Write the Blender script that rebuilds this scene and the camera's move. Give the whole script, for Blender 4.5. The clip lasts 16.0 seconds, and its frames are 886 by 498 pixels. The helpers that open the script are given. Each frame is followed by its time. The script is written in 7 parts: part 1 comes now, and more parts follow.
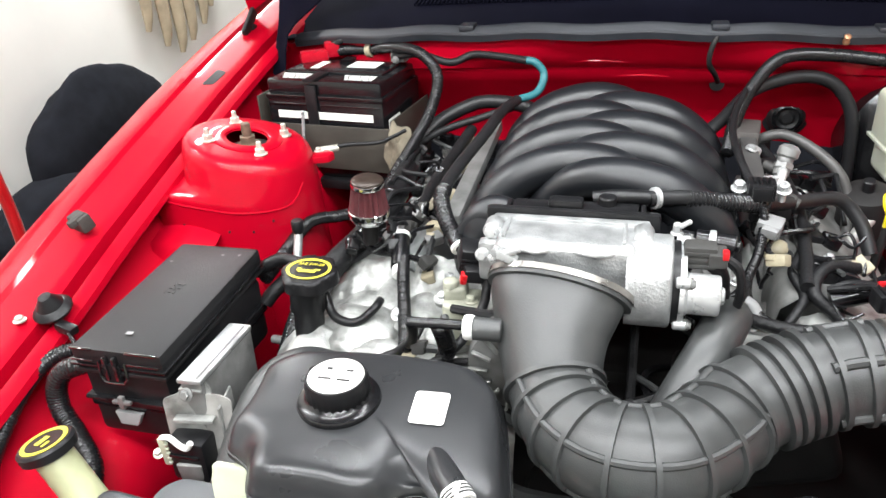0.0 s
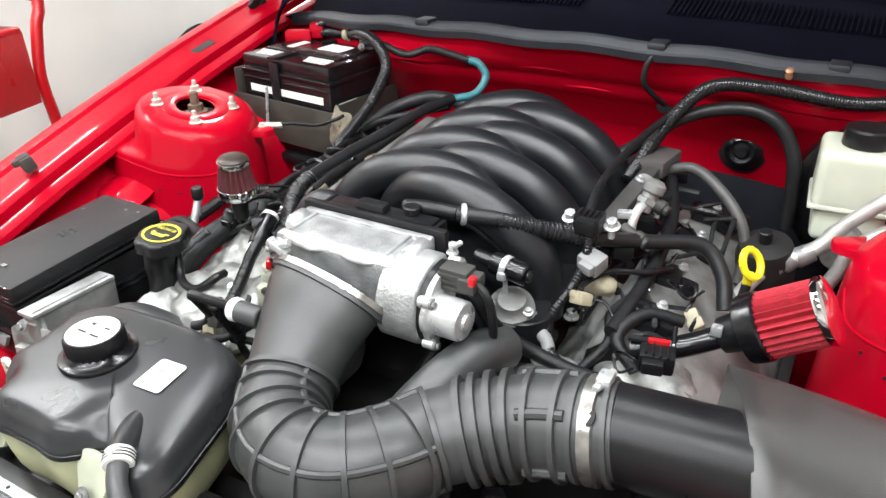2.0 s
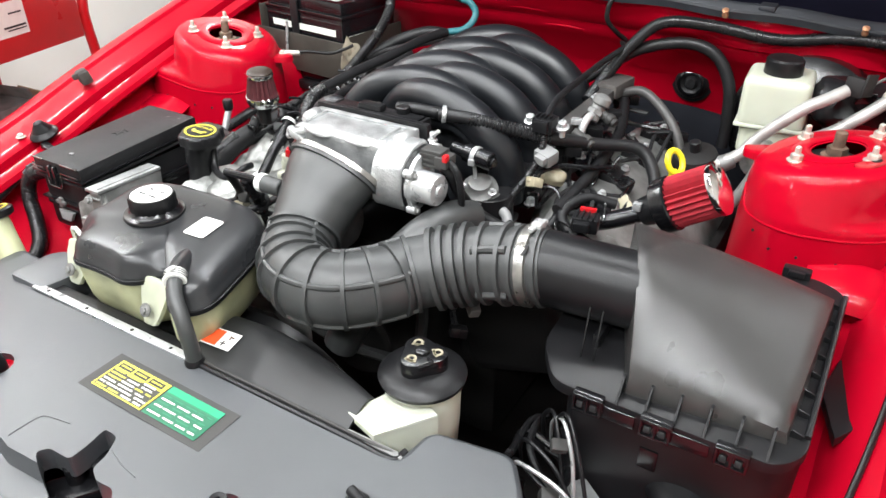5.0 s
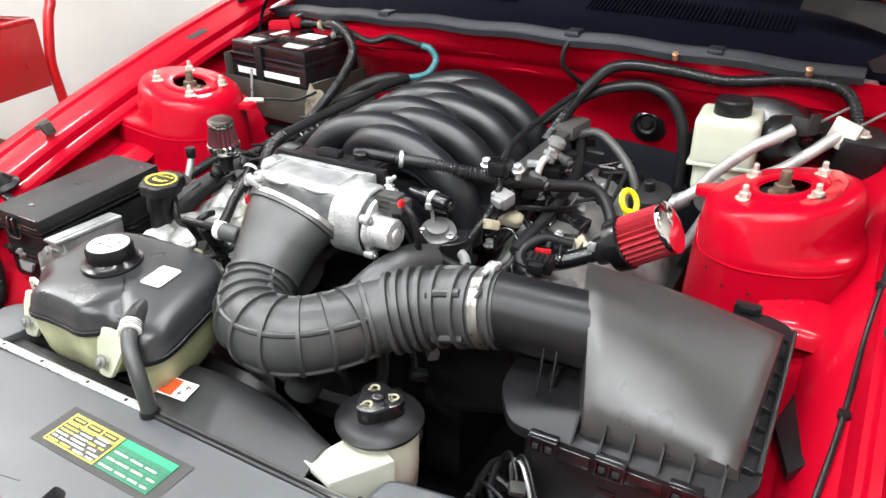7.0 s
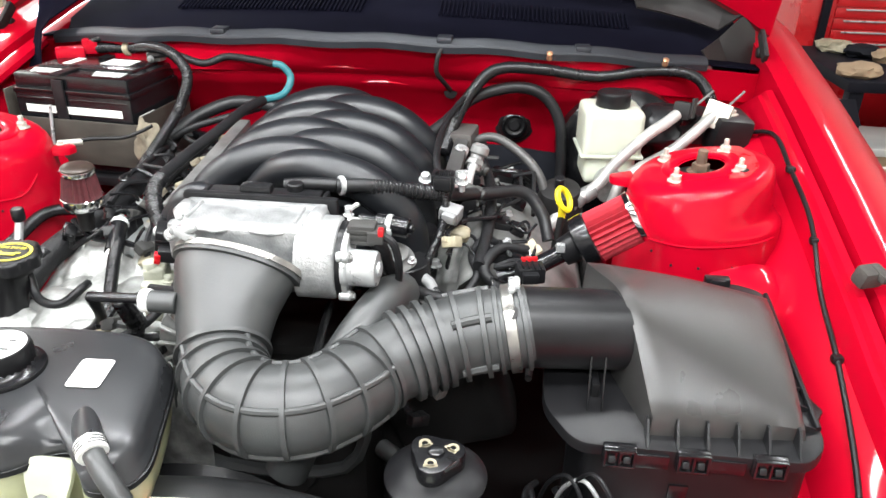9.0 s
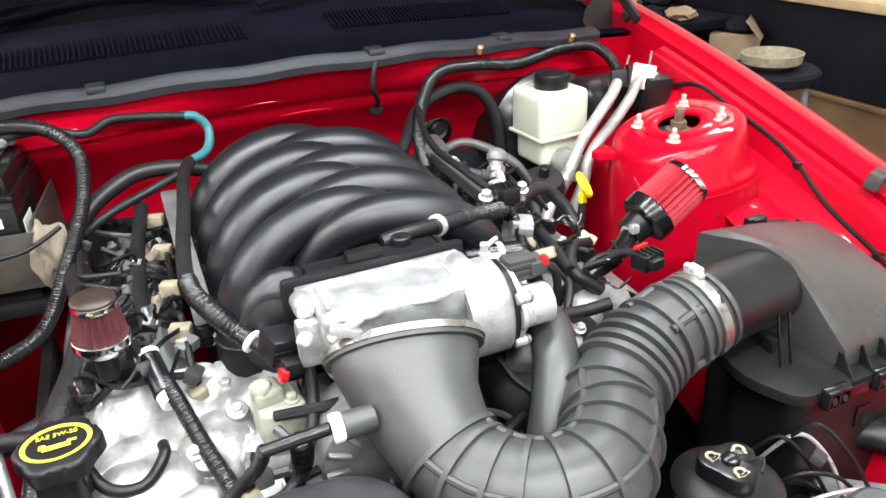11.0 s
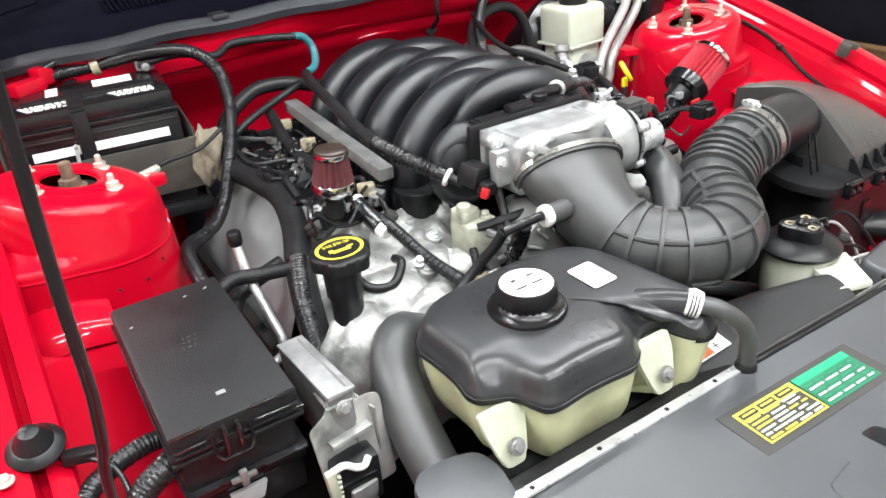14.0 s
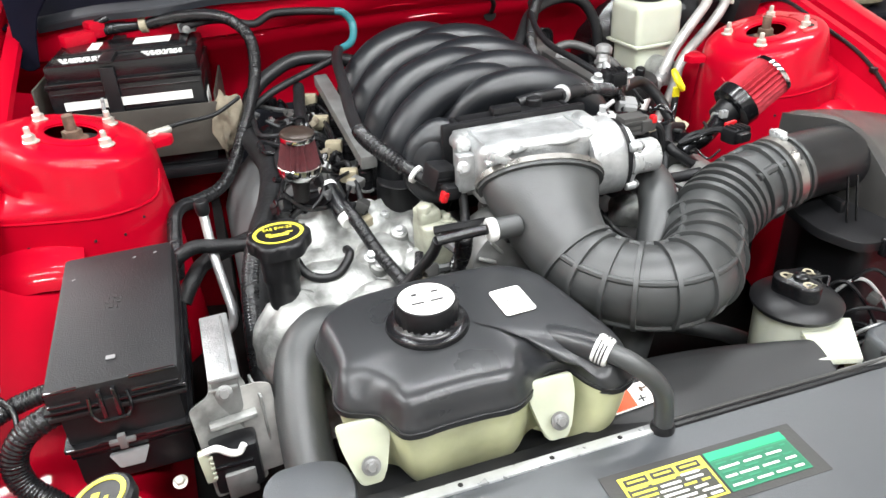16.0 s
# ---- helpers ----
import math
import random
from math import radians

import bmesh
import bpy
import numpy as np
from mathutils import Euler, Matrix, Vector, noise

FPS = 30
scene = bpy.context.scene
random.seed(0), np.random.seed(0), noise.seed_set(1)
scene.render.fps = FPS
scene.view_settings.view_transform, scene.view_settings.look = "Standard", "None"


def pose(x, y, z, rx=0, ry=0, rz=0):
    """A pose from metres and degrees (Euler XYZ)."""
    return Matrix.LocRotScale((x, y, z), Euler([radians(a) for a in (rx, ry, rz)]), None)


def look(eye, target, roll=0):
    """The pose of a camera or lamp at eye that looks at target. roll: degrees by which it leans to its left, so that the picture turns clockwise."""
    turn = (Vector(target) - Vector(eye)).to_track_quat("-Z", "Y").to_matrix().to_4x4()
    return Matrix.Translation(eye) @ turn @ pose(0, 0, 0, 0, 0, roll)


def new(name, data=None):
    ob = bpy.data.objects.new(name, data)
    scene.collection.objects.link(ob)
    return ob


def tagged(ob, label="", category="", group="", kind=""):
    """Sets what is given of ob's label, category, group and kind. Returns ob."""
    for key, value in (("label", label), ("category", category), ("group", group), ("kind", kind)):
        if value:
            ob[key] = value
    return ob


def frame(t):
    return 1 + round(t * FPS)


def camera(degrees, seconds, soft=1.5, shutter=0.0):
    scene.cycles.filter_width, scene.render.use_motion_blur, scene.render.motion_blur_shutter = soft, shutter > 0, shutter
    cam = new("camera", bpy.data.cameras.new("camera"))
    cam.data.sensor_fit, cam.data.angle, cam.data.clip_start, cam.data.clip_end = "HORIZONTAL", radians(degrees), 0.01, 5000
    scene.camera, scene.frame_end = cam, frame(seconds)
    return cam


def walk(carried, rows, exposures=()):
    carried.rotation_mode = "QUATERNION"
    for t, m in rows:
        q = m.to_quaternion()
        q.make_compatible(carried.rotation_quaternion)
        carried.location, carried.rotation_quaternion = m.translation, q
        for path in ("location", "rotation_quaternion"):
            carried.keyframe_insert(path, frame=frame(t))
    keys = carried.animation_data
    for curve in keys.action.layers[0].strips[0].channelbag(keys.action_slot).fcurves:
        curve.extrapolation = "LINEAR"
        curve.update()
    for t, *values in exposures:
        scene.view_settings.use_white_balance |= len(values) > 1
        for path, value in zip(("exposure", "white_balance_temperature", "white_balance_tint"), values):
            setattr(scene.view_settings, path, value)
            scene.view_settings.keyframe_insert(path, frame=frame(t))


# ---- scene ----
cam = camera(61.9, 16.0)
PATH = [
    (0, (0.053, -0.264, 1.28), (-0.448, 1.435, 0.352), -3.7),
    (0.5, (0.213, -0.341, 1.287), (-0.399, 1.299, 0.32), -3.3),
    (1, (0.321, -0.311, 1.291), (-0.38, 1.312, 0.357), -4.7),
    (1.5, (0.41, -0.18, 1.295), (-0.4, 1.402, 0.378), -2.4),
    (2, (0.452, -0.107, 1.291), (-0.434, 1.409, 0.333), -1.4),
    (2.5, (0.547, -0.152, 1.304), (-0.462, 1.259, 0.307), 0.3),
    (3, (0.68, -0.2, 1.308), (-0.418, 1.078, 0.23), 0.6),
    (3.5, (0.752, -0.243, 1.315), (-0.429, 0.959, 0.238), -0.3),
    (4, (0.709, -0.26, 1.31), (-0.375, 1.026, 0.227), 0.2),
    (4.5, (0.645, -0.286, 1.306), (-0.313, 1.12, 0.253), -0.2),
    (4.7, (0.619, -0.301, 1.305), (-0.284, 1.14, 0.253), 0.3),
    (6.8, (0.615, -0.313, 1.298), (-0.267, 1.208, 0.344), -0.9),
    (7, (0.648, -0.292, 1.314), (-0.224, 1.239, 0.368), -0.6),
    (7.5, (0.702, -0.248, 1.319), (-0.109, 1.335, 0.404), 2.4),
    (8, (0.63, -0.244, 1.317), (-0.011, 1.425, 0.42), 1.8),
    (8.5, (0.445, -0.287, 1.296), (0.186, 1.492, 0.421), -0.8),
    (9, (0.292, -0.318, 1.273), (0.135, 1.465, 0.381), 1.3),
    (9.2, (0.235, -0.304, 1.274), (0.082, 1.483, 0.388), 1.4),
    (11.3, (-0.268, -0.13, 1.261), (0.469, 1.502, 0.371), -4.3),
    (11.5, (-0.3, -0.163, 1.255), (0.447, 1.479, 0.391), -4.9),
    (12, (-0.394, -0.263, 1.219), (0.28, 1.37, 0.282), -5.2),
    (12.5, (-0.477, -0.308, 1.224), (0.1, 1.336, 0.242), -4.4),
    (13, (-0.563, -0.279, 1.236), (0.077, 1.346, 0.262), -5.4),
    (13.5, (-0.616, -0.249, 1.243), (0.176, 1.312, 0.277), -6.0),
    (14, (-0.638, -0.249, 1.237), (0.246, 1.27, 0.282), -5.1),
    (14.5, (-0.605, -0.257, 1.235), (0.255, 1.287, 0.3), -3.8),
    (15, (-0.514, -0.283, 1.24), (0.182, 1.338, 0.299), -2.1),
    (15.5, (-0.43, -0.319, 1.24), (0.114, 1.352, 0.286), -2.2),
    (16, (-0.395, -0.317, 1.24), (0.118, 1.341, 0.245), -3.1),
]
walk(cam, [(t, look(eye, target, roll)) for t, eye, target, roll in PATH], exposures=[(0, 0.0), (1.5, -0.22), (3.5, -0.11), (4.7, -0.13), (7, -0.07), (7.5, -0.05), (8.5, 0.15), (9.0, 0.26), (9.2, 0.27), (11.5, 0.31), (12.0, 0.33), (12.5, 0.08), (14, 0.0), (16, -0.04)])

# ---------------------------------------------------------------- light
world = bpy.data.worlds.new("garage_ambient")
scene.world = world
world.use_nodes = True
world.node_tree.nodes["Background"].inputs[0].default_value = (0.92, 0.97, 1.0, 1)
world.node_tree.nodes["Background"].inputs[1].default_value = 0.008
scene.view_settings.exposure = 0.0


def area(name, at, sx, sy, power, colour=(0.95, 0.98, 1.0)):
    """A lamp in the open underside of a ceiling fixture."""
    lamp = bpy.data.lights.new(name, "AREA")
    lamp.shape, lamp.size, lamp.size_y, lamp.energy, lamp.color = "RECTANGLE", sx, sy, power, colour
    ob = new(name, lamp)
    ob.location = at
    return ob


# x, y, width, depth, watts
FIXTURES = [(-0.70, -0.30, 1.25, 0.14, 34), (0.70, -0.30, 1.25, 0.14, 38), (-0.75, -1.5, 1.25, 0.14, 46), (0.75, -1.5, 1.25, 0.14, 50), (-1.85, 3.0, 0.14, 1.25, 85), (-2.1, 0.55, 0.14, 1.25, 55), (1.85, 1.9, 0.14, 1.25, 20)]
CEILING = 2.6
for fx, fy, sx, sy, watts in FIXTURES:
    area("ceiling_lamp", (fx, fy, CEILING - 0.075), sx, sy, watts)

WORK = (0.0, 0.62, 1.56)  # work light hung under the open bonnet
area("work_lamp", (WORK[0], WORK[1], WORK[2] - 0.022), 1.1, 0.035, 10)

# ---------------------------------------------------------------- materials


def mat(name, colour, rough=0.5, metal=0.0, coat=0.0, var=0.2, scale=25.0, bump=0.15, grain=350.0, tint=None, stain=0.0, sss=0.0, rvar=0.12, spec=0.5, crough=0.09):
    """A surface with broad variation, fine grain and relief."""
    m = bpy.data.materials.new(name)
    m.use_nodes = True
    n, l = m.node_tree.nodes, m.node_tree.links
    b = n["Principled BSDF"]
    co = n.new("ShaderNodeTexCoord")
    big = n.new("ShaderNodeTexNoise")
    big.inputs["Scale"].default_value, big.inputs["Detail"].default_value = scale, 5
    fine = n.new("ShaderNodeTexNoise")
    fine.inputs["Scale"].default_value, fine.inputs["Detail"].default_value = grain, 3
    for x in (big, fine):
        l.new(co.outputs["Object"], x.inputs["Vector"])
    ramp = n.new("ShaderNodeValToRGB")
    lo = tint or tuple(c * (1 - var) for c in colour)
    ramp.color_ramp.elements[0].position, ramp.color_ramp.elements[1].position = 0.32, 0.68
    ramp.color_ramp.elements[0].color, ramp.color_ramp.elements[1].color = (*lo, 1), (*[min(1, c * (1 + var * 0.5)) for c in colour], 1)
    l.new(big.outputs["Fac"], ramp.inputs["Fac"])
    l.new(ramp.outputs["Color"], b.inputs["Base Color"])
    span = n.new("ShaderNodeMapRange")
    span.inputs["To Min"].default_value, span.inputs["To Max"].default_value = max(0.02, rough - rvar), min(1, rough + rvar)
    l.new(big.outputs["Fac"], span.inputs["Value"])
    l.new(span.outputs["Result"], b.inputs["Roughness"])
    b.inputs["Metallic"].default_value = metal
    b.inputs["Coat Weight"].default_value = coat
    b.inputs["Coat Roughness"].default_value = crough
    b.inputs["Specular IOR Level"].default_value = spec
    if sss:
        b.inputs["Subsurface Weight"].default_value = sss
        b.inputs["Subsurface Radius"].default_value = (0.02, 0.02, 0.015)
        b.inputs["Subsurface Scale"].default_value = 1.0
    if bump:
        bp = n.new("ShaderNodeBump")
        bp.inputs["Strength"].default_value, bp.inputs["Distance"].default_value = bump, 0.002
        l.new(fine.outputs["Fac"], bp.inputs["Height"])
        l.new(bp.outputs["Normal"], b.inputs["Normal"])
    return m


RED = mat("red_car_paint", (0.39, 0.0011, 0.013), 0.38, coat=0.36, var=0.06, scale=3, bump=0.0, rvar=0.05, spec=0.05, crough=0.05)
REDP = mat("red_enamel", (0.55, 0.01, 0.015), 0.3, coat=0.4, var=0.1, scale=6, bump=0.02)
RUBBER = mat("grey_black_rubber", (0.042, 0.044, 0.044), 0.43, var=0.3, scale=14, bump=0.12, grain=600, spec=0.65)
PLAST = mat("black_moulded_plastic", (0.009, 0.009, 0.010), 0.36, var=0.3, scale=18, bump=0.1, grain=700, spec=0.33)
PLASTG = mat("grained_charcoal_plastic", (0.054, 0.058, 0.063), 0.36, var=0.12, scale=8, bump=0.2, grain=900, spec=0.75)
MANI = mat("satin_black_composite", (0.008, 0.009, 0.011), 0.38, var=0.2, scale=15, bump=0.05, grain=700)
GLOSS = mat("glossy_black_plastic", (0.007, 0.007, 0.008), 0.22, var=0.2, scale=30, bump=0.04, grain=500)
LOOM = mat("black_loom_plastic", (0.010, 0.010, 0.011), 0.25, var=0.3, scale=40, bump=0.05, spec=0.42)
DARK = mat("grimy_black_metal", (0.012, 0.011, 0.011), 0.6, var=0.4, scale=30, bump=0.2, spec=0.33)
ALU = mat("cast_aluminium", (0.46, 0.47, 0.47), 0.36, metal=0.65, var=0.35, scale=38, bump=0.5, grain=330)
ALUD = mat("stained_cast_aluminium", (0.36, 0.365, 0.35), 0.42, metal=0.4, var=0.6, scale=30, bump=0.5, grain=160)
MACH = mat("machined_steel", (0.56, 0.57, 0.57), 0.30, metal=0.55, var=0.15, scale=60, bump=0.05)
CHROME = mat("chrome", (0.8, 0.8, 0.8), 0.1, metal=1.0, var=0.05, bump=0.0, rvar=0.04)
ZINC = mat("pale_zinc_plate", (0.68, 0.66, 0.58), 0.4, metal=0.6, var=0.2, scale=80, bump=0.1)
TANK = mat("milky_white_plastic", (0.54, 0.56, 0.46), 0.38, var=0.1, scale=12, bump=0.03, sss=0.35)
BAND = mat("dull_clamp_steel", (0.34, 0.33, 0.31), 0.30, metal=0.85, var=0.3, scale=60, bump=0.1)
TANKY = mat("yellowed_tank_plastic", (0.42, 0.43, 0.26), 0.4, var=0.35, scale=12, bump=0.04, sss=0.3)
EAR = mat("cloudy_tank_plastic", (0.45, 0.47, 0.36), 0.4, var=0.15, scale=20, bump=0.03, sss=0.3)
CREAM = mat("cream_connector_plastic", (0.33, 0.29, 0.20), 0.5, var=0.25, scale=60, bump=0.1)
WHITE = mat("white_plastic", (0.75, 0.75, 0.72), 0.4, var=0.06, scale=20, bump=0.03)
PAPER = mat("white_sticker", (0.78, 0.77, 0.72), 0.4, var=0.05, scale=60, bump=0.02)
INK = mat("dark_ink", (0.02, 0.02, 0.02), 0.5, var=0.1, bump=0.0)
YELLOW = mat("yellow_print", (0.60, 0.53, 0.05), 0.45, var=0.08, bump=0.0)
YPLAST = mat("yellow_plastic", (0.85, 0.70, 0.02), 0.35, var=0.08, bump=0.02)
GREEN = mat("green_print", (0.015, 0.17, 0.085), 0.45, var=0.08, bump=0.0)
ORANGE = mat("orange_print", (0.75, 0.09, 0.02), 0.45, var=0.08, bump=0.0)
TEAL = mat("teal_heat_sleeve", (0.02, 0.13, 0.15), 0.5, var=0.2, scale=60, bump=0.2)
FOAM = mat("grey_foam_rubber", (0.05, 0.045, 0.04), 0.85, var=0.25, scale=60, bump=0.5, grain=240)
STEELD = mat("dull_steel", (0.22, 0.22, 0.215), 0.45, metal=0.4, var=0.35, scale=30, bump=0.2)
RUSTY = mat("rusty_steel", (0.16, 0.10, 0.07), 0.7, metal=0.3, var=0.4, scale=70, bump=0.4)
FILT = mat("red_filter_cloth", (0.36, 0.012, 0.025), 0.75, var=0.25, scale=90, bump=0.5, grain=500)
FILTD = mat("dusty_red_filter_cloth", (0.085, 0.014, 0.018), 0.75, var=0.3, scale=90, bump=0.5, grain=500)
SEAL = mat("weathered_rubber_seal", (0.017, 0.019, 0.024), 0.5, var=0.2, scale=25, bump=0.1)
COWL = mat("cowl_plastic", (0.005, 0.005, 0.010), 0.85, var=0.2, scale=15, bump=0.12, spec=0.02)
CATCH = mat("pale_grey_plastic", (0.22, 0.22, 0.22), 0.45, var=0.1, bump=0.05)
GLINT = mat("polished_black_edge", (0.01, 0.01, 0.011), 0.12, coat=1.0, var=0.2, bump=0.0, crough=0.05)
GREYP = mat("grey_shield_plastic", (0.038, 0.037, 0.035), 0.6, var=0.25, scale=20, bump=0.15)
WALL = mat("white_painted_wall", (0.84, 0.82, 0.77), 0.7, var=0.05, scale=2.5, bump=0.1, grain=80)
CONC = mat("concrete_floor", (0.16, 0.15, 0.14), 0.75, var=0.3, scale=4, bump=0.3, grain=120)
LINER = mat("ceiling_board", (0.30, 0.295, 0.28), 0.8, var=0.05, scale=3, bump=0.1, grain=60)
WOOD = mat("pale_wood", (0.50, 0.37, 0.20), 0.6, var=0.25, scale=9, bump=0.15, grain=90)
TORN = mat("dirty_torn_insulation", (0.21, 0.18, 0.13), 0.8, var=0.4, scale=40, bump=0.4, grain=120)
SHROUD = mat("dull_grey_shroud_plastic", (0.017, 0.0175, 0.018), 0.45, var=0.2, scale=12, bump=0.15, grain=800)
WOODB = mat("brown_board", (0.20, 0.11, 0.05), 0.6, var=0.25, scale=9, bump=0.15, grain=90)
CARD = mat("brown_cardboard", (0.34, 0.24, 0.15), 0.8, var=0.2, scale=12, bump=0.1)
CLOTHB = mat("black_cloth", (0.012, 0.013, 0.017), 0.9, var=0.3, scale=20, bump=0.4, grain=500, spec=0.1)
CLOTHT = mat("tan_leather", (0.50, 0.41, 0.28), 0.8, var=0.2, scale=14, bump=0.3, grain=200)
BLACKC = mat("black_cabinet_paint", (0.009, 0.009, 0.014), 0.6, var=0.3, scale=6, bump=0.05, spec=0.12)
BLUE = mat("blue_plastic", (0.03, 0.12, 0.5), 0.4, var=0.1, bump=0.02)
GLASS = mat("tinted_windscreen", (0.003, 0.003, 0.005), 0.06, var=0.1, scale=2, bump=0.0, rvar=0.02, spec=0.12)
VALVE = mat("sooty_cast_cover", (0.25, 0.25, 0.24), 0.5, metal=0.15, var=0.4, scale=16, bump=0.2, grain=180, tint=(0.08, 0.08, 0.078))
VALVEL = mat("smooth_dull_cover", (0.25, 0.26, 0.26), 0.5, metal=0.1, var=0.3, scale=9, bump=0.1, grain=300)
SHIELDP = mat("worn_brown_grey_shield", (0.040, 0.035, 0.028), 0.6, var=0.4, scale=16, bump=0.2)
STEELT = mat("grimy_grey_tube", (0.07, 0.068, 0.066), 0.5, metal=0.2, var=0.3, scale=30, bump=0.15)
PIPE = mat("dull_aluminium_pipe", (0.44, 0.43, 0.41), 0.42, metal=0.4, var=0.25, scale=40, bump=0.1)
TANKB = mat("satin_black_tank_plastic", (0.025, 0.026, 0.028), 0.31, var=0.2, scale=9, bump=0.05, grain=700)
HOSEB = mat("black_hose_rubber", (0.013, 0.013, 0.014), 0.42, var=0.3, scale=20, bump=0.1, grain=500, spec=0.33)
LIDP = mat("satin_grained_plastic", (0.034, 0.033, 0.032), 0.30, var=0.2, scale=10, bump=0.2, grain=1100, spec=0.75)
FUSEP = mat("grained_black_plastic", (0.011, 0.011, 0.012), 0.47, var=0.3, scale=14, bump=0.35, grain=600, spec=0.35)
TAPE = mat("black_cloth_tape", (0.009, 0.009, 0.010), 0.5, var=0.4, scale=50, bump=0.5, grain=260, spec=0.33)

lampglow = bpy.data.materials.new("lamp_diffuser")
lampglow.use_nodes = True
lampglow.node_tree.nodes["Principled BSDF"].inputs["Emission Color"].default_value = (1, 0.97, 0.93, 1)
lampglow.node_tree.nodes["Principled BSDF"].inputs["Emission Strength"].default_value = 6.0

# ---------------------------------------------------------------- building helpers
ORIGIN = {}


def thing(name, at, label, category, group="", kind=""):
    ob = new(name)
    ob.empty_display_size = 0.05
    ob.location = at
    ORIGIN[ob.name] = Vector(at)
    return tagged(ob, label, category, group, kind)


def part(name, bm, material, parent=None, label="", angle=38):
    """Links a bmesh, given in world metres, as one mesh object under a thing or a part."""
    o = ORIGIN[parent.name] if parent else Vector((0, 0, 0))
    bmesh.ops.recalc_face_normals(bm, faces=bm.faces)
    for v in bm.verts:
        v.co -= o
    me = bpy.data.meshes.new(name)
    bm.to_mesh(me)
    bm.free()
    me.polygons.foreach_set("use_smooth", [True] * len(me.polygons))
    me.set_sharp_from_angle(angle=radians(angle))
    me.materials.append(material)
    ob = new(name, me)
    if parent:
        ob.parent = parent
    ORIGIN[ob.name] = o
    return tagged(ob, label)


def solo(name, bm, material, label, category, group="", kind="", angle=38):
    """A thing that is one mesh, with its origin at the middle of its base."""
    lo = Vector([min(v.co[i] for v in bm.verts) for i in range(3)])
    hi = Vector([max(v.co[i] for v in bm.verts) for i in range(3)])
    o = Vector(((lo.x + hi.x) / 2, (lo.y + hi.y) / 2, lo.z))
    for v in bm.verts:
        v.co -= o
    ob = part(name, bm, material, None, angle=angle)
    ob.location = o
    ORIGIN[ob.name] = o
    return tagged(ob, label, category, group, kind)


def join(*bms):
    out = bmesh.new()
    for b in bms:
        me = bpy.data.meshes.new("tmp")
        b.to_mesh(me)
        b.free()
        out.from_mesh(me)
        bpy.data.meshes.remove(me)
    return out


def orient(at, axis, up=(0, 0, 1)):
    """Local z along axis."""
    q = Vector(axis).normalized().to_track_quat("Z", "Y")
    return Matrix.Translation(at) @ q.to_matrix().to_4x4()


def box(size, at, bevel=0.004, rot=(0, 0, 0), seg=2, m=None):
    bm = bmesh.new()
    bmesh.ops.create_cube(bm, size=1)
    for v in bm.verts:
        v.co = Vector((v.co.x * size[0], v.co.y * size[1], v.co.z * size[2]))
    if bevel:
        bmesh.ops.bevel(bm, geom=bm.edges[:], offset=min(bevel, min(size) * 0.45), segments=seg, profile=0.6, affect="EDGES")
    bmesh.ops.transform(bm, matrix=m if m is not None else pose(*at, *rot), verts=bm.verts)
    return bm


def lathe(profile, seg=28, m=None, ends=True, wave=None):
    """Turns (radius, height) pairs round local z. wave: (count, depth) of pleats."""
    bm = bmesh.new()
    rings = []
    for r, h in profile:
        ring = []
        for i in range(seg):
            a = 2 * math.pi * i / seg
            k = r
            if wave and wave[2] <= len(rings) <= wave[3]:
                k = r * (1 - wave[1] * (i % 2))
            ring.append(bm.verts.new((k * math.cos(a), k * math.sin(a), h)))
        rings.append(ring)
    for a, b in zip(rings, rings[1:]):
        for i in range(seg):
            bm.faces.new((a[i], a[(i + 1) % seg], b[(i + 1) % seg], b[i]))
    if ends:
        bm.faces.new(rings[0][::-1])
        bm.faces.new(rings[-1])
    if m is not None:
        bmesh.ops.transform(bm, matrix=m, verts=bm.verts)
    return bm


def cyl(r, a, b, seg=20, bevel=0.0015):
    a, b = Vector(a), Vector(b)
    h = (b - a).length
    e = min(bevel, h * 0.3, r * 0.5)
    return lathe([(r - e, 0), (r, e), (r, h - e), (r - e, h)], seg, orient(a, b - a))


def spline(pts, step=None, n=8):
    """Catmull-Rom through the points, each a tuple of any length."""
    p = [np.array(q, float) for q in pts]
    p = [2 * p[0] - p[1]] + p + [2 * p[-1] - p[-2]]
    out = []
    for i in range(1, len(p) - 2):
        k = n if step is None else max(2, int(np.linalg.norm((p[i + 1] - p[i])[:3]) / step))
        for j in range(k):
            t = j / k
            out.append(0.5 * (2 * p[i] + (p[i + 1] - p[i - 1]) * t + (2 * p[i - 1] - 5 * p[i] + 4 * p[i + 1] - p[i + 2]) * t * t + (3 * p[i] - p[i - 1] - 3 * p[i + 1] + p[i + 2]) * t**3))
    out.append(p[-2])
    return out


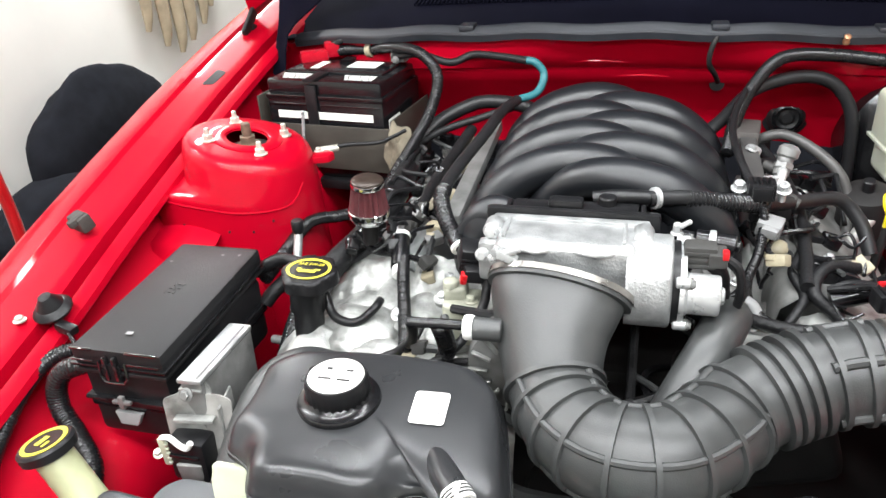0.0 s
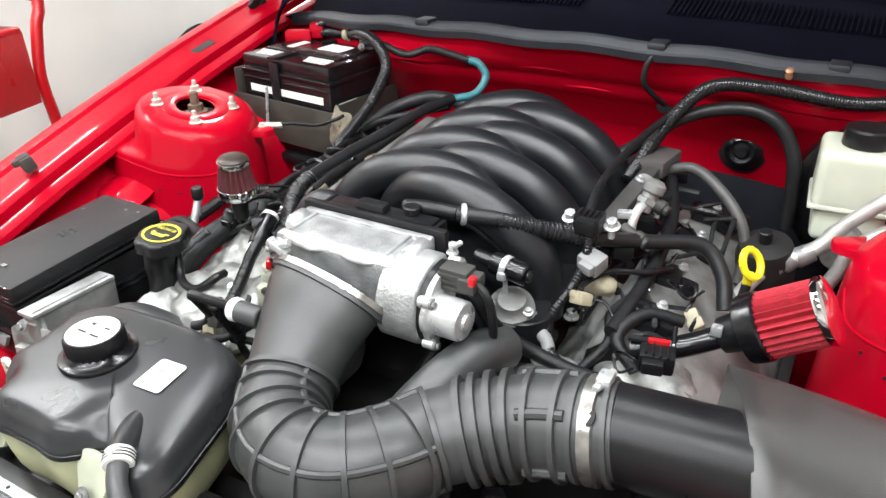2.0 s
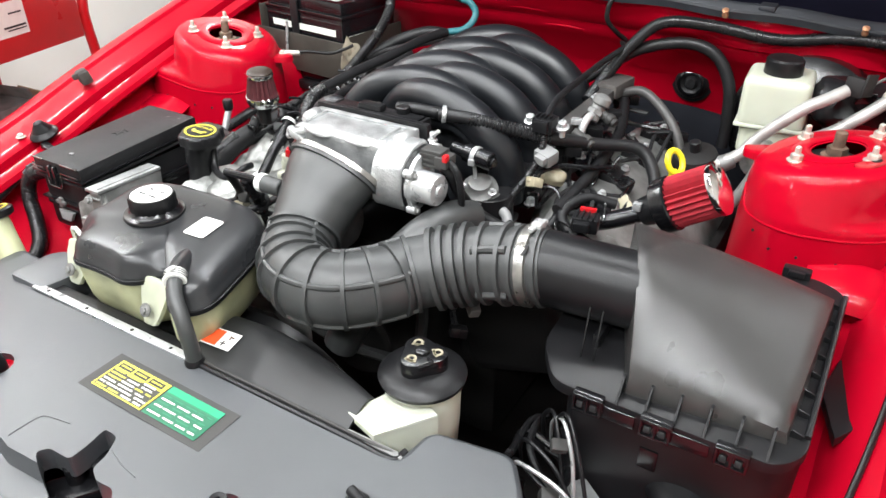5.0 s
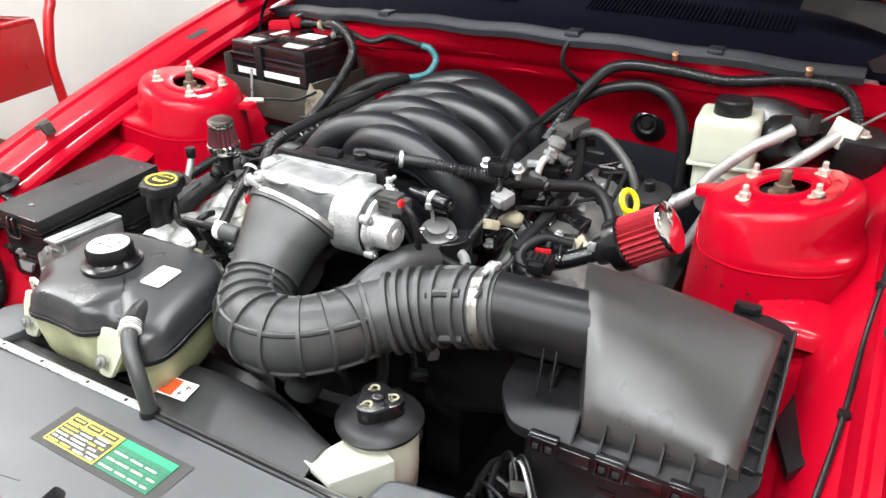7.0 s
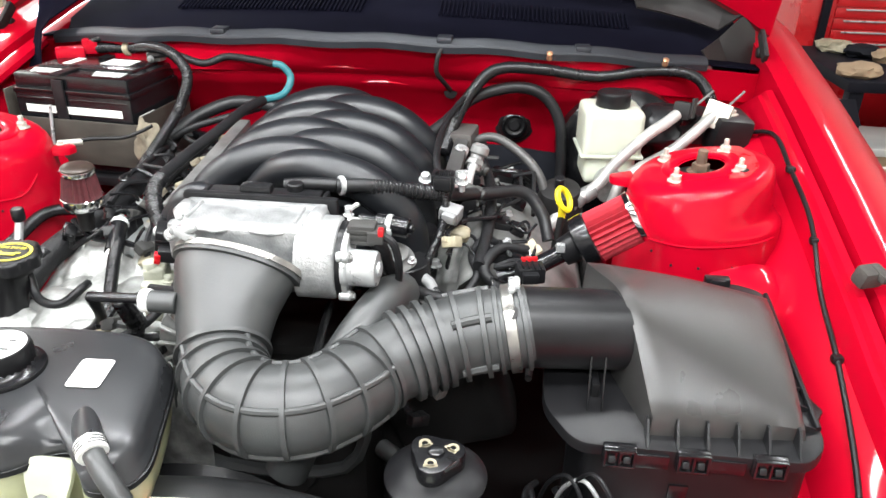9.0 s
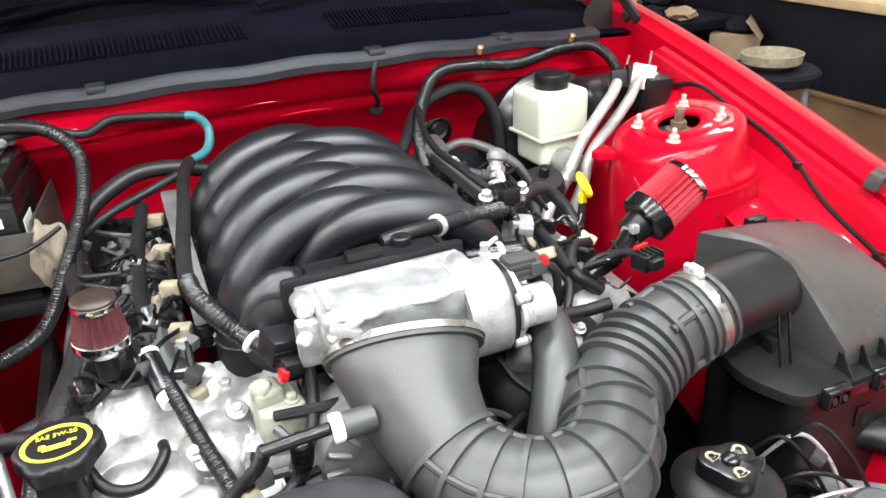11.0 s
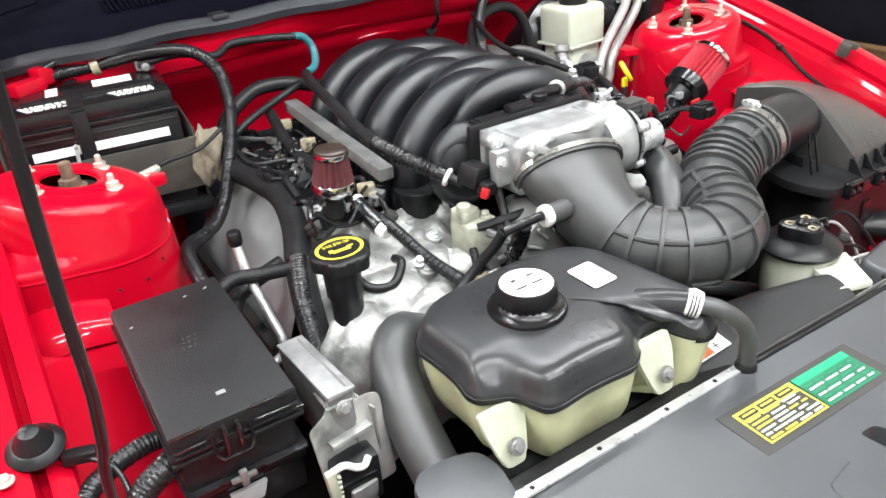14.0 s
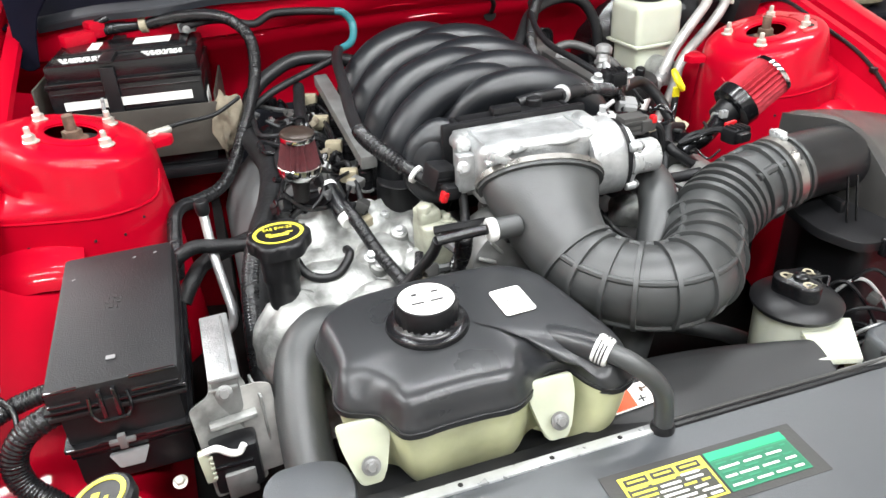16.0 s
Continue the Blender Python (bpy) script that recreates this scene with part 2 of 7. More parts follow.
def tube(pts, r=0.01, seg=12, n=8, ridge=None, step=None, side=None, ends=True):
    """A hose through points (x, y, z[, width radius, height radius]). ridge: (pitch, depth) of corrugation."""
    rows = [(*q, r, r) if len(q) == 3 else ((*q, q[3]) if len(q) == 4 else q) for q in pts]
    path = spline(rows, step, n)
    if ridge:
        pitch, depth = ridge
        dense = [path[0]]
        for a, b in zip(path, path[1:]):
            k = max(1, int(np.linalg.norm((b - a)[:3]) / (pitch / 4)))
            dense += [a + (b - a) * (j + 1) / k for j in range(k)]
        path, run = dense, 0.0
        for i, q in enumerate(path):
            q = q.copy()
            if i:
                run += np.linalg.norm((path[i] - path[i - 1])[:3])
            s = 1 if math.sin(2 * math.pi * run / pitch) > 0 else -1
            q[3:] += s * depth / 2
            path[i] = q
    bm = bmesh.new()
    rings, nrm = [], None
    for i, q in enumerate(path):
        a, b = path[max(0, i - 1)], path[min(len(path) - 1, i + 1)]
        t = Vector(b[:3] - a[:3]).normalized()
        if nrm is None:
            ref = Vector(side) if side else (Vector((0, 0, 1)) if abs(t.z) < 0.8 else Vector((1, 0, 0)))
            nrm = t.cross(ref).normalized() if not side else (ref - t * ref.dot(t)).normalized()
        nrm = (nrm - t * nrm.dot(t)).normalized()
        up = t.cross(nrm)
        c = Vector(q[:3])
        rings.append([bm.verts.new(c + nrm * (q[3] * math.cos(2 * math.pi * k / seg)) + up * (q[4] * math.sin(2 * math.pi * k / seg))) for k in range(seg)])
    for a, b in zip(rings, rings[1:]):
        for k in range(seg):
            bm.faces.new((a[k], a[(k + 1) % seg], b[(k + 1) % seg], b[k]))
    if ends:
        bm.faces.new(rings[0][::-1])
        bm.faces.new(rings[-1])
    return bm


def prism(outline, z0, z1, bevel=0.0, m=None, seg=2):
    """An outline in x, y pulled up from z0 to z1."""
    bm = bmesh.new()
    vs = [bm.verts.new((x, y, z0)) for x, y in outline]
    f = bm.faces.new(vs)
    got = bmesh.ops.extrude_face_region(bm, geom=[f])
    top = [v for v in got["geom"] if isinstance(v, bmesh.types.BMVert)]
    for v in top:
        v.co.z = z1
    if bevel:
        edges = [e for e in bm.edges if all(v in top for v in e.verts)]
        bmesh.ops.bevel(bm, geom=edges, offset=bevel, segments=seg, profile=0.6, affect="EDGES")
    if m is not None:
        bmesh.ops.transform(bm, matrix=m, verts=bm.verts)
    return bm


def rounded(pts, r, seg=5):
    """Rounds the corners of a closed outline."""
    out, n = [], len(pts)
    for i in range(n):
        a, b, c = (Vector(pts[(i + k) % n]) for k in (-1, 0, 1))
        k = min(r, (a - b).length * 0.45, (c - b).length * 0.45)
        p, q = b + (a - b).normalized() * k, b + (c - b).normalized() * k
        for j in range(seg + 1):
            t = j / seg
            out.append(tuple((1 - t) ** 2 * p + 2 * t * (1 - t) * b + t * t * q))
    return out


def sheet(grid, thick=0.0):
    """Rows of points as a surface; thick: metres down along the normals."""
    bm = bmesh.new()
    vs = [[bm.verts.new(p) for p in row] for row in grid]
    for a, b in zip(vs, vs[1:]):
        for i in range(len(a) - 1):
            bm.faces.new((a[i], a[i + 1], b[i + 1], b[i]))
    if thick:
        bmesh.ops.recalc_face_normals(bm, faces=bm.faces)
        bmesh.ops.solidify(bm, geom=bm.faces[:], thickness=thick)
    return bm


def text(name, words, size, m, material, parent, depth=0.0003):
    cu = bpy.data.curves.new(name, "FONT")
    cu.body, cu.size, cu.align_x, cu.align_y, cu.extrude = words, size, "CENTER", "CENTER", depth
    tmp = new("tmp_text", cu)
    me = bpy.data.meshes.new_from_object(tmp.evaluated_get(bpy.context.evaluated_depsgraph_get()))
    bpy.data.objects.remove(tmp)
    bm = bmesh.new()
    bm.from_mesh(me)
    bpy.data.meshes.remove(me)
    bmesh.ops.transform(bm, matrix=m, verts=bm.verts)
    return part(name, bm, material, parent)


def bolt(at, axis=(0, 0, 1), r=0.007, h=0.007, flange=True):
    bm = lathe([(r, 0.002), (r, h), (r * 0.8, h + 0.001)], 6, orient(at, axis))
    return join(bm, lathe([(r * 1.45, 0), (r * 1.45, 0.0015), (r * 1.1, 0.0025)], 16, orient(at, axis))) if flange else bm


# ---------------------------------------------------------------- the garage
WX0, WX1, WY0, WY1 = -2.45, 2.75, -3.4, 5.2
solo("floor", box((WX1 - WX0 + 0.3, WY1 - WY0 + 0.3, 0.1), ((WX0 + WX1) / 2, (WY0 + WY1) / 2, -0.05), 0), CONC, "worn grey concrete garage floor", "floor", kind="structure")
solo("ceiling", box((WX1 - WX0 + 0.3, WY1 - WY0 + 0.3, 0.1), ((WX0 + WX1) / 2, (WY0 + WY1) / 2, CEILING + 0.05), 0), LINER, "plain white boarded garage ceiling", "ceiling", kind="structure")
for nm, sz, at in (
    ("wall_west", (0.12, WY1 - WY0, CEILING), (WX0 - 0.06, (WY0 + WY1) / 2, CEILING / 2)),
    ("wall_east", (0.12, WY1 - WY0, CEILING), (WX1 + 0.06, (WY0 + WY1) / 2, CEILING / 2)),
    ("wall_north", (WX1 - WX0 + 0.24, 0.12, CEILING), ((WX0 + WX1) / 2, WY1 + 0.06, CEILING / 2)),
    ("wall_south", (WX1 - WX0 + 0.24, 0.12, CEILING), ((WX0 + WX1) / 2, WY0 - 0.06, CEILING / 2)),
):
    solo(nm, box(sz, at, 0), WALL, "white painted garage wall with scuffs", "wall", kind="structure")

for fx, fy, sx, sy, watts in FIXTURES:
    fix = thing("ceiling_light", (fx, fy, CEILING), "white fluorescent fixture on the ceiling", "lamp", "ceiling lights")
    part("housing", box((sx + 0.06, sy + 0.06, 0.06), (fx, fy, CEILING - 0.03), 0.01), WHITE, fix)
    part("diffuser", box((sx, sy, 0.01), (fx, fy, CEILING - 0.064), 0.002), lampglow, fix)

# ---------------------------------------------------------------- the car's body
car = thing("car", (0, 0.8, 0), "bright red car body with its bonnet propped open", "car")
FZ = [(-0.35, 0.52), (-0.1, 0.62), (0.1, 0.69), (0.3, 0.745), (0.45, 0.788), (0.56, 0.826), (0.75, 0.883), (0.95, 0.938), (1.15, 0.985), (1.4, 1.035), (1.7, 1.06)]


def fz(y):
    return float(np.interp(y, [a for a, _ in FZ], [b for _, b in FZ]))


def fender(s):
    """Cross sections from the inner apron over the bonnet shelf to the outer skin. s: -1 or 1."""
    rows = []
    for y in np.linspace(-0.3, 1.62, 49):
        z = fz(y)
        inn = 0.02 * max(0, (0.15 - y) / 0.4)
        dip = 0.016
        outer = [(0.797, 0.0), (0.812, 0.001), (0.832, -0.005), (0.86, -0.019), (0.89, -0.040), (0.92, -0.072), (0.945, -0.115), (0.96, -0.2), (0.955, -0.45)]
        sec = [(0.70, -0.34), (0.745, -0.20), (0.748, -0.085), (0.735, -0.066), (0.694, -0.052), (0.687, -0.044), (0.690, -0.034), (0.702, -0.029), (0.711, -0.028), (0.7135, -0.030 - dip), (0.7205, -0.030 - dip), (0.723, -0.018), (0.732, -0.014), (0.742, -0.012), (0.790, -0.006)] + outer
        if s > 0:
            sec = [(0.60, -0.34), (0.645, -0.22), (0.668, -0.130), (0.69, -0.090), (0.715, -0.070), (0.729, -0.062), (0.735, -0.040), (0.739, -0.030), (0.746, -0.028), (0.751, -0.020), (0.762, -0.017), (0.7645, -0.034), (0.7705, -0.034), (0.7730, -0.013), (0.790, -0.006)] + outer
            pit = min(1.0, max(0.0, (y - 1.06) / 0.12)) * 0.085
            sec = [(x, d - pit if x < 0.772 else d) for x, d in sec]
        rows.append([(s * (x - inn * 6 * (x - 0.5)), y, z + d) for x, d in sec])
    return sheet(rows)


for s in (-1, 1):
    part("fender", fender(s), RED, car, "red painted wing with a stepped inner shelf", angle=30)


# radius and height from the top down
TOWER = [(0.034, 0.0), (0.060, 0.001), (0.084, 0.0), (0.094, -0.0015), (0.101, -0.005), (0.1065, -0.012), (0.1095, -0.022), (0.1115, -0.045), (0.1125, -0.058), (0.1130, -0.064), (0.1135, -0.068), (0.1140, -0.072), (0.1145, -0.077), (0.1150, -0.085), (0.1165, -0.11), (0.1185, -0.15), (0.122, -0.22), (0.128, -0.36)]


def tower_at(s, a, r, h):
    """A place on a strut tower's skin: round on the engine side, squared out towards the wing below its shoulder. a: 0 faces the wing."""
    c, d = math.cos(a), math.sin(a)
    low = min(1.0, max(0.0, (-h - 0.060) / 0.014))
    low = low * low * (3 - 2 * low)
    n = 2 + (1.8 if s < 0 else 0.6) * low if c > 0 else 2
    x = r * math.copysign(abs(c) ** (2 / n), c) * (1 + (0.40 if s < 0 else 0.10) * low if c > 0 else 0.95)
    y = r * math.copysign(abs(d) ** (2 / n), d) * (1 + (0.08 * min(1.0, max(0.0, (-h - 0.02) / 0.05)) if d < 0 else 0))
    z = min(x, 0.11) * (0.22 - 0.12 * min(1.0, max(0.0, (-h - 0.01) / 0.05))) - 0.10 * max(0, x - 0.11)
    return (s * (0.592 + x), 0.80 + 0.96 * y, 0.885 + h + z)


def on_tower(s, a, h, proud=0.0):
    """A place on the skin at a height below the top."""
    return tower_at(s, a, float(np.interp(-h, [-q[1] for q in TOWER[2:]], [q[0] for q in TOWER[2:]])) + proud, h)


def tower(s):
    """A strut tower that runs out into the apron."""
    bm = bmesh.new()
    rings, seg = [], 64
    for r, h in TOWER:
        rings.append([bm.verts.new(tower_at(s, 2 * math.pi * i / seg, r, h)) for i in range(seg)])
    for a, b in zip(rings, rings[1:]):
        for i in range(seg):
            bm.faces.new((a[i], a[(i + 1) % seg], b[(i + 1) % seg], b[i]))
    return bm


# red with paler patches that put a reflected sheen into the colour
RED_SHEEN = mat("sheen_paled_red", (0.40, 0.045, 0.045), 0.30, var=0.5, scale=60, bump=0.1, tint=(0.33, 0.004, 0.012))
STUDS = [(-0.0455, -0.0455), (0.0455, -0.0455), (-0.0455, 0.0455), (0.0455, 0.0455)]
for s in (-1, 1):
    tw = part("strut_tower", tower(s), RED, car, "red domed strut tower with bolted mount", angle=50)
    part("tower_crease", tube([on_tower(s, a, -0.083 + 0.030 * max(0, (4 - k) / 4) ** 2, 0.0002) for k, a in enumerate(np.linspace(-2.9, -0.75, 22))], 0.0018, 6, n=3), RED, tw)
    up = (-0.22 * s, 0, 1)
    plate_z = 0.8862
    part("mount_ring", lathe([(0.0365, -0.003), (0.0365, 0.0015), (0.040, 0.0028), (0.055, 0.0026), (0.059, 0.0008), (0.059, -0.004)], 44, orient((0.592 * s, 0.80, plate_z), up), ends=False), RED, tw, "raised red mount ring")
    part("strut_well", cyl(0.036, (0.592 * s, 0.80, 0.80), (0.592 * s, 0.80, 0.872)), DARK, tw, "dark strut mount opening")
    for dx, dy in STUDS:
        z = 0.885 + 0.22 * dx * s
        nut = join(bolt((0.592 * s + dx, 0.80 + dy, z), r=0.0085, h=0.010), cyl(0.0042, (0.592 * s + dx, 0.8 + dy, z + 0.007), (0.592 * s + dx, 0.8 + dy, z + 0.022), 10))
        part("stud_nut", nut, ZINC, tw, "pale zinc flange nut on a stud")
    part("strut_rod", join(bolt((0.592 * s, 0.80, 0.875), r=0.014, h=0.014), cyl(0.008, (0.592 * s, 0.8, 0.88), (0.592 * s, 0.8, 0.912), 12)), RUSTY, tw, "rusty strut rod with its nut")
    part("tower_tab", prism(rounded([(0.0, -0.026), (0.036, -0.012), (0.040, 0.008), (0.0, 0.03)], 0.006), -0.006, 0.006, 0.003, pose(0.502 * s, 0.850, 0.838, 0, 0, 0) @ Matrix.Diagonal((-s, 1, 1, 1))), RED, tw, "red folded tab")
    for a, h in ((-2.0, -0.115), (-1.35, -0.118), (-1.65, -0.116), (-2.3, -0.10), (-1.0, -0.15)):
        part("tower_pip", lathe([(0.0022, -0.001), (0.0018, 0.0016)], 10, orient(on_tower(s, a, h), (math.cos(a) * s, math.sin(a), 0.1))), DARK, tw)


PLATE = rounded([(0.024, -0.066), (0.050, -0.072), (0.076, -0.040), (0.082, 0.010), (0.070, 0.056), (0.046, 0.068), (0.036, 0.056), (0.056, 0.036), (0.062, 0.0), (0.052, -0.034)], 0.008)
part("mount_plate", prism(PLATE, -0.001, 0.0022, 0.0008, pose(0.592, 0.80, 0.8862, 0, -12.4, 0)), RED_SHEEN, car, "red plate on the strut mount, reflected sheen put into its colour")
part("plate_hole", lathe([(0.0065, 0.0), (0.0065, 0.0006)], 16, pose(0.592, 0.80, 0.8862, 0, -12.4, 0) @ Matrix.Translation((0.052, -0.052, 0.0023))), DARK, car)
for s in (-1, 1):
    led = [[(s * x, y + 0.02 * ((x - 0.66) / 0.05) ** 2 * 0.3, z + 0.012 * math.sin((x - 0.60) * 26)) for x in np.linspace(0.60, 0.715, 12)] for y, z in ((0.690, 0.764), (0.668, 0.762), (0.658, 0.757), (0.640, 0.752), (0.630, 0.742), (0.622, 0.725))]
    part("apron_ledge", sheet(led, 0.003), RED, car, "red pressed ledge before the strut tower", angle=50)


def seal_y(x):
    return 1.062 + 0.24 * (x - 0.05) ** 2


def seal_z(x):
    return 1.003 - 0.085 * x * x


XS = np.linspace(-0.78, 0.78, 41)
FIRE = [(-0.004, -0.006), (0.0, -0.02), (0.0, -0.040), (0.004, -0.062), (0.010, -0.066), (0.018, -0.088), (0.026, -0.095), (0.044, -0.13), (0.062, -0.15), (0.08, -0.2), (0.085, -0.4), (0.087, -0.72)]


def fire_y(x, down):
    """Where the firewall stands below its upper edge."""
    return max(seal_y(x), 1.09 - 0.028 * max(0, (0.062 - down) / 0.062)) + float(np.interp(down, [-q[1] for q in FIRE], [q[0] for q in FIRE]))


fire = [[(x, fire_y(x, -dz), seal_z(x) + dz) for x in XS] for back, dz in FIRE]
part("firewall", sheet(fire, 0.004), RED, car, "red painted firewall with pressed steps", angle=30)

# black sheet that covers the red of the lower firewall
pad = []
for dy, z in ((0.0, 0.775), (-0.006, 0.768), (-0.010, 0.75), (-0.010, 0.68), (-0.008, 0.58)):
    pad.append([(x, max(seal_y(x), 1.09) + 0.066 + dy + 0.004 * math.sin(23 * x), z + 0.012 * math.sin(9 * x)) for x in np.linspace(-0.40, 0.70, 34)])
part("firewall_sheet", sheet(pad, 0.006), CLOTHB, car, "black sheet on the lower firewall", angle=60)
for x0, x1, z in ((-0.40, -0.31, 0.952), (-0.36, -0.28, 0.922), (-0.08, 0.02, 0.948), (0.0, 0.09, 0.918), (0.40, 0.46, 0.935)):
    part("pressed_bead", tube([(x, fire_y(x, seal_z(x) - z - dz) - 0.001 - lift, z + dz) for x, dz, lift in ((x0, 0, 0), ((x0 + x1) / 2, 0.001, 0.0012), (x1, -0.001, 0))], 0.0034, 8), RED, car)

cowl = []
for back, dz in ((-0.005, 0.004), (0.03, 0.006), (0.05, -0.004), (0.075, 0.002), (0.10, 0.02), (0.25, 0.055), (0.34, 0.075)):
    cowl.append([(x, seal_y(x) + back, seal_z(x) + dz) for x in XS])
cw = part("cowl_panel", sheet(cowl, 0.003), COWL, car, "dark plastic cowl panel below the windscreen")
for x0, x1 in ((-0.42, -0.02), (0.14, 0.52)):
    for k in range(46):
        x = x0 + (x1 - x0) * k / 45
        part("grille_slat", box((0.0035, 0.075, 0.006), (x, seal_y(x) + 0.17, seal_z(x) + 0.042), 0.001, (13, 0, 0), 1), COWL, cw)
sr = []
ribs = [(-0.016, -0.010), (-0.019, 0.002)] + [(-0.018 + 0.0045 * k, 0.006 + 0.004 * min(k, 3) / 3 + (0.0035 if k % 2 else 0.0)) for k in range(9)] + [(0.022, 0.004), (0.022, -0.008)]
for dy, dz in ribs:
    sr.append([(x, seal_y(x) + dy, seal_z(x) + dz + 0.002 * math.sin(31 * x)) for x in np.linspace(-0.66, 0.66, 61)])
sl = part("bonnet_seal", sheet(sr, 0.002), SEAL, car, "grey ribbed rubber bonnet seal", angle=25)
for x in (-0.27, 0.165, 0.42):
    part("seal_clip", box((0.028, 0.036, 0.010), (x, seal_y(x), seal_z(x) + 0.0125), 0.003), SEAL, sl)
# dark grey on the right cowl end; its left twin takes the blacker plastic
COWLE = mat("dark_grey_cowl_end_plastic", (0.015, 0.014, 0.0135), 0.45, var=0.3, scale=18, bump=0.15, grain=500)
EDGE = (((0.53, 1.235, 1.058), (0.53, 1.29, 1.069)), ((0.575, 1.245, 1.050), (0.60, 1.29, 1.071)), ((0.635, 1.25, 1.036), (0.65, 1.29, 1.071)), ((0.697, 1.25, 1.017), (0.71, 1.285, 1.064)), ((0.735, 1.25, 1.046), (0.738, 1.28, 1.060)), ((0.757, 1.25, 1.056), (0.762, 1.275, 1.054)))
MOUTH = (((0.657, 1.193, 0.985), (0.700, 1.25, 1.000), (0.737, 1.252, 1.043), (0.766, 1.262, 1.040)),
         ((0.685, 1.188, 0.950), (0.728, 1.238, 0.945), (0.770, 1.250, 0.948), (0.781, 1.255, 0.962)),
         ((0.705, 1.185, 0.915), (0.735, 1.222, 0.908), (0.765, 1.235, 0.908), (0.777, 1.245, 0.918)),
         ((0.722, 1.195, 0.878), (0.740, 1.215, 0.874), (0.762, 1.228, 0.876), (0.772, 1.240, 0.884)))
MOUTHL = (((0.735, 1.26, 1.085), (0.700, 1.25, 1.064), (0.658, 1.24, 1.057), (0.610, 1.22, 1.040)),
          ((0.716, 1.235, 1.034), (0.692, 1.215, 1.020), (0.664, 1.18, 1.012), (0.632, 1.12, 1.008)),
          ((0.706, 1.20, 1.000), (0.690, 1.175, 0.986), (0.672, 1.15, 0.984), (0.645, 1.11, 0.990)),
          ((0.700, 1.165, 0.965), (0.688, 1.145, 0.952), (0.674, 1.13, 0.950), (0.655, 1.11, 0.958)),
          ((0.694, 1.115, 0.910), (0.684, 1.113, 0.904), (0.674, 1.112, 0.904), (0.664, 1.11, 0.909)))
for s in (-1, 1):
    # the end of the cowl folds over and runs down as a drain funnel
    corner = [[(s * (a[0] + (b[0] - a[0]) * v), a[1] + (b[1] - a[1]) * v, a[2] + (b[2] - a[2]) * v) for v in np.linspace(0, 1, 4)] for a, b in EDGE]
    ce = part("cowl_end", sheet(corner, 0.004), COWLE if s > 0 else COWL, car, "folded dark grey plastic cowl end piece" if s > 0 else "folded black plastic cowl end piece", angle=25)
    part("end_funnel", sheet([[(s * x, y, z) for x, y, z in row] for row in (MOUTH if s > 0 else MOUTHL)], 0.003), COWLE if s > 0 else COWL, ce, angle=35)
shield = [[(x, seal_y(x) + 0.30 + v * 0.62, seal_z(x) + 0.065 + v * 0.36) for x in np.linspace(-0.76, 0.76, 21)] for v in np.linspace(0, 1, 8)]
part("windscreen", sheet(shield, 0.006), GLASS, car, "dark windscreen glass")
for x0, x1 in ((-0.60, 0.02), (0.02, 0.60)):
    wp = part("wiper_arm", tube([(x0, seal_y(x0) + 0.22, seal_z(x0) + 0.075), ((x0 + x1) / 2, seal_y(x0) + 0.27, seal_z(x0) + 0.115), (x1, seal_y(x1) + 0.31, seal_z(x1) + 0.10)], 0.007, 8), COWL, car, "black wiper arm")
    part("wiper_blade", tube([(x0 - 0.05, seal_y(x0) + 0.30, seal_z(x0) + 0.10), ((x0 + x1) / 2, seal_y(x0) + 0.30, seal_z(x0) + 0.125), (x1, seal_y(x1) + 0.34, seal_z(x1) + 0.125)], 0.005, 8), COWL, wp)

# the bonnet stands open on its hinges
HOOD = [(0, 0.0), (0.06, 0.006), (0.3, 0.018), (0.7, 0.030), (1.0, 0.018), (1.12, 0.0)]
HA = radians(46)
hood = []
for u, bulge in [(q[0], q[1]) for q in spline([(a, b) for a, b in HOOD], n=5)]:
    row = []
    for x in np.linspace(-0.80, 0.80, 25):
        b = bulge + 0.03 * (1 - (x / 0.8) ** 2)
        drop = 0.13 * (abs(x) / 0.8) ** 4 * max(0, 1 - u / 0.25)
        row.append((x * (1 - 0.06 * u), 1.25 - u * math.cos(HA) + b * math.sin(HA), 1.14 + u * math.sin(HA) + b * math.cos(HA) - drop))
    hood.append(row)
hd = part("bonnet", sheet(hood, 0.003), RED, car, "red bonnet raised on its hinges")
# darker copy of the body red: the underside's shade is in the colour
RED_SHADED = mat("shade_darkened_red", (0.09, 0.0012, 0.004), 0.55, var=0.1, scale=4, bump=0.0)
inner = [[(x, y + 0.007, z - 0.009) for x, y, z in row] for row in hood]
part("bonnet_inner_panel", sheet(inner, 0.002), RED_SHADED, hd, "underside of the bonnet, its shade put into a darker red")
# added black pad, itself unseen, that cuts the red bounce and darkens reflections
pad_rows = []
for u in np.linspace(0.05, 1.04, 14):
    b0 = float(np.interp(u, [a for a, _ in HOOD], [b for _, b in HOOD])) - 0.024
    pad_rows.append([(x, 1.25 - u * math.cos(HA) + (b0 + 0.03 * (1 - (x / 0.8) ** 2)) * math.sin(HA), 1.14 + u * math.sin(HA) + (b0 + 0.03 * (1 - (x / 0.8) ** 2)) * math.cos(HA)) for x in np.linspace(-0.62, 0.62, 15)])
part("bounce_pad", sheet(pad_rows, 0.006), CLOTHB, hd, "black pad added under the bonnet to cut red bounce")
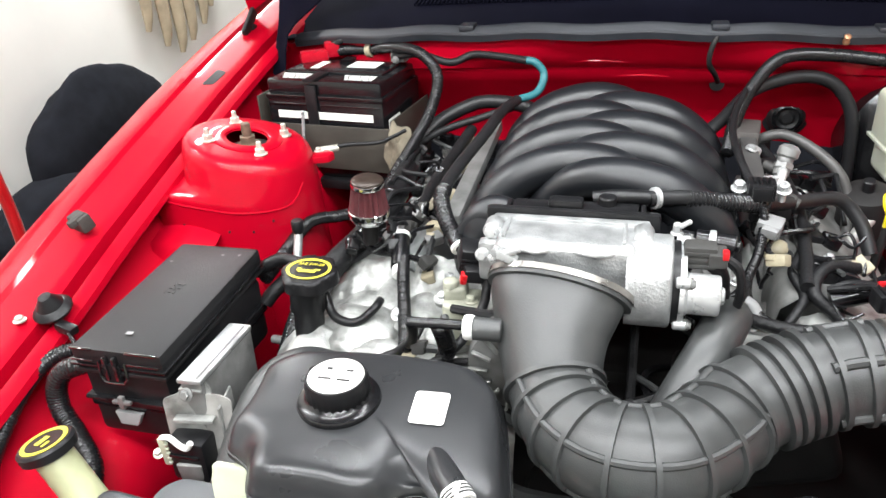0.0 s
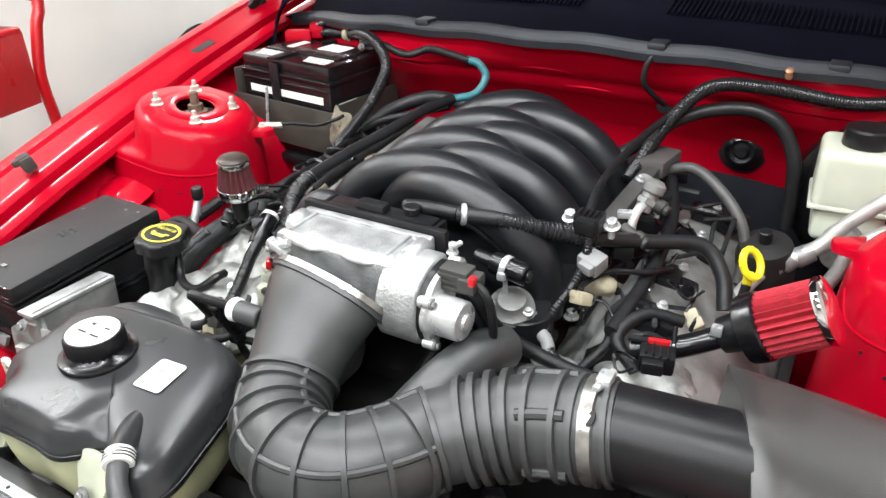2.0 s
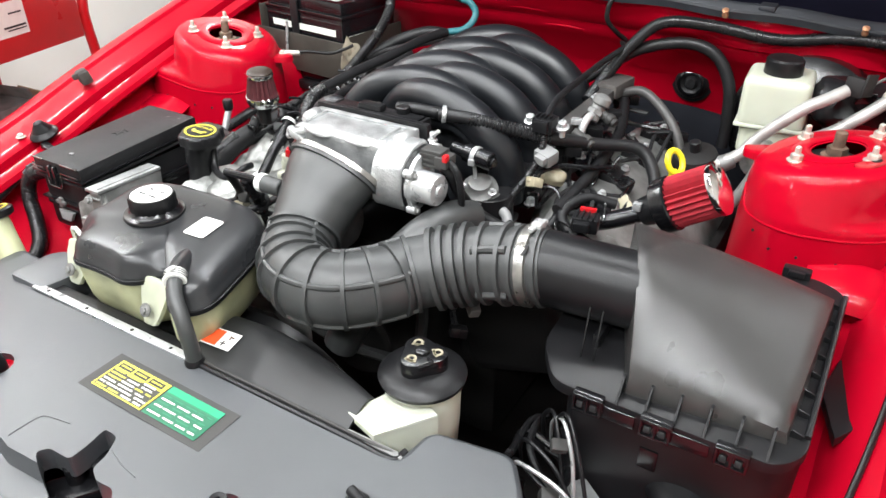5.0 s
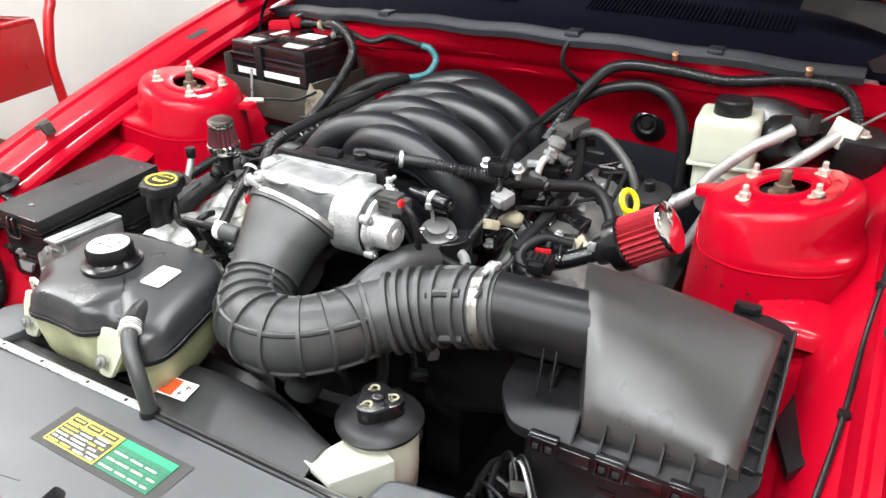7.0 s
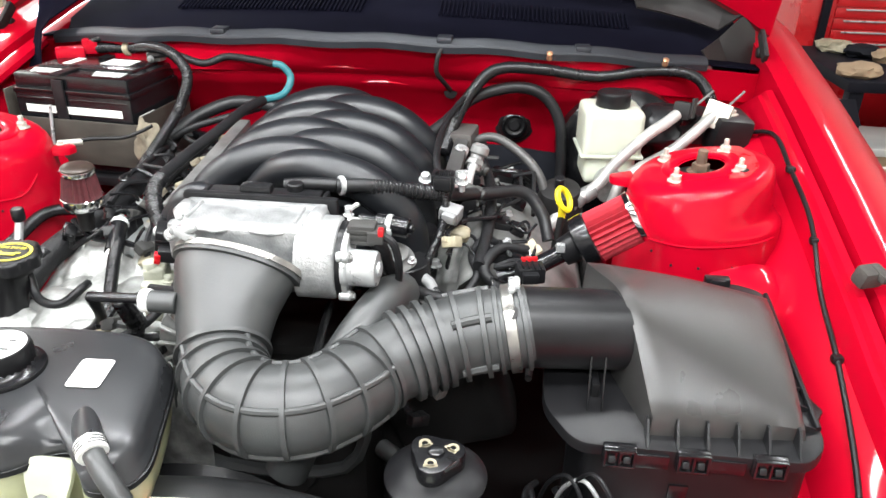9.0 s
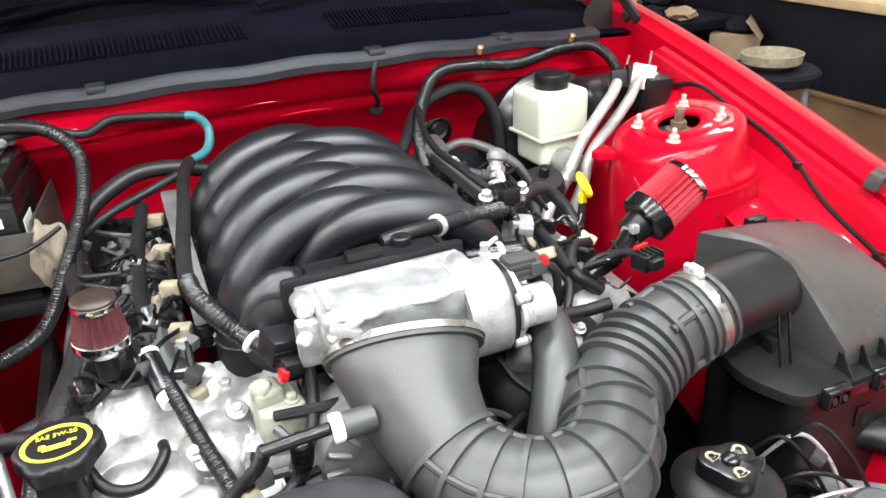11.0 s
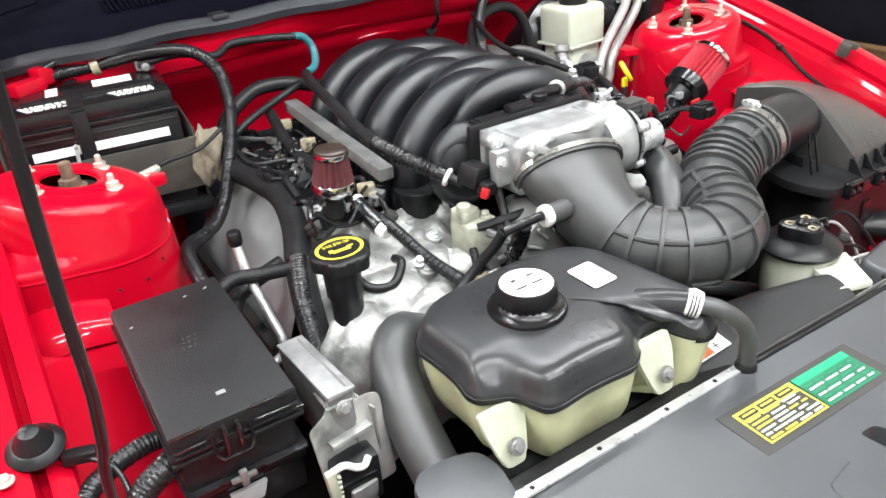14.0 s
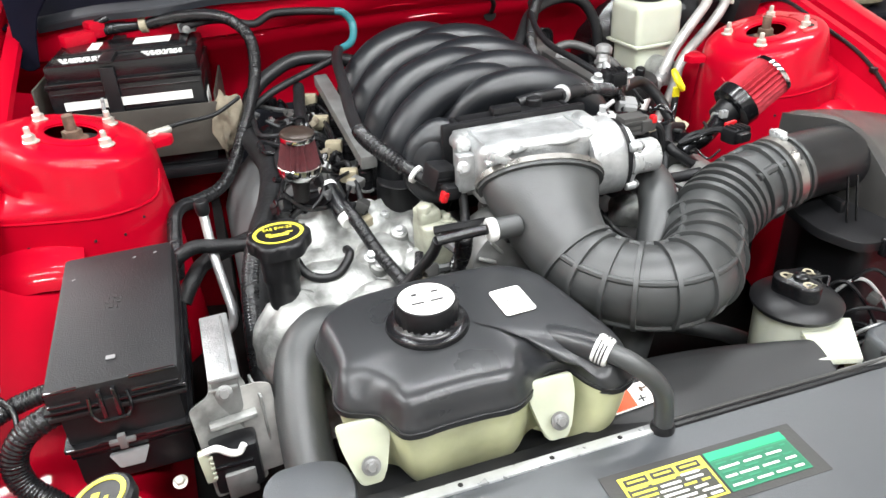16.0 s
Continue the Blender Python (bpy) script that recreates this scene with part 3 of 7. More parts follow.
for s in (-1, 1):
    part("bonnet_frame", tube([(s * 0.70, 1.24 - u * math.cos(HA), 1.125 + u * math.sin(HA)) for u in (0.02, 0.4, 0.8, 1.05)], 0.03, 8), RED_SHADED, hd)
    part("bonnet_hinge", join(box((0.010, 0.07, 0.022), (s * 0.772, 1.19, 1.0), 0.004, (35, 0, 0)), cyl(0.010, (s * 0.765, 1.2, 0.985), (s * 0.785, 1.2, 0.985))), DARK, car)

nose = []
for y, dz, w in ((-0.165, -0.012, 0.56), (-0.175, -0.014, 0.56), (-0.20, -0.02, 0.60), (-0.255, -0.07, 0.66), (-0.28, -0.16, 0.70), (-0.285, -0.3, 0.72), (-0.27, -0.42, 0.72)):
    nose.append([(w * u, y + 0.11 * u * u, 0.655 + dz - 0.02 * u * u) for u in np.linspace(-1.15, 1.15, 25)])
part("bumper", sheet(nose, 0.004), RED, car, "red front bumper skin")
brace = []
for y, z in ((0.19, 0.58), (0.14, 0.60), (0.02, 0.60), (-0.10, 0.595), (-0.16, 0.575)):
    brace.append([(x, y, z) for x in np.linspace(-0.66, 0.66, 12)])
part("front_crossmember", sheet(brace, 0.004), RED, car, "red front crossmember under the cover")
floor_pan = [[(x, y, 0.30) for x in np.linspace(-0.9, 0.9, 5)] for y in np.linspace(-0.25, 1.3, 5)]
part("undertray", sheet(floor_pan, 0.004), DARK, car, "dark undertray below the engine")
for s in (-1, 1):
    ap = []
    for u in np.linspace(0, 1, 9):
        y = -0.2 + 1.3 * u
        ap.append([(s * x, y, fz(y) + d) for x, d in ((0.744, -0.070) if s < 0 else (0.672, -0.125), (0.715, -0.098) if s < 0 else (0.66, -0.135), (0.66, -0.112) if s < 0 else (0.64, -0.14), (0.585, -0.13), (0.55, -0.16), (0.535, -0.25), (0.53, -0.42))])
    part("inner_apron", sheet(ap), RED, car, "red inner apron beside the engine", angle=50)


for s in (-1, 1):
    wh = part("wheel", lathe([(0.20, -0.10), (0.30, -0.105), (0.325, -0.09), (0.335, -0.06), (0.335, 0.06), (0.325, 0.09), (0.30, 0.105), (0.20, 0.10)], 40, orient((s * 0.775, 0.80, 0.335), (s, 0, 0))), RUBBER, car, "black front tyre")
    part("rim", lathe([(0.205, -0.08), (0.205, 0.085), (0.18, 0.06), (0.05, 0.07)], 36, orient((s * 0.775, 0.80, 0.335), (s, 0, 0))), ALU, wh, "grey alloy rim")


def stop_block(at, rz, tilt=16):
    bm = join(box((0.034, 0.022, 0.026), (0, 0, 0.013), 0.005), box((0.012, 0.03, 0.012), (0.006, -0.006, 0.022), 0.004))
    bmesh.ops.transform(bm, matrix=pose(*at, tilt, 0, rz), verts=bm.verts)
    return bm


for s in (-1, 1):
    part("bump_stop", stop_block(((0.757 if s > 0 else -0.746), 0.558, 0.823), 20 * s), FOAM, car, "worn grey foam bump stop")
    if s > 0:
        continue
    bx, by = 0.712 * s, 0.424
    bp = part("rubber_buffer", lathe([(0.026, 0), (0.027, 0.004), (0.021, 0.011), (0.0185, 0.012), (0.018, 0.014), (0.0145, 0.018), (0.014, 0.020), (0.010, 0.025), (0.009, 0.028), (0.003, 0.031)], 28, pose(bx, by, fz(by) - 0.016, 16, 0, 0)), PLAST, car, "black stepped rubber buffer")
    part("buffer_bolt", bolt((bx - 0.03 * s * -1, by - 0.03, fz(by - 0.03) - 0.008), r=0.006, h=0.006), ZINC, bp)
part("fender_slot", prism(rounded([(-0.012, -0.028), (0.010, -0.022), (0.012, 0.028), (-0.009, 0.032)], 0.006), -0.004, 0.0008, 0.0003, pose(-0.752, 0.985, fz(0.985) - 0.0108, 14, 7, 0)), DARK, car, "dark slot in the wing shelf")
CABLE = [(0.712, 1.0, -0.066), (0.737, 0.93, -0.031), (0.738, 0.83, -0.028), (0.738, 0.735, -0.028), (0.735, 0.676, -0.036), (0.728, 0.60, -0.058), (0.722, 0.50, -0.062), (0.708, 0.38, -0.070), (0.69, 0.28, -0.082), (0.66, 0.2, -0.05)]
part("release_cable", tube([(x, y, fz(y) + d) for x, y, d in CABLE], 0.0038, 8), PLAST, car, "thin black bonnet release cable")
for x, y, d in (CABLE[2], CABLE[4], CABLE[6]):
    part("cable_clip", box((0.014, 0.012, 0.010), (x, y, fz(y) + d), 0.003), PLAST, car)

wl = thing("work_light", WORK, "long work light bar hung under the open bonnet", "lamp")
part("bar", box((1.16, 0.05, 0.03), WORK, 0.008), PLAST, wl)
part("diffuser", box((1.1, 0.035, 0.006), (WORK[0], WORK[1], WORK[2] - 0.016), 0.002), lampglow, wl)
for s in (-1, 1):
    part("hook", tube([(s * 0.56, 0.62, 1.57), (s * 0.60, 0.62, 1.64), (s * 0.64, 0.62, 1.74), (s * 0.66, 0.62, 1.80)], 0.006, 8), STEELD, wl)

prop = thing("prop_rod", (-0.66, 0.145, 0.64), "thin black steel rod holding the bonnet up", "rod")
part("rod", tube([(-0.662, 0.141, 0.655), (-0.659, 0.10, 0.78), (-0.656, 0.06, 0.90), (-0.6505, 0.026, 1.01), (-0.6465, 0.0155, 1.04), (-0.6445, 0.0096, 1.058), (-0.6430, 0.004, 1.075), (-0.6415, -0.010, 1.118), (-0.6403, -0.0175, 1.142), (-0.6392, -0.024, 1.162), (-0.6355, -0.045, 1.228), (-0.632, -0.067, 1.297), (-0.628, -0.07, 1.45), (-0.64, 0.12, 1.75), (-0.66, 0.47, 1.92)], 0.0024, 10), GLOSS, prop)
part("pivot", join(lathe([(0.017, 0), (0.018, 0.006), (0.013, 0.012), (0.013, 0.022), (0.007, 0.030)], 18, pose(-0.662, 0.150, 0.640, 10, 0, 0)), box((0.05, 0.035, 0.012), (-0.66, 0.15, 0.635), 0.004)), PLAST, prop, "black pivot block")
for dx, dy in ((0.022, -0.022), (0.038, -0.045)):
    part("pivot_bolt", bolt((-0.66 + dx, 0.15 + dy, 0.640), (0, 0, 1), 0.007, 0.007), ZINC, prop, "pale zinc bolt")

# ---------------------------------------------------------------- radiator cover and what it carries
CZ = 0.672
cover = thing("radiator_cover", (0, 0.03, 0.62), "charcoal grained plastic cover over the radiator support", "cover")
outline = rounded([(-0.495, 0.212), (-0.378, 0.198), (-0.368, 0.147), (0.285, 0.147), (0.292, 0.205), (0.382, 0.222), (0.412, 0.18), (0.43, 0.10), (0.47, -0.04), (0.33, -0.13), (0.12, -0.178), (-0.12, -0.178), (-0.33, -0.13), (-0.50, -0.03)], 0.014)
HOLE = rounded([(-0.066, -0.044), (-0.058, -0.033), (-0.025, -0.032), (-0.024, -0.011), (-0.028, 0.017), (-0.006, 0.016), (0.007, -0.010), (0.008, -0.027), (0.026, -0.036), (0.050, -0.034), (0.068, -0.050), (0.080, -0.087), (0.143, -0.083), (0.157, -0.098), (0.146, -0.110), (0.092, -0.110), (0.082, -0.126), (0.022, -0.137), (0.006, -0.126), (0.003, -0.088), (-0.012, -0.082), (-0.020, -0.066), (-0.042, -0.058)], 0.006, 3)
STEP = [(-0.60, 0.060), (-0.44, 0.012), (-0.10, -0.058), (0.07, -0.050), (0.30, -0.038), (0.60, -0.02)]  # where the raised deck ends


def plate(outer, holes, z0, z1, shape=None):
    """A plate with holes: an even fill of the ring between outlines, pulled down to a thickness."""
    bm = bmesh.new()
    edges = []
    for ring in [outer, *holes]:
        vs = [bm.verts.new((x, y, z1)) for x, y in ring]
        edges += [bm.edges.new((vs[i], vs[(i + 1) % len(vs)])) for i in range(len(vs))]
    bmesh.ops.triangle_fill(bm, use_beauty=True, use_dissolve=False, edges=edges)
    got = bmesh.ops.extrude_face_region(bm, geom=bm.faces[:])
    for v in got["geom"]:
        if isinstance(v, bmesh.types.BMVert):
            v.co.z = z0
    return bm


def circle(x, y, r, n=20):
    return [(x + r * math.cos(2 * math.pi * i / n), y + r * math.sin(2 * math.pi * i / n)) for i in range(n)]


PINS = [(0.168, 0.002), (-0.243, 0.017)]
pl = plate(outline, [HOLE] + [circle(x, y, 0.023) for x, y in PINS], CZ - 0.03, CZ)


def skirt(ring, steps):
    """A rounded edge that runs off an outline: (metres outwards, metres down)."""
    bm = bmesh.new()
    n = len(ring)
    rows = []
    area2 = sum(ring[i][0] * ring[(i + 1) % n][1] - ring[(i + 1) % n][0] * ring[i][1] for i in range(n))
    sg = 1 if area2 > 0 else -1
    for out, down in steps:
        row = []
        for i in range(n):
            a, b = Vector(ring[i - 1]), Vector(ring[(i + 1) % n])
            t = (b - a).normalized()
            row.append(bm.verts.new((ring[i][0] + t.y * out * sg, ring[i][1] - t.x * out * sg, CZ - down)))
        rows.append(row)
    for a, b in zip(rows, rows[1:]):
        for i in range(n):
            bm.faces.new((a[i], a[(i + 1) % n], b[(i + 1) % n], b[i]))
    return bm


def crown(bm, dz=0.0):
    """A raised deck at the back; in front of the step the cover lies lower and falls to the nose."""
    for v in bm.verts:
        x, y = v.co.x, v.co.y
        edge = float(np.interp(x, [a for a, _ in STEP], [b for _, b in STEP]))
        low = min(1.0, max(0.0, (edge - y) / 0.006 + 0.5))
        v.co.z += dz + 0.026 - 0.022 * low - 0.03 * max(0, 0.055 - y) - 0.16 * max(0, -0.09 - y) - 0.05 * max(0, abs(x + 0.03) - 0.25)
    return bm


for (xa, ya), (xb, yb) in zip(STEP, STEP[1:]):
    for off in (-0.003, 0.003):
        bmesh.ops.bisect_plane(pl, geom=pl.verts[:] + pl.edges[:] + pl.faces[:], plane_co=(xa, ya + off, 0), plane_no=(ya - yb, xb - xa, 0))
bmesh.ops.subdivide_edges(pl, edges=[e for e in pl.edges if e.calc_length() > 0.06], cuts=2, use_grid_fill=False)
bmesh.ops.triangulate(pl, faces=pl.faces)
part("cover_panel", crown(pl), PLASTG, cover, angle=30)
part("raised_corner", prism(rounded([(-0.425, 0.15), (-0.345, 0.15), (-0.336, 0.195), (-0.342, 0.225), (-0.37, 0.236), (-0.408, 0.236), (-0.424, 0.218)], 0.012), 0.655, 0.701, 0.006), PLASTG, cover, angle=50)
part("rolled_edge", crown(skirt(outline, ((-0.0005, -0.0003), (0.003, 0.0012), (0.0055, 0.004), (0.0065, 0.009), (0.007, 0.034)))), PLASTG, cover, angle=60)
for x, y in ((0.233, 0.024), (-0.31, 0.036), (0.335, 0.085), (-0.426, 0.102), (-0.205, -0.08)):
    pg = part("push_pin", crown(lathe([(0.021, 0.0), (0.021, 0.003), (0.017, 0.004), (0.0155, 0.001), (0.011, 0.001), (0.011, 0.005), (0.008, 0.006), (0.006, 0.003)], 24, pose(x, y, CZ))), PLASTG, cover)
for x, y in PINS:
    part("locating_pin", crown(lathe([(0.0145, -0.03), (0.0135, 0.004), (0.011, 0.012), (0.0105, 0.017), (0.009, 0.019), (0.004, 0.018), (0.003, 0.012)], 20, pose(x, y, CZ))), PLAST, cover, "black locating pin in a hole")
    part("pin_seat", crown(lathe([(0.026, -0.016), (0.026, -0.010)], 20, pose(x, y, CZ))), RED, cover)
part("wire_clip", crown(join(box((0.02, 0.03, 0.006), (0.277, 0.078, CZ + 0.004), 0.002), cyl(0.006, (0.268, 0.085, CZ + 0.012), (0.29, 0.078, CZ + 0.012)), box((0.006, 0.02, 0.018), (0.285, 0.07, CZ + 0.009), 0.002))), PLAST, cover, "small black wire clip")
part("pressed_line", crown(tube([(-0.115, -0.045, CZ), (-0.114, -0.03, CZ), (-0.112, -0.012, CZ), (-0.108, -0.006, CZ), (-0.10, -0.003, CZ), (-0.07, 0.002, CZ)], 0.0011, 6, n=1)), PLASTG, cover)
part("pressed_line", crown(tube([(0.005, 0.0, CZ), (0.03, -0.008, CZ), (0.058, -0.012, CZ)], 0.0008, 6, n=1)), PLASTG, cover)

latch = thing("bonnet_latch", (0.0, -0.06, 0.59), "black bonnet latch with a bright striker in the cover opening", "latch")
part("latch_body", join(box((0.04, 0.09, 0.03), (-0.03, -0.02, 0.632), 0.006, (0, 0, -35)), box((0.03, 0.03, 0.03), (-0.03, 0.0, 0.655), 0.008), cyl(0.01, (-0.04, -0.025, 0.64), (-0.04, -0.025, 0.672))), GLOSS, latch)
# black sheet over the crossmember stands in for shade in the opening
part("latch_shade_sheet", box((0.36, 0.24, 0.006), (0.04, -0.06, 0.609), 0.002), CLOTHB, latch, "black sheet standing in for the shade inside the latch opening")
part("latch_strip", box((0.028, 0.12, 0.006), (0.012, -0.045, 0.640), 0.002, (0, 0, -20)), RED, latch, "red latch strip")
part("striker", join(box((0.012, 0.086, 0.004), (0.056, -0.078, 0.668), 0.001, (0, 0, 16)), box((0.004, 0.086, 0.012), (0.062, -0.078, 0.664), 0.001, (0, 0, 16))), PIPE, latch, "bright steel striker strip")

rad = thing("radiator", (0, 0.15, 0.30), "silver radiator top rail with black shroud behind the cover", "radiator")
part("top_rail", join(box((0.335, 0.006, 0.026), (-0.195, 0.156, 0.683), 0.001), box((0.335, 0.012, 0.004), (-0.195, 0.153, 0.698), 0.001)), MACH, rad, "bright aluminium top rail with holes")
for x in (-0.33, -0.245, -0.15, -0.075):
    part("rail_hole", cyl(0.0028, (x, 0.153, 0.6990), (x, 0.153, 0.7006), 10), DARK, rad)
part("rail_edge", join(box((0.31, 0.005, 0.004), (0.128, 0.156, 0.693), 0.001), box((0.31, 0.004, 0.02), (0.128, 0.162, 0.682), 0.001)), STEELD, rad, "thin bright rail edge")
part("rail_seal", tube([(-0.04, 0.150, 0.698), (0.1, 0.149, 0.697), (0.22, 0.149, 0.695), (0.272, 0.15, 0.692), (0.279, 0.17, 0.69)], 0.0042, 8), PLAST, rad)
part("rail_seal", tube([(-0.03, 0.1565, 0.699), (0.1, 0.1565, 0.698), (0.22, 0.156, 0.696), (0.268, 0.158, 0.693)], 0.0022, 8), GREYP, rad)
part("rail_gap", box((0.33, 0.02, 0.006), (-0.195, 0.171, 0.688), 0.001), PLAST, rad, "black strip behind the rail")
part("core", box((0.66, 0.04, 0.30), (-0.04, 0.18, 0.50), 0.004), DARK, rad)
SHROUD_Z = [(0.160, 0.688), (0.172, 0.6915), (0.186, 0.6955), (0.214, 0.7015), (0.232, 0.703), (0.246, 0.700), (0.256, 0.694), (0.264, 0.683), (0.268, 0.665), (0.270, 0.62)]
for x0, x1, dip in ((-0.085, 0.205, 0.0), (-0.36, -0.089, 0.042)):
    shr = [[(x, 0.160 + (y - 0.160) * (1 - 8.5 * max(0, x + 0.02) ** 2), z - dip + 0.08 * max(-0.05, min(0.04, x + 0.033)) - 0.02 * max(0, (x0 + 0.012 - x) / 0.012)) for x in np.linspace(x0, x1, 25)] for y, z in SHROUD_Z]
    part("fan_shroud", sheet(shr, 0.004), SHROUD, rad, "dull grey moulded fan shroud", angle=50)
part("fan_guard", lathe([(0.19, -0.02), (0.20, 0.0), (0.17, 0.012), (0.05, 0.02)], 40, orient((-0.04, 0.30, 0.47), (0, 1, 0))), PLAST, rad)

# ---------------------------------------------------------------- stickers on the cover and shroud
sticker = thing("service_sticker", (0.0, 0.085, CZ), "yellow and green service label on the radiator cover", "sticker")
sm = pose(-0.016, 0.080, CZ + 0.0266, 1, 0, -1)


def flat(w, h, x, y, z, m, t=0.0004):
    bm = box((w, h, t), (x, y, z), 0)
    bmesh.ops.transform(bm, matrix=m, verts=bm.verts)
    return bm


part("backing", flat(0.212, 0.064, 0.0, 0, -0.0002, sm), GREYP, sticker, "clear dark backing film")
part("yellow_panel", flat(0.090, 0.048, -0.046, 0.0, 0.0008, sm), YELLOW, sticker)
part("green_panel", flat(0.088, 0.048, 0.046, 0.0, 0.0008, sm), GREEN, sticker)
rs = random.Random(3)
part("green_header", flat(0.088, 0.010, 0.046, 0.019, 0.0012, sm), mat("bright_green_print", (0.01, 0.30, 0.14), 0.45, var=0.08, bump=0.0), sticker)
part("dark_field", flat(0.085, 0.034, 0.046, -0.005, 0.0011, sm), mat("dark_green_print", (0.01, 0.12, 0.06), 0.45, var=0.08, bump=0.0), sticker)
for k in range(6):
    x0 = 0.006
    while x0 < 0.078:
        w = rs.uniform(0.008, 0.022)
        part("print_bar", flat(min(w, 0.084 - x0), 0.0022, x0 + min(w, 0.084 - x0) / 2, 0.0085 - 0.0054 * k, 0.0015, sm), PAPER if k % 2 else GREEN, sticker)
        x0 += w + rs.uniform(0.003, 0.008)
part("dark_field", flat(0.085, 0.031, -0.046, -0.0065, 0.0010, sm), mat("dark_label_print", (0.03, 0.03, 0.02), 0.45, var=0.08, bump=0.0), sticker)
for k in range(3):
    part("dark_box", flat(0.024, 0.008, -0.075 + 0.028 * k, 0.0165, 0.0012, sm), INK, sticker)
    part("print_bar", flat(0.018, 0.0022, -0.075 + 0.028 * k, 0.0165, 0.0015, sm), YELLOW, sticker)
for k in range(6):
    x0 = -0.086
    while x0 < -0.010:
        w = rs.uniform(0.008, 0.026)
        part("print_bar", flat(min(w, -0.004 - x0), 0.0024, x0 + min(w, -0.004 - x0) / 2, 0.0085 - 0.0056 * k, 0.0012, sm), PAPER if rs.random() < 0.6 else YELLOW, sticker)
        x0 += w + rs.uniform(0.002, 0.006)

fansticker = thing("warning_sticker", (-0.03, 0.21, 0.685), "orange and white fan warning label on the shroud", "sticker")
fm = pose(-0.033, 0.2003, 0.7010, 12, -4.6, 0)
part("white_panel", flat(0.053, 0.029, 0, 0, 0.0, fm), PAPER, fansticker)
part("orange_panel", flat(0.025, 0.025, -0.0125, 0, 0.0006, fm), ORANGE, fansticker)
part("print_mark", join(*[flat(0.009, 0.0016, 0.009, -0.006, 0.0006, fm @ pose(0, 0, 0, 0, 0, 0)), flat(0.0016, 0.009, 0.009, -0.006, 0.0008, fm)]), INK, fansticker)
part("print_mark", join(flat(0.008, 0.002, 0.016, 0.006, 0.0006, fm), flat(0.003, 0.006, 0.014, 0.005, 0.0008, fm)), RUSTY, fansticker)

# ---------------------------------------------------------------- engine
eng = thing("engine", (0, 0.75, 0.32), "V8 engine with stained cast aluminium covers", "engine")
part("block", join(box((0.40, 0.50, 0.34), (0.0, 0.80, 0.50), 0.03), box((0.30, 0.14, 0.30), (-0.02, 0.52, 0.50), 0.03)), DARK, eng, "grimy dark engine block")


def valve_cover(s):
    rows = []
    for y in np.linspace(0.60, 1.02, 12):
        k = 1 - 0.12 * (abs(y - 0.81) / 0.21) ** 6
        dx_scale = 0.86 if s < 0 else 1.0
        rows.append([(s * (0.225 + dx * dx_scale), 0.81 + (y - 0.81), 0.655 + dz * k) for dx, dz in ((0.0, 0.05), (0.01, 0.115), (0.03, 0.135), (0.08, 0.125), (0.14, 0.085), (0.19, 0.035), (0.215, -0.03), (0.215, -0.12))])
    bm = sheet(rows)
    bmesh.ops.holes_fill(bm, edges=[e for e in bm.edges if e.is_boundary])
    return bm


for s in (-1, 1):
    part("valve_cover", valve_cover(s), VALVE if s > 0 else VALVEL, eng, "sooty grey cast valve cover" if s > 0 else "smooth dull grey valve cover", angle=60)
    part("head_flange", box((0.016, 0.44, 0.14), (s * (0.425 if s < 0 else 0.448), 0.81, 0.585), 0.004), DARK, eng, "grimy dark head flange")


def lump(at, size, seed, subdiv=3, rough=0.25, m=None):
    """An uneven casting."""
    bm = bmesh.new()
    bmesh.ops.create_icosphere(bm, subdivisions=subdiv, radius=1)
    for v in bm.verts:
        d = noise.noise(v.co * 1.7 + Vector((seed, seed * 2, 0))) * rough + noise.noise(v.co * 4 + Vector((0, seed, seed))) * rough * 0.4
        p = v.co * (1 + d)
        v.co = Vector((p.x * size[0], p.y * size[1], p.z * size[2])) + Vector(at)
    return bm


PROF = [(0.412, 0.56), (0.414, 0.62), (0.420, 0.665), (0.436, 0.700), (0.465, 0.724), (0.50, 0.736), (0.54, 0.748), (0.58, 0.765), (0.62, 0.785)]
PROF = [tuple(q) for q in spline(PROF, n=5)]


def casting(x0, x1, dy, dzz, seed, start=0):
    """A front cover with a rounded shoulder, swells and webs."""
    rows = []
    for x in np.linspace(x0, x1, 64):
        row = []
        for y, z in PROF[start:]:
            q = Vector((x * 16, y * 16, z * 16 + seed))
            h = 0.014 * noise.noise(q * 0.8) + 0.009 * noise.noise(q * 2.4) - 0.004 * max(0.0, 1 - abs(noise.noise(q * 1.6 + Vector((9, 2, 4)))) * 12)
            web = 0.007 * max(0.0, 1 - abs(noise.noise(q * 0.9 + Vector((3, 7, 1)))) * 9)
            low = 0.05 * max(0.0, (abs(x - (x0 + x1) / 2) / abs(x1 - x0) * 2)) ** 4
            row.append((x, y + dy - h * 0.5, z + dzz + h + web - low))
        rows.append(row)
    return sheet(rows)


part("timing_cover", casting(-0.385, -0.075, 0.0, 0.0, 2.0), ALUD, eng, "pale grey cast aluminium timing cover", angle=70)
part("timing_cover", casting(0.17, 0.36, 0.14, -0.02, 5.0, 20), VALVE, eng, "sooty grey aluminium timing cover", angle=70)
for at, sz, rot in (((0.22, 0.56, 0.62), (0.18, 0.10, 0.20), (8, -18, 0)),):
    part("front_cover", box(sz, at, 0.03, rot, 3), DARK, eng, "grimy dark front cover", angle=60)
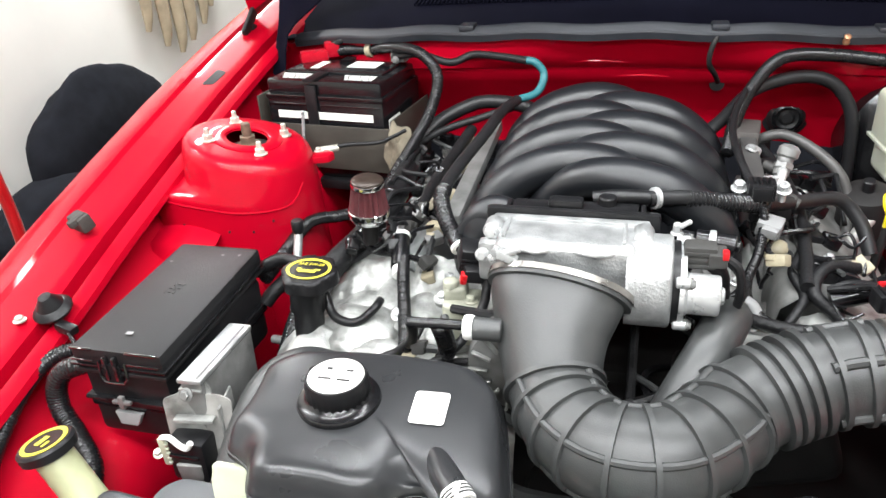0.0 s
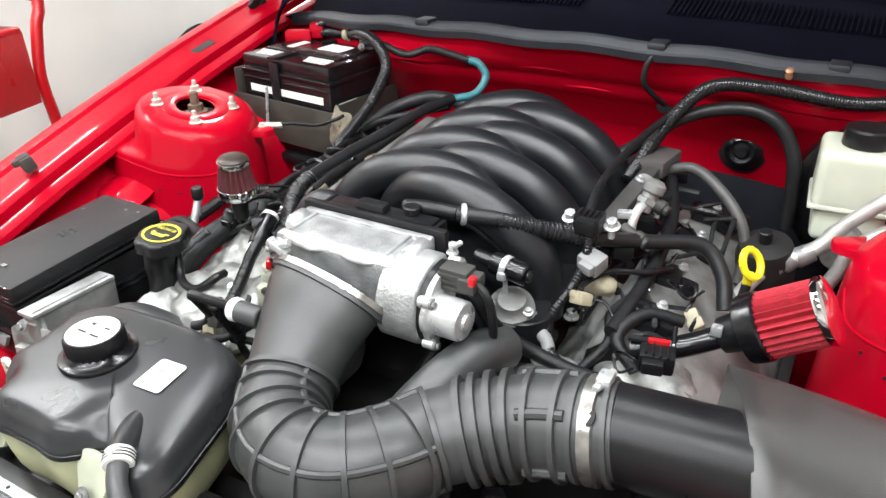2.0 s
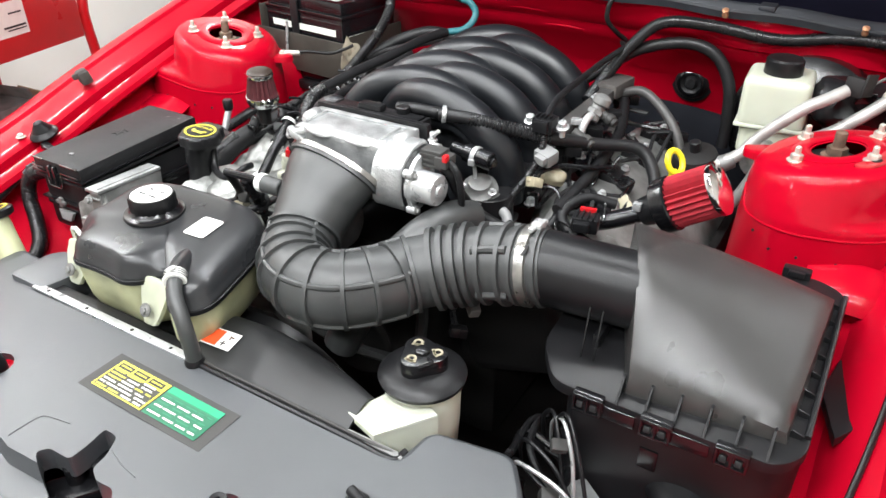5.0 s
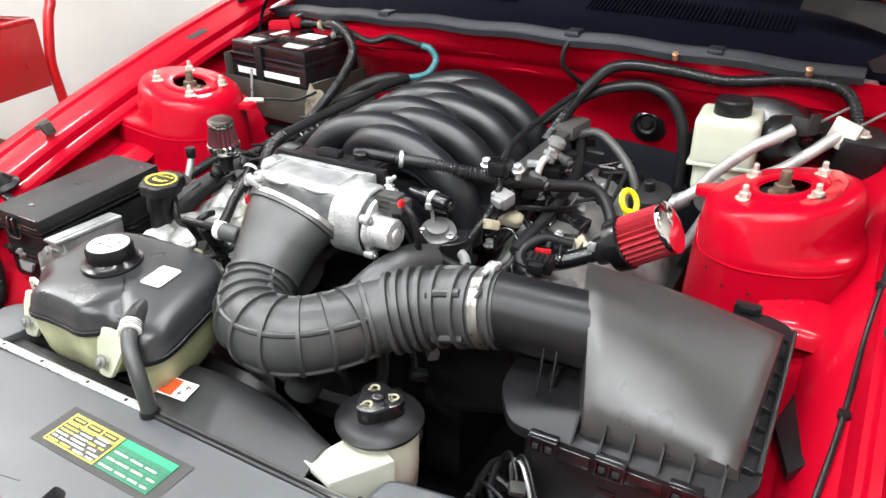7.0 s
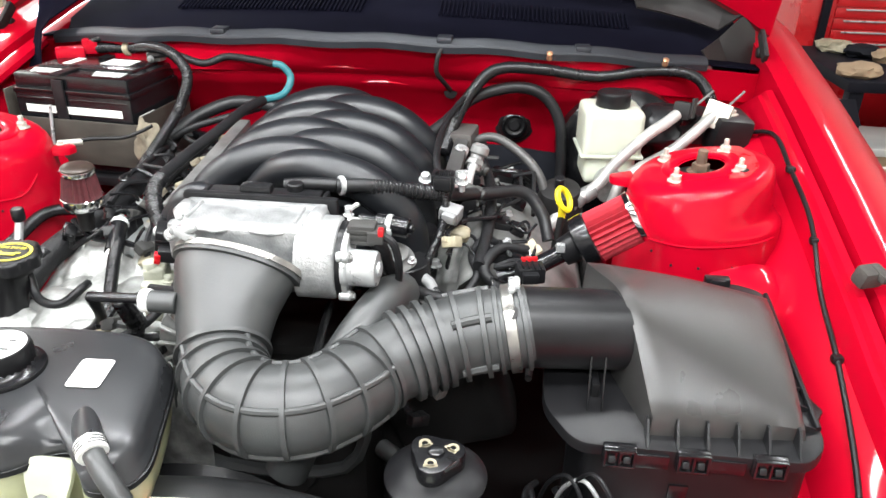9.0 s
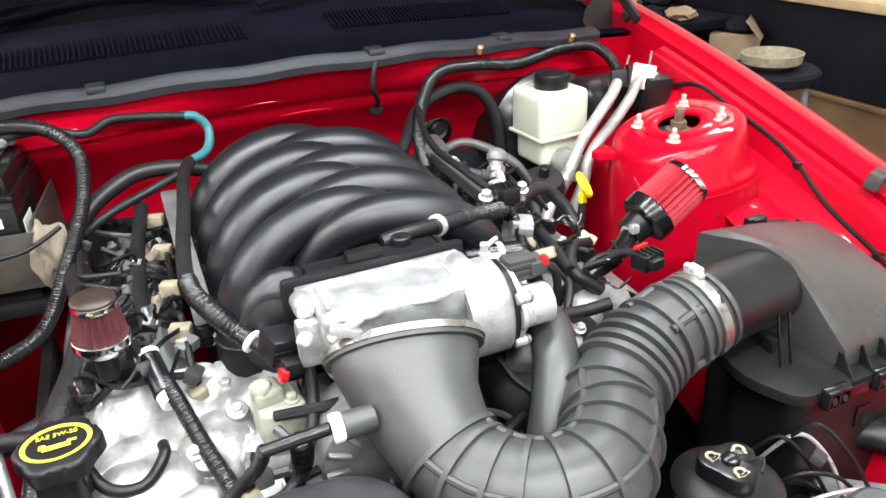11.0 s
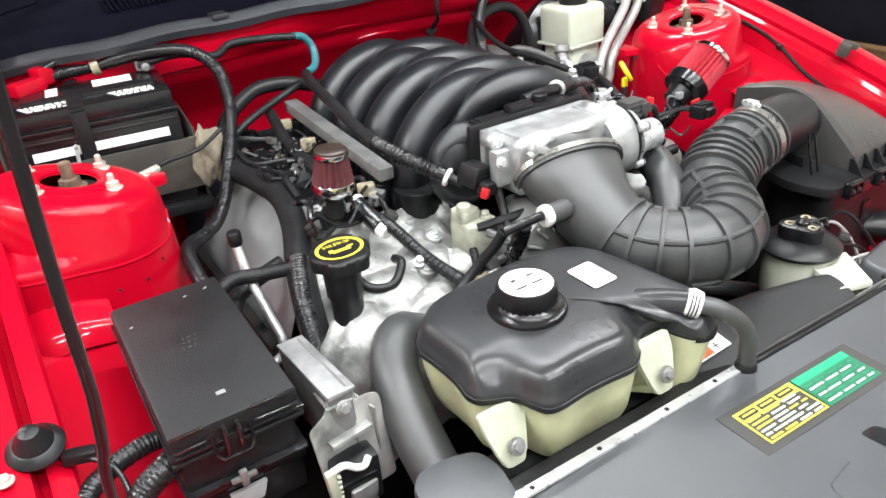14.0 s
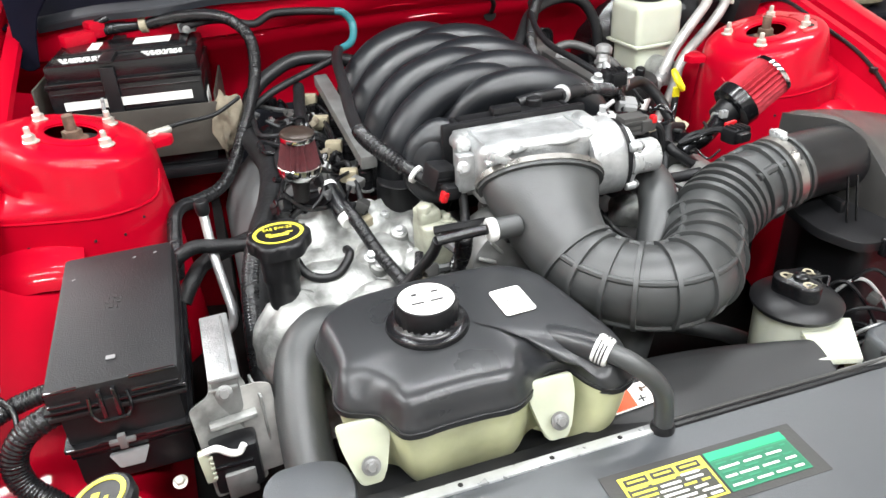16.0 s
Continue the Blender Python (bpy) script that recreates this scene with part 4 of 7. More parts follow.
for at, sz, sd in (((-0.30, 0.50, 0.70), (0.075, 0.06, 0.06), 3), ((-0.22, 0.53, 0.72), (0.05, 0.05, 0.045), 5), ((-0.345, 0.462, 0.672), (0.062, 0.052, 0.075), 8), ((0.30, 0.62, 0.70), (0.07, 0.06, 0.06), 13), ((0.20, 0.56, 0.71), (0.05, 0.05, 0.045), 15), ((-0.17, 0.50, 0.735), (0.035, 0.03, 0.02), 17), ((-0.25, 0.455, 0.715), (0.05, 0.03, 0.03), 19)):
    part("casting_boss", lump(at, sz, sd, 4, 0.17), ALUD, eng, "uneven grey casting", angle=60)
for x, y, z, r in ((-0.335, 0.450, 0.715, 0.013), (-0.275, 0.432, 0.705, 0.012), (-0.205, 0.436, 0.712, 0.013), (-0.155, 0.455, 0.722, 0.012), (-0.23, 0.50, 0.742, 0.014), (-0.19, 0.545, 0.758, 0.012), (-0.11, 0.470, 0.722, 0.012)):
    bs = part("bolt_boss", lathe([(r * 1.25, -0.02), (r * 1.05, 0.004), (r * 0.95, 0.010), (r * 0.7, 0.011)], 18, orient((x, y, z), (0, -0.45, 1))), ALUD, eng, "cast bolt boss")
    part("boss_bolt", bolt((x, y - 0.005, z + 0.010), (0, -0.45, 1), 0.0055, 0.006), MACH, bs)
for x0, y0, x1, y1 in ((-0.335, 0.45, -0.275, 0.432), (-0.275, 0.432, -0.23, 0.50), (-0.205, 0.436, -0.23, 0.50), (-0.205, 0.436, -0.155, 0.455), (-0.155, 0.455, -0.19, 0.545), (-0.23, 0.50, -0.19, 0.545)):
    za, zb = (0.700 + 0.45 * (y - 0.43) for y in (y0, y1))
    part("cover_web", tube([(x0, y0, za), ((x0 + x1) / 2, (y0 + y1) / 2, (za + zb) / 2 + 0.006), (x1, y1, zb)], 0.0065, 8), ALUD, eng)
for at in ((-0.185, 0.51, 0.745), (-0.24, 0.50, 0.76), (-0.13, 0.51, 0.72), (-0.29, 0.47, 0.735), (-0.33, 0.52, 0.715), (0.24, 0.54, 0.74), (0.30, 0.57, 0.74)):
    part("cover_bolt", bolt(at, (0, -0.5, 1), 0.006, 0.008), MACH, eng)
part("oil_filler_neck", lathe([(0.018, 0.0), (0.020, 0.03), (0.020, 0.055), (0.023, 0.060), (0.023, 0.105)], 24, orient((-0.357, 0.475, 0.71), (0.02, 0.10, 1))), PLAST, eng, "black plastic oil filler neck")
part("cap_tether", tube([(-0.340, 0.500, 0.792), (-0.334, 0.495, 0.778), (-0.328, 0.488, 0.766), (-0.317, 0.481, 0.759), (-0.300, 0.478, 0.756), (-0.286, 0.481, 0.758), (-0.274, 0.489, 0.766), (-0.267, 0.499, 0.772), (-0.268, 0.515, 0.770)], 0.0060, 10), PLAST, eng, "black strap looped from the oil cap")
part("pump_dome", lathe([(0.050, -0.030), (0.046, -0.006), (0.036, 0.008), (0.020, 0.015), (0.006, 0.017)], 30, orient((-0.302, 0.540, 0.728), (0.05, -0.45, 1))), ALUD, eng, "smooth pale cast dome", angle=60)
part("thermostat_housing", join(box((0.048, 0.045, 0.06), (-0.151, 0.50, 0.767), 0.006, (0, 0, 8)), box((0.03, 0.03, 0.03), (-0.160, 0.505, 0.798), 0.006, (0, 0, 8)), cyl(0.010, (-0.165, 0.50, 0.80), (-0.165, 0.50, 0.820)), bolt((-0.138, 0.49, 0.797), r=0.006, h=0.008)), mat("stained_beige_casting", (0.33, 0.335, 0.265), 0.55, var=0.35, scale=40, bump=0.4, grain=200), eng, "stained beige thermostat housing", angle=60)
part("crank_pulley", lathe([(0.02, 0), (0.06, 0.0), (0.065, 0.006), (0.06, 0.012), (0.065, 0.018), (0.06, 0.025), (0.03, 0.02)], 36, orient((0.0, 0.46, 0.55), (0, -1, 0))), DARK, eng)
part("drive_belt", tube([(-0.12, 0.43, 0.70), (-0.05, 0.43, 0.66), (0.06, 0.43, 0.66), (0.13, 0.43, 0.70), (0.10, 0.43, 0.56), (-0.10, 0.43, 0.56), (-0.12, 0.43, 0.70)], 0.009, 6, n=5), RUBBER, eng)

alt = thing("alternator", (-0.07, 0.43, 0.68), "finned grey alternator behind the hose", "alternator")
part("body", lathe([(0.03, 0), (0.058, 0.005), (0.062, 0.02), (0.062, 0.06), (0.055, 0.075)], 32, orient((-0.07, 0.42, 0.75), (0, 1, 0))), STEELD, alt)
for k in range(14):
    a = 2 * math.pi * k / 14
    part("fin", box((0.004, 0.006, 0.024), (-0.07 + 0.045 * math.cos(a), 0.418, 0.75 + 0.045 * math.sin(a)), 0.001, (0, 90 - math.degrees(a), 0), 1), ALUD, alt)

cap = thing("oil_filler_cap", (-0.351, 0.49, 0.80), "black oil filler cap with a yellow printed oval", "cap")
CM = pose(-0.351, 0.491, 0.803, 4, 0, 0)
KNOB = [((0.0365 + 0.0022 * math.cos(6 * a)) * math.cos(a), (0.0365 + 0.0022 * math.cos(6 * a)) * math.sin(a)) for a in np.linspace(0, 2 * math.pi, 72, endpoint=False)]
part("cap_body", join(prism(KNOB, 0.004, 0.022, 0.005, CM, 3), lathe([(0.026, -0.006), (0.028, 0.006)], 30, CM)), PLAST, cap, angle=50)
ring = lathe([(0.030, 0.0222), (0.0305, 0.0230), (0.0265, 0.0230), (0.026, 0.0222)], 40, CM @ Matrix.Diagonal((1, 0.78, 1, 1)), ends=False)
part("printed_oval", ring, YELLOW, cap, "yellow printed oval")
part("printed_can", join(flat(0.024, 0.006, 0.0, -0.006, 0.0232, CM), flat(0.008, 0.003, 0.013, -0.002, 0.0232, CM), flat(0.006, 0.006, -0.012, -0.003, 0.0232, CM)), YELLOW, cap)
text("print", "SAE 5W-20", 0.0075, CM @ Matrix.Translation((0, 0.010, 0.0230)), YELLOW, cap)

# ---------------------------------------------------------------- intake manifold, throttle body
man = thing("intake_manifold", (0, 0.77, 0.78), "satin black intake manifold with eight crossing runners", "manifold")
core = []
for y in np.linspace(0.545, 1.01, 12):
    e = 1 - 0.25 * max(0, (y - 0.9) / 0.11) ** 2
    core.append([(0.120 * math.sin(a), y, 0.760 + 0.092 * e * math.cos(a)) for a in np.linspace(-1.6, 1.6, 22)])
bm = sheet(core)
bmesh.ops.holes_fill(bm, edges=[e for e in bm.edges if e.is_boundary])
part("plenum", bm, MANI, man, "satin black plenum", angle=60)


def runner(s, y0):
    """An arch from the head on side s over the crown, sinking on the other side."""
    back = 0.03 if s > 0 else 0.0
    pts = [(-0.160, -0.016 + back, 0.765, 0.028), (-0.158, -0.014 + back, 0.815, 0.028), (-0.141, -0.010 + back * 0.7, 0.856, 0.028), (-0.098, -0.002 + back * 0.3, 0.894, 0.0275), (-0.040, 0.010, 0.910, 0.027), (0.012, 0.021, 0.904, 0.0255), (0.050, 0.031, 0.882, 0.022), (0.078, 0.038, 0.850, 0.018), (0.090, 0.041, 0.815, 0.014)]
    return tube([(-s * x, y0 + y, z, r * 1.08, r) for x, y, z, r in pts], seg=18, n=7)


for k in range(4):
    part("runner", runner(-1, 0.672 + 0.100 * k), MANI, man, angle=70)
    part("runner", runner(1, 0.622 + 0.100 * k), MANI, man, angle=70)
part("front_flange", join(box((0.205, 0.012, 0.11), (-0.022, 0.540, 0.852), 0.006), box((0.15, 0.030, 0.010), (-0.02, 0.556, 0.900), 0.004), box((0.042, 0.02, 0.014), (-0.03, 0.552, 0.909), 0.006), *[box((0.006, 0.03, 0.016), (-0.10 + 0.04 * k, 0.556, 0.896), 0.002) for k in range(5)], cyl(0.011, (0.018, 0.565, 0.895), (0.018, 0.565, 0.915)), box((0.24, 0.03, 0.05), (-0.02, 0.562, 0.80), 0.01)), PLAST, man, "black flange behind the throttle body")
part("plenum_bulge", join(lump((-0.118, 0.572, 0.842), (0.055, 0.032, 0.062), 71, 3, 0.04), lathe([(0.044, 0), (0.046, 0.004), (0.040, 0.006), (0.036, 0.004)], 36, orient((-0.128, 0.545, 0.845), (-0.3, -1, 0.25)))), MANI, man, "rounded plenum front beside the throttle body", angle=60)
part("purge_neck", tube([(0.0, 0.578, 0.905), (0.03, 0.580, 0.908), (0.066, 0.588, 0.905)], 0.0095, 12), PLAST, man, "black moulded hose neck")
for k in range(4):
    for s in (-1, 1):
        part("runner_foot", join(box((0.055, 0.07, 0.012), (s * 0.165, 0.635 + 0.104 * k + (0 if s < 0 else -0.05), 0.752), 0.004), cyl(0.036, (s * 0.160, 0.635 + 0.104 * k + (0 if s < 0 else -0.05), 0.755), (s * 0.158, 0.635 + 0.104 * k + (0 if s < 0 else -0.05), 0.80))), PLAST, man)
        part("foot_bolt", bolt((s * 0.195, 0.60 + 0.104 * k + (0 if s < 0 else -0.05), 0.758), r=0.007, h=0.010), MACH, man)

SIDE = Matrix(((0, 0, 1, 0), (1, 0, 0, 0), (0, 1, 0, 0), (0, 0, 0, 1)))  # outlines in y, z pulled along x
GEAR = rounded([(0.436, 0.842), (0.446, 0.810), (0.482, 0.800), (0.515, 0.826), (0.524, 0.872), (0.512, 0.900), (0.470, 0.898), (0.444, 0.878)], 0.016)
tb = thing("throttle_body", (-0.02, 0.49, 0.80), "bright cast aluminium throttle body with its motor", "throttle body")
part("housing", join(
    box((0.160, 0.070, 0.078), (-0.022, 0.494, 0.860), 0.014, seg=4),
    box((0.182, 0.012, 0.092), (-0.022, 0.526, 0.856), 0.004),
    prism(GEAR, 0.046, 0.095, 0.006, SIDE, 3),
    box((0.024, 0.02, 0.05), (-0.112, 0.487, 0.862), 0.006),
    cyl(0.011, (-0.11, 0.520, 0.893), (-0.11, 0.495, 0.893)), cyl(0.012, (0.062, 0.520, 0.893), (0.062, 0.485, 0.893))), ALU, tb, angle=50)
for x in (-0.092, 0.042):
    part("housing_rib", box((0.004, 0.05, 0.006), (x, 0.497, 0.899), 0.0015), ALU, tb)
for x in (-0.058, 0.012):
    part("casting_swell", lump((x, 0.480, 0.891), (0.036, 0.026, 0.009), 61 + x, 3, 0.12), ALU, tb, angle=60)
part("gasket", prism([(0.478 + (y - 0.478) * 0.88, 0.852 + (z - 0.852) * 0.90) for y, z in GEAR], 0.095, 0.1025, 0.001, SIDE), PLAST, tb, "black seam plate of the gear case")
part("gear_cover", join(prism([(0.474 + (y - 0.478) * 0.80, 0.852 + (z - 0.852) * 0.84) for y, z in GEAR], 0.1025, 0.109, 0.003, SIDE), *[cyl(0.0065, (0.098, y, z), (0.113, y, z), 14) for y, z in ((0.446, 0.872), (0.512, 0.888), (0.452, 0.816), (0.506, 0.822))]), MACH, tb, "machined gear cover")
part("motor", lathe([(0.026, 0), (0.026, 0.005), (0.0225, 0.008), (0.0225, 0.038), (0.0205, 0.041), (0.010, 0.042), (0.009, 0.045), (0.006, 0.046)], 36, orient((0.104, 0.463, 0.850), (1, -0.06, 0.02))), MACH, tb, "bright cylindrical throttle motor")
for at in ((-0.11, 0.494, 0.893), (0.062, 0.484, 0.893), (-0.118, 0.476, 0.872)):
    part("housing_bolt", bolt(at, (0, -1, 0.2), 0.006, 0.006), MACH, tb)
for y, z in ((0.446, 0.872), (0.512, 0.888), (0.452, 0.816), (0.506, 0.822)):
    part("cover_screw", bolt((0.113, y, z), (1, 0, 0), 0.0045, 0.004), STEELD, tb)
plug = part("connector", join(box((0.034, 0.024, 0.026), (0.122, 0.487, 0.886), 0.003), box((0.020, 0.028, 0.016), (0.140, 0.484, 0.886), 0.003), *[box((0.034, 0.002, 0.004), (0.122, 0.4745, 0.878 + 0.007 * k), 0.0005) for k in range(3)]), GREYP, tb, "grey electrical connector")
part("connector_lock", box((0.007, 0.010, 0.010), (0.147, 0.474, 0.894), 0.002), REDP, plug, "red connector lock")
part("connector_lead", tube([(0.148, 0.482, 0.886), (0.162, 0.478, 0.876), (0.168, 0.48, 0.845), (0.163, 0.49, 0.80)], 0.005, 8), TAPE, plug, "short taped lead")
snb = part("pressure_sensor", join(box((0.034, 0.032, 0.030), (-0.138, 0.510, 0.852), 0.004, (10, 12, 20)), box((0.026, 0.018, 0.018), (-0.132, 0.489, 0.838), 0.003, (10, 12, 20)), *[box((0.024, 0.002, 0.003), (-0.136, 0.492, 0.843 + 0.005 * k), 0.0006, (10, 12, 20)) for k in range(3)]), PLAST, tb, "black pressure sensor")
part("sensor_lock", box((0.008, 0.010, 0.014), (-0.143, 0.480, 0.836), 0.002, (10, 12, 20)), REDP, snb, "red connector lock")
part("locking_screw", join(bolt((0.098, 0.52, 0.893), (0, 0, 1), 0.005, 0.012), cyl(0.003, (0.098, 0.52, 0.90), (0.112, 0.515, 0.912), 8)), MACH, tb)

# ---------------------------------------------------------------- intake hose
hose = thing("intake_hose", (0.05, 0.32, 0.70), "charcoal rubber intake hose with ribs and bellows", "hose")
AXIS = [(-0.025, 0.453, 0.850, 0.077, 0.047), (-0.027, 0.438, 0.839, 0.074, 0.048), (-0.027, 0.403, 0.808, 0.060, 0.0500), (-0.0165, 0.3565, 0.7795, 0.0495, 0.0485), (0.0055, 0.3135, 0.7715, 0.0478, 0.0478), (0.0456, 0.2836, 0.7715, 0.0478, 0.0478), (0.0971, 0.2883, 0.7725, 0.0478, 0.0478), (0.1379, 0.3270, 0.7735, 0.0478, 0.0478), (0.166, 0.367, 0.7775, 0.0478, 0.0478), (0.240, 0.4045, 0.7960, 0.0478, 0.0478), (0.330, 0.4175, 0.8130, 0.0475, 0.0475)]
LINE = spline(AXIS, n=14)
part("tube", tube(AXIS, seg=40, n=14, side=(1, 0, 0)), RUBBER, hose, angle=60)


def along(t):
    """Centre, direction and radii at the share t of the hose's line."""
    k = t * (len(LINE) - 1)
    i = min(int(k), len(LINE) - 2)
    q = LINE[i] + (LINE[i + 1] - LINE[i]) * (k - i)
    return Vector(q[:3]), Vector(LINE[i + 1][:3] - LINE[i][:3]).normalized(), q[3], q[4]


def hoop(t, thick=0.003, proud=0.0025, wide=None):
    """A raised ring round the hose."""
    c, d, rw, rh = along(t)
    x = Vector((1, 0, 0)) if t < 0.35 else Vector((0, 0, 1))
    x = (x - d * x.dot(d)).normalized()
    y = d.cross(x)
    if t >= 0.35:
        rw = rh
    bm = bmesh.new()
    rings = []
    for off, h in ((-1, -0.002), (-0.8, proud), (0.8, proud), (1, -0.002)):
        rings.append([bm.verts.new(c + d * (off * thick) + x * ((rw + h) * math.cos(a)) + y * ((rh + h) * math.sin(a))) for a in np.linspace(0, 2 * math.pi, 40, endpoint=False)])
    for a, b in zip(rings, rings[1:]):
        for i in range(40):
            bm.faces.new((a[i], a[(i + 1) % 40], b[(i + 1) % 40], b[i]))
    return bm


for t in (0.290, 0.345, 0.400, 0.455, 0.510, 0.565, 0.620, 0.675, 0.735, 0.790):
    part("hoop_rib", hoop(t, 0.0033, 0.0046), RUBBER, hose)
for t in (0.836, 0.853, 0.870, 0.887):
    part("bellow", hoop(t, 0.0042, 0.0075), RUBBER, hose)
for t in (0.9115, 0.9445):
    part("hoop_rib", hoop(t, 0.0034, 0.0062), RUBBER, hose)
for ang in (-0.94, 2.2, 0.63, -2.3):
    pts = []
    for t in np.linspace(0.290, 0.790, 36):
        c, d, rw, rh = along(t)
        x = Vector((0, 0, 1))
        x = (x - d * x.dot(d)).normalized()
        y = d.cross(x)
        pts.append(tuple(c + x * (rh * math.cos(ang)) - y * (rw * math.sin(ang))))
    part("long_rib", tube(pts, 0.0042, 8, n=1), RUBBER, hose)
for ang in (-0.69, -2.0, 0.6):
    pts = []
    for t in np.linspace(0.902, 0.956, 6):
        c, d, rw, rh = along(t)
        x = (Vector((0, 0, 1)) - d * d.z).normalized()
        y = d.cross(x)
        pts.append(tuple(c + x * (rh * math.cos(ang)) - y * (rw * math.sin(ang))))
    part("long_rib", tube(pts, 0.0056, 8, n=1), RUBBER, hose)
part("collar", hoop(0.05, 0.004, 0.005), RUBBER, hose)
part("end_lip", hoop(0.993, 0.003, 0.004), RUBBER, hose)
part("end_lip", hoop(0.962, 0.003, 0.004), RUBBER, hose)
part("breather_port", cyl(0.013, (-0.08, 0.392, 0.826), (-0.112, 0.389, 0.828)), RUBBER, hose)

clamp = thing("hose_clamp", (-0.02, 0.44, 0.80), "bright steel worm clamp round the hose", "clamp", "hose clamps")
part("band", hoop(0.012, 0.0046, 0.0070), BAND, clamp)
for k in range(9):
    a = math.radians(62 + 7 * k)
    c, d, rw, rh = along(0.012)
    side = Vector((1, 0, 0))
    up = side.cross(d)
    part("slot", box((0.0022, 0.007, 0.0008), None, 0, m=Matrix.Translation(c + side * ((rw + 0.0071) * math.cos(a)) + up * ((rh + 0.0071) * math.sin(a))) @ pose(0, 0, 0, 12, 90 - math.degrees(a), 0)), DARK, clamp)
part("worm_screw", join(box((0.03, 0.012, 0.01), (-0.085, 0.44, 0.893), 0.003, (0, 25, 0)), cyl(0.005, (-0.102, 0.44, 0.887), (-0.068, 0.44, 0.903))), MACH, clamp)
clampb = thing("hose_clamp", (0.30, 0.39, 0.74), "bright steel worm clamp round the hose", "clamp", "hose clamps")
part("band", hoop(0.977, 0.0075, 0.0045), BAND, clampb)
part("band_slot", join(lathe([(0.006, 0), (0.006, 0.0015)], 14, orient((0.311, 0.383, 0.8485), (-0.1, -0.65, 0.75)) @ Matrix.Diagonal((0.6, 1.3, 1, 1)))), DARK, clampb)
part("worm_screw", join(box((0.014, 0.02, 0.012), (0.309, 0.424, 0.862), 0.003), cyl(0.004, (0.306, 0.406, 0.863), (0.312, 0.441, 0.861))), MACH, clampb)

# ---------------------------------------------------------------- air filter box
ab = thing("air_filter_box", (0.54, 0.43, 0.50), "black plastic air filter box with a domed lid", "air filter box")


def slope(bm, lo=0.60):
    """Leans the box top back-up, as the flange does."""
    for v in bm.verts:
        if v.co.z > lo:
            v.co.z += 0.17 * (v.co.y - 0.32)
    return bm


part("base", slope(prism(rounded([(0.40, 0.328), (0.63, 0.326), (0.655, 0.36), (0.645, 0.585), (0.60, 0.60), (0.44, 0.52), (0.385, 0.42)], 0.02), 0.48, 0.718, 0.004)), PLAST, ab)
part("flange", slope(prism(rounded([(0.350, 0.37), (0.385, 0.318), (0.632, 0.314), (0.656, 0.340), (0.654, 0.60), (0.61, 0.618), (0.43, 0.54), (0.352, 0.44)], 0.02), 0.717, 0.731, 0.003)), PLAST, ab)
lid = []
for v in np.linspace(0, 1, 16):
    row = []
    for u in np.linspace(0, 1, 20):
        a = Vector((0.467, 0.338)).lerp(Vector((0.632, 0.347)), u)
        b = Vector((0.400, 0.520)).lerp(Vector((0.641, 0.556)), u)
        p = a.lerp(b, v)
        za, zb = 0.760 - 0.006 * u, 0.853 - 0.054 * u
        z = za + (zb - za) * v + 0.030 * math.sin(math.pi * v) * (1 - 0.6 * u) + 0.006 * math.sin(math.pi * u) + 0.022 * math.exp(-(((v - 0.46) / 0.30) ** 2)) * (1 - u) ** 4
        e = min(v / 0.06, (1 - v) / 0.06, (1 - u) / 0.05, u / 0.03, 1)
        row.append((p.x, p.y, z - 0.006 * (1 - e) ** 2))
    lid.append(row)
bm = sheet(lid)
bd = [e for e in bm.edges if e.is_boundary]
got = bmesh.ops.extrude_edge_only(bm, edges=bd)
for v in got["geom"]:
    if isinstance(v, bmesh.types.BMVert):
        v.co.z = 0.730 + 0.17 * (v.co.y - 0.32)
        v.co.x += (v.co.x - 0.53) * 0.03
        v.co.y += (v.co.y - 0.45) * 0.02
part("lid", bm, LIDP, ab, "satin black domed lid", angle=40)
pipe = cyl(0.0475, (0.318, 0.4165, 0.811), (0.475, 0.445, 0.800), 36)
bmesh.ops.bisect_plane(pipe, geom=pipe.verts[:] + pipe.edges[:] + pipe.faces[:], plane_co=(0.468, 0.342, 0), plane_no=(0.182, 0.067, 0), clear_outer=True)
part("inlet_pipe", join(pipe, box((0.01, 0.05, 0.03), (0.41, 0.41, 0.745), 0.004)), PLAST, ab)
for x in (0.432, 0.510, 0.590):
    ck = part("lid_clip", box((0.036, 0.010, 0.026), (x, 0.315, 0.722), 0.003), GLOSS, ab, "black moulded lid clip with two windows")
    for dx in (-0.0155, 0.0, 0.0155):
        part("clip_bar", box((0.003, 0.006, 0.022), (x + dx, 0.309, 0.722), 0.001), GLOSS, ck)
    for h in (-0.0105, 0.0105):
        part("clip_bar", box((0.034, 0.006, 0.003), (x, 0.309, 0.722 + h), 0.001), GLOSS, ck)
    for dx in (-0.008, 0.008):
        part("clip_slot", box((0.008, 0.006, 0.008), (x + dx, 0.3085, 0.720), 0.002, (-25, 0, 0)), PLAST, ck)
for k in range(6):
    part("lid_rib", prism([(0.0, 0.0), (0.026, 0.0), (0.026, 0.026), (0.020, 0.026)], -0.0014, 0.0014, 0, pose(0.462 + 0.032 * k, 0.316, 0.730, 90, 0, 90)), PLAST, ab)
for x in (0.398, 0.414):
    part("deck_rib", box((0.0022, 0.003, 0.075), (x + 0.002, 0.372, 0.765), 0.0006, (-14, 0, 0)), GLOSS, ab, "thin upright deck rib")
for x in (0.464, 0.545):
    part("lip_panel", box((0.044, 0.004, 0.018), (x, 0.3145, 0.716), 0.002), GLOSS, ab)
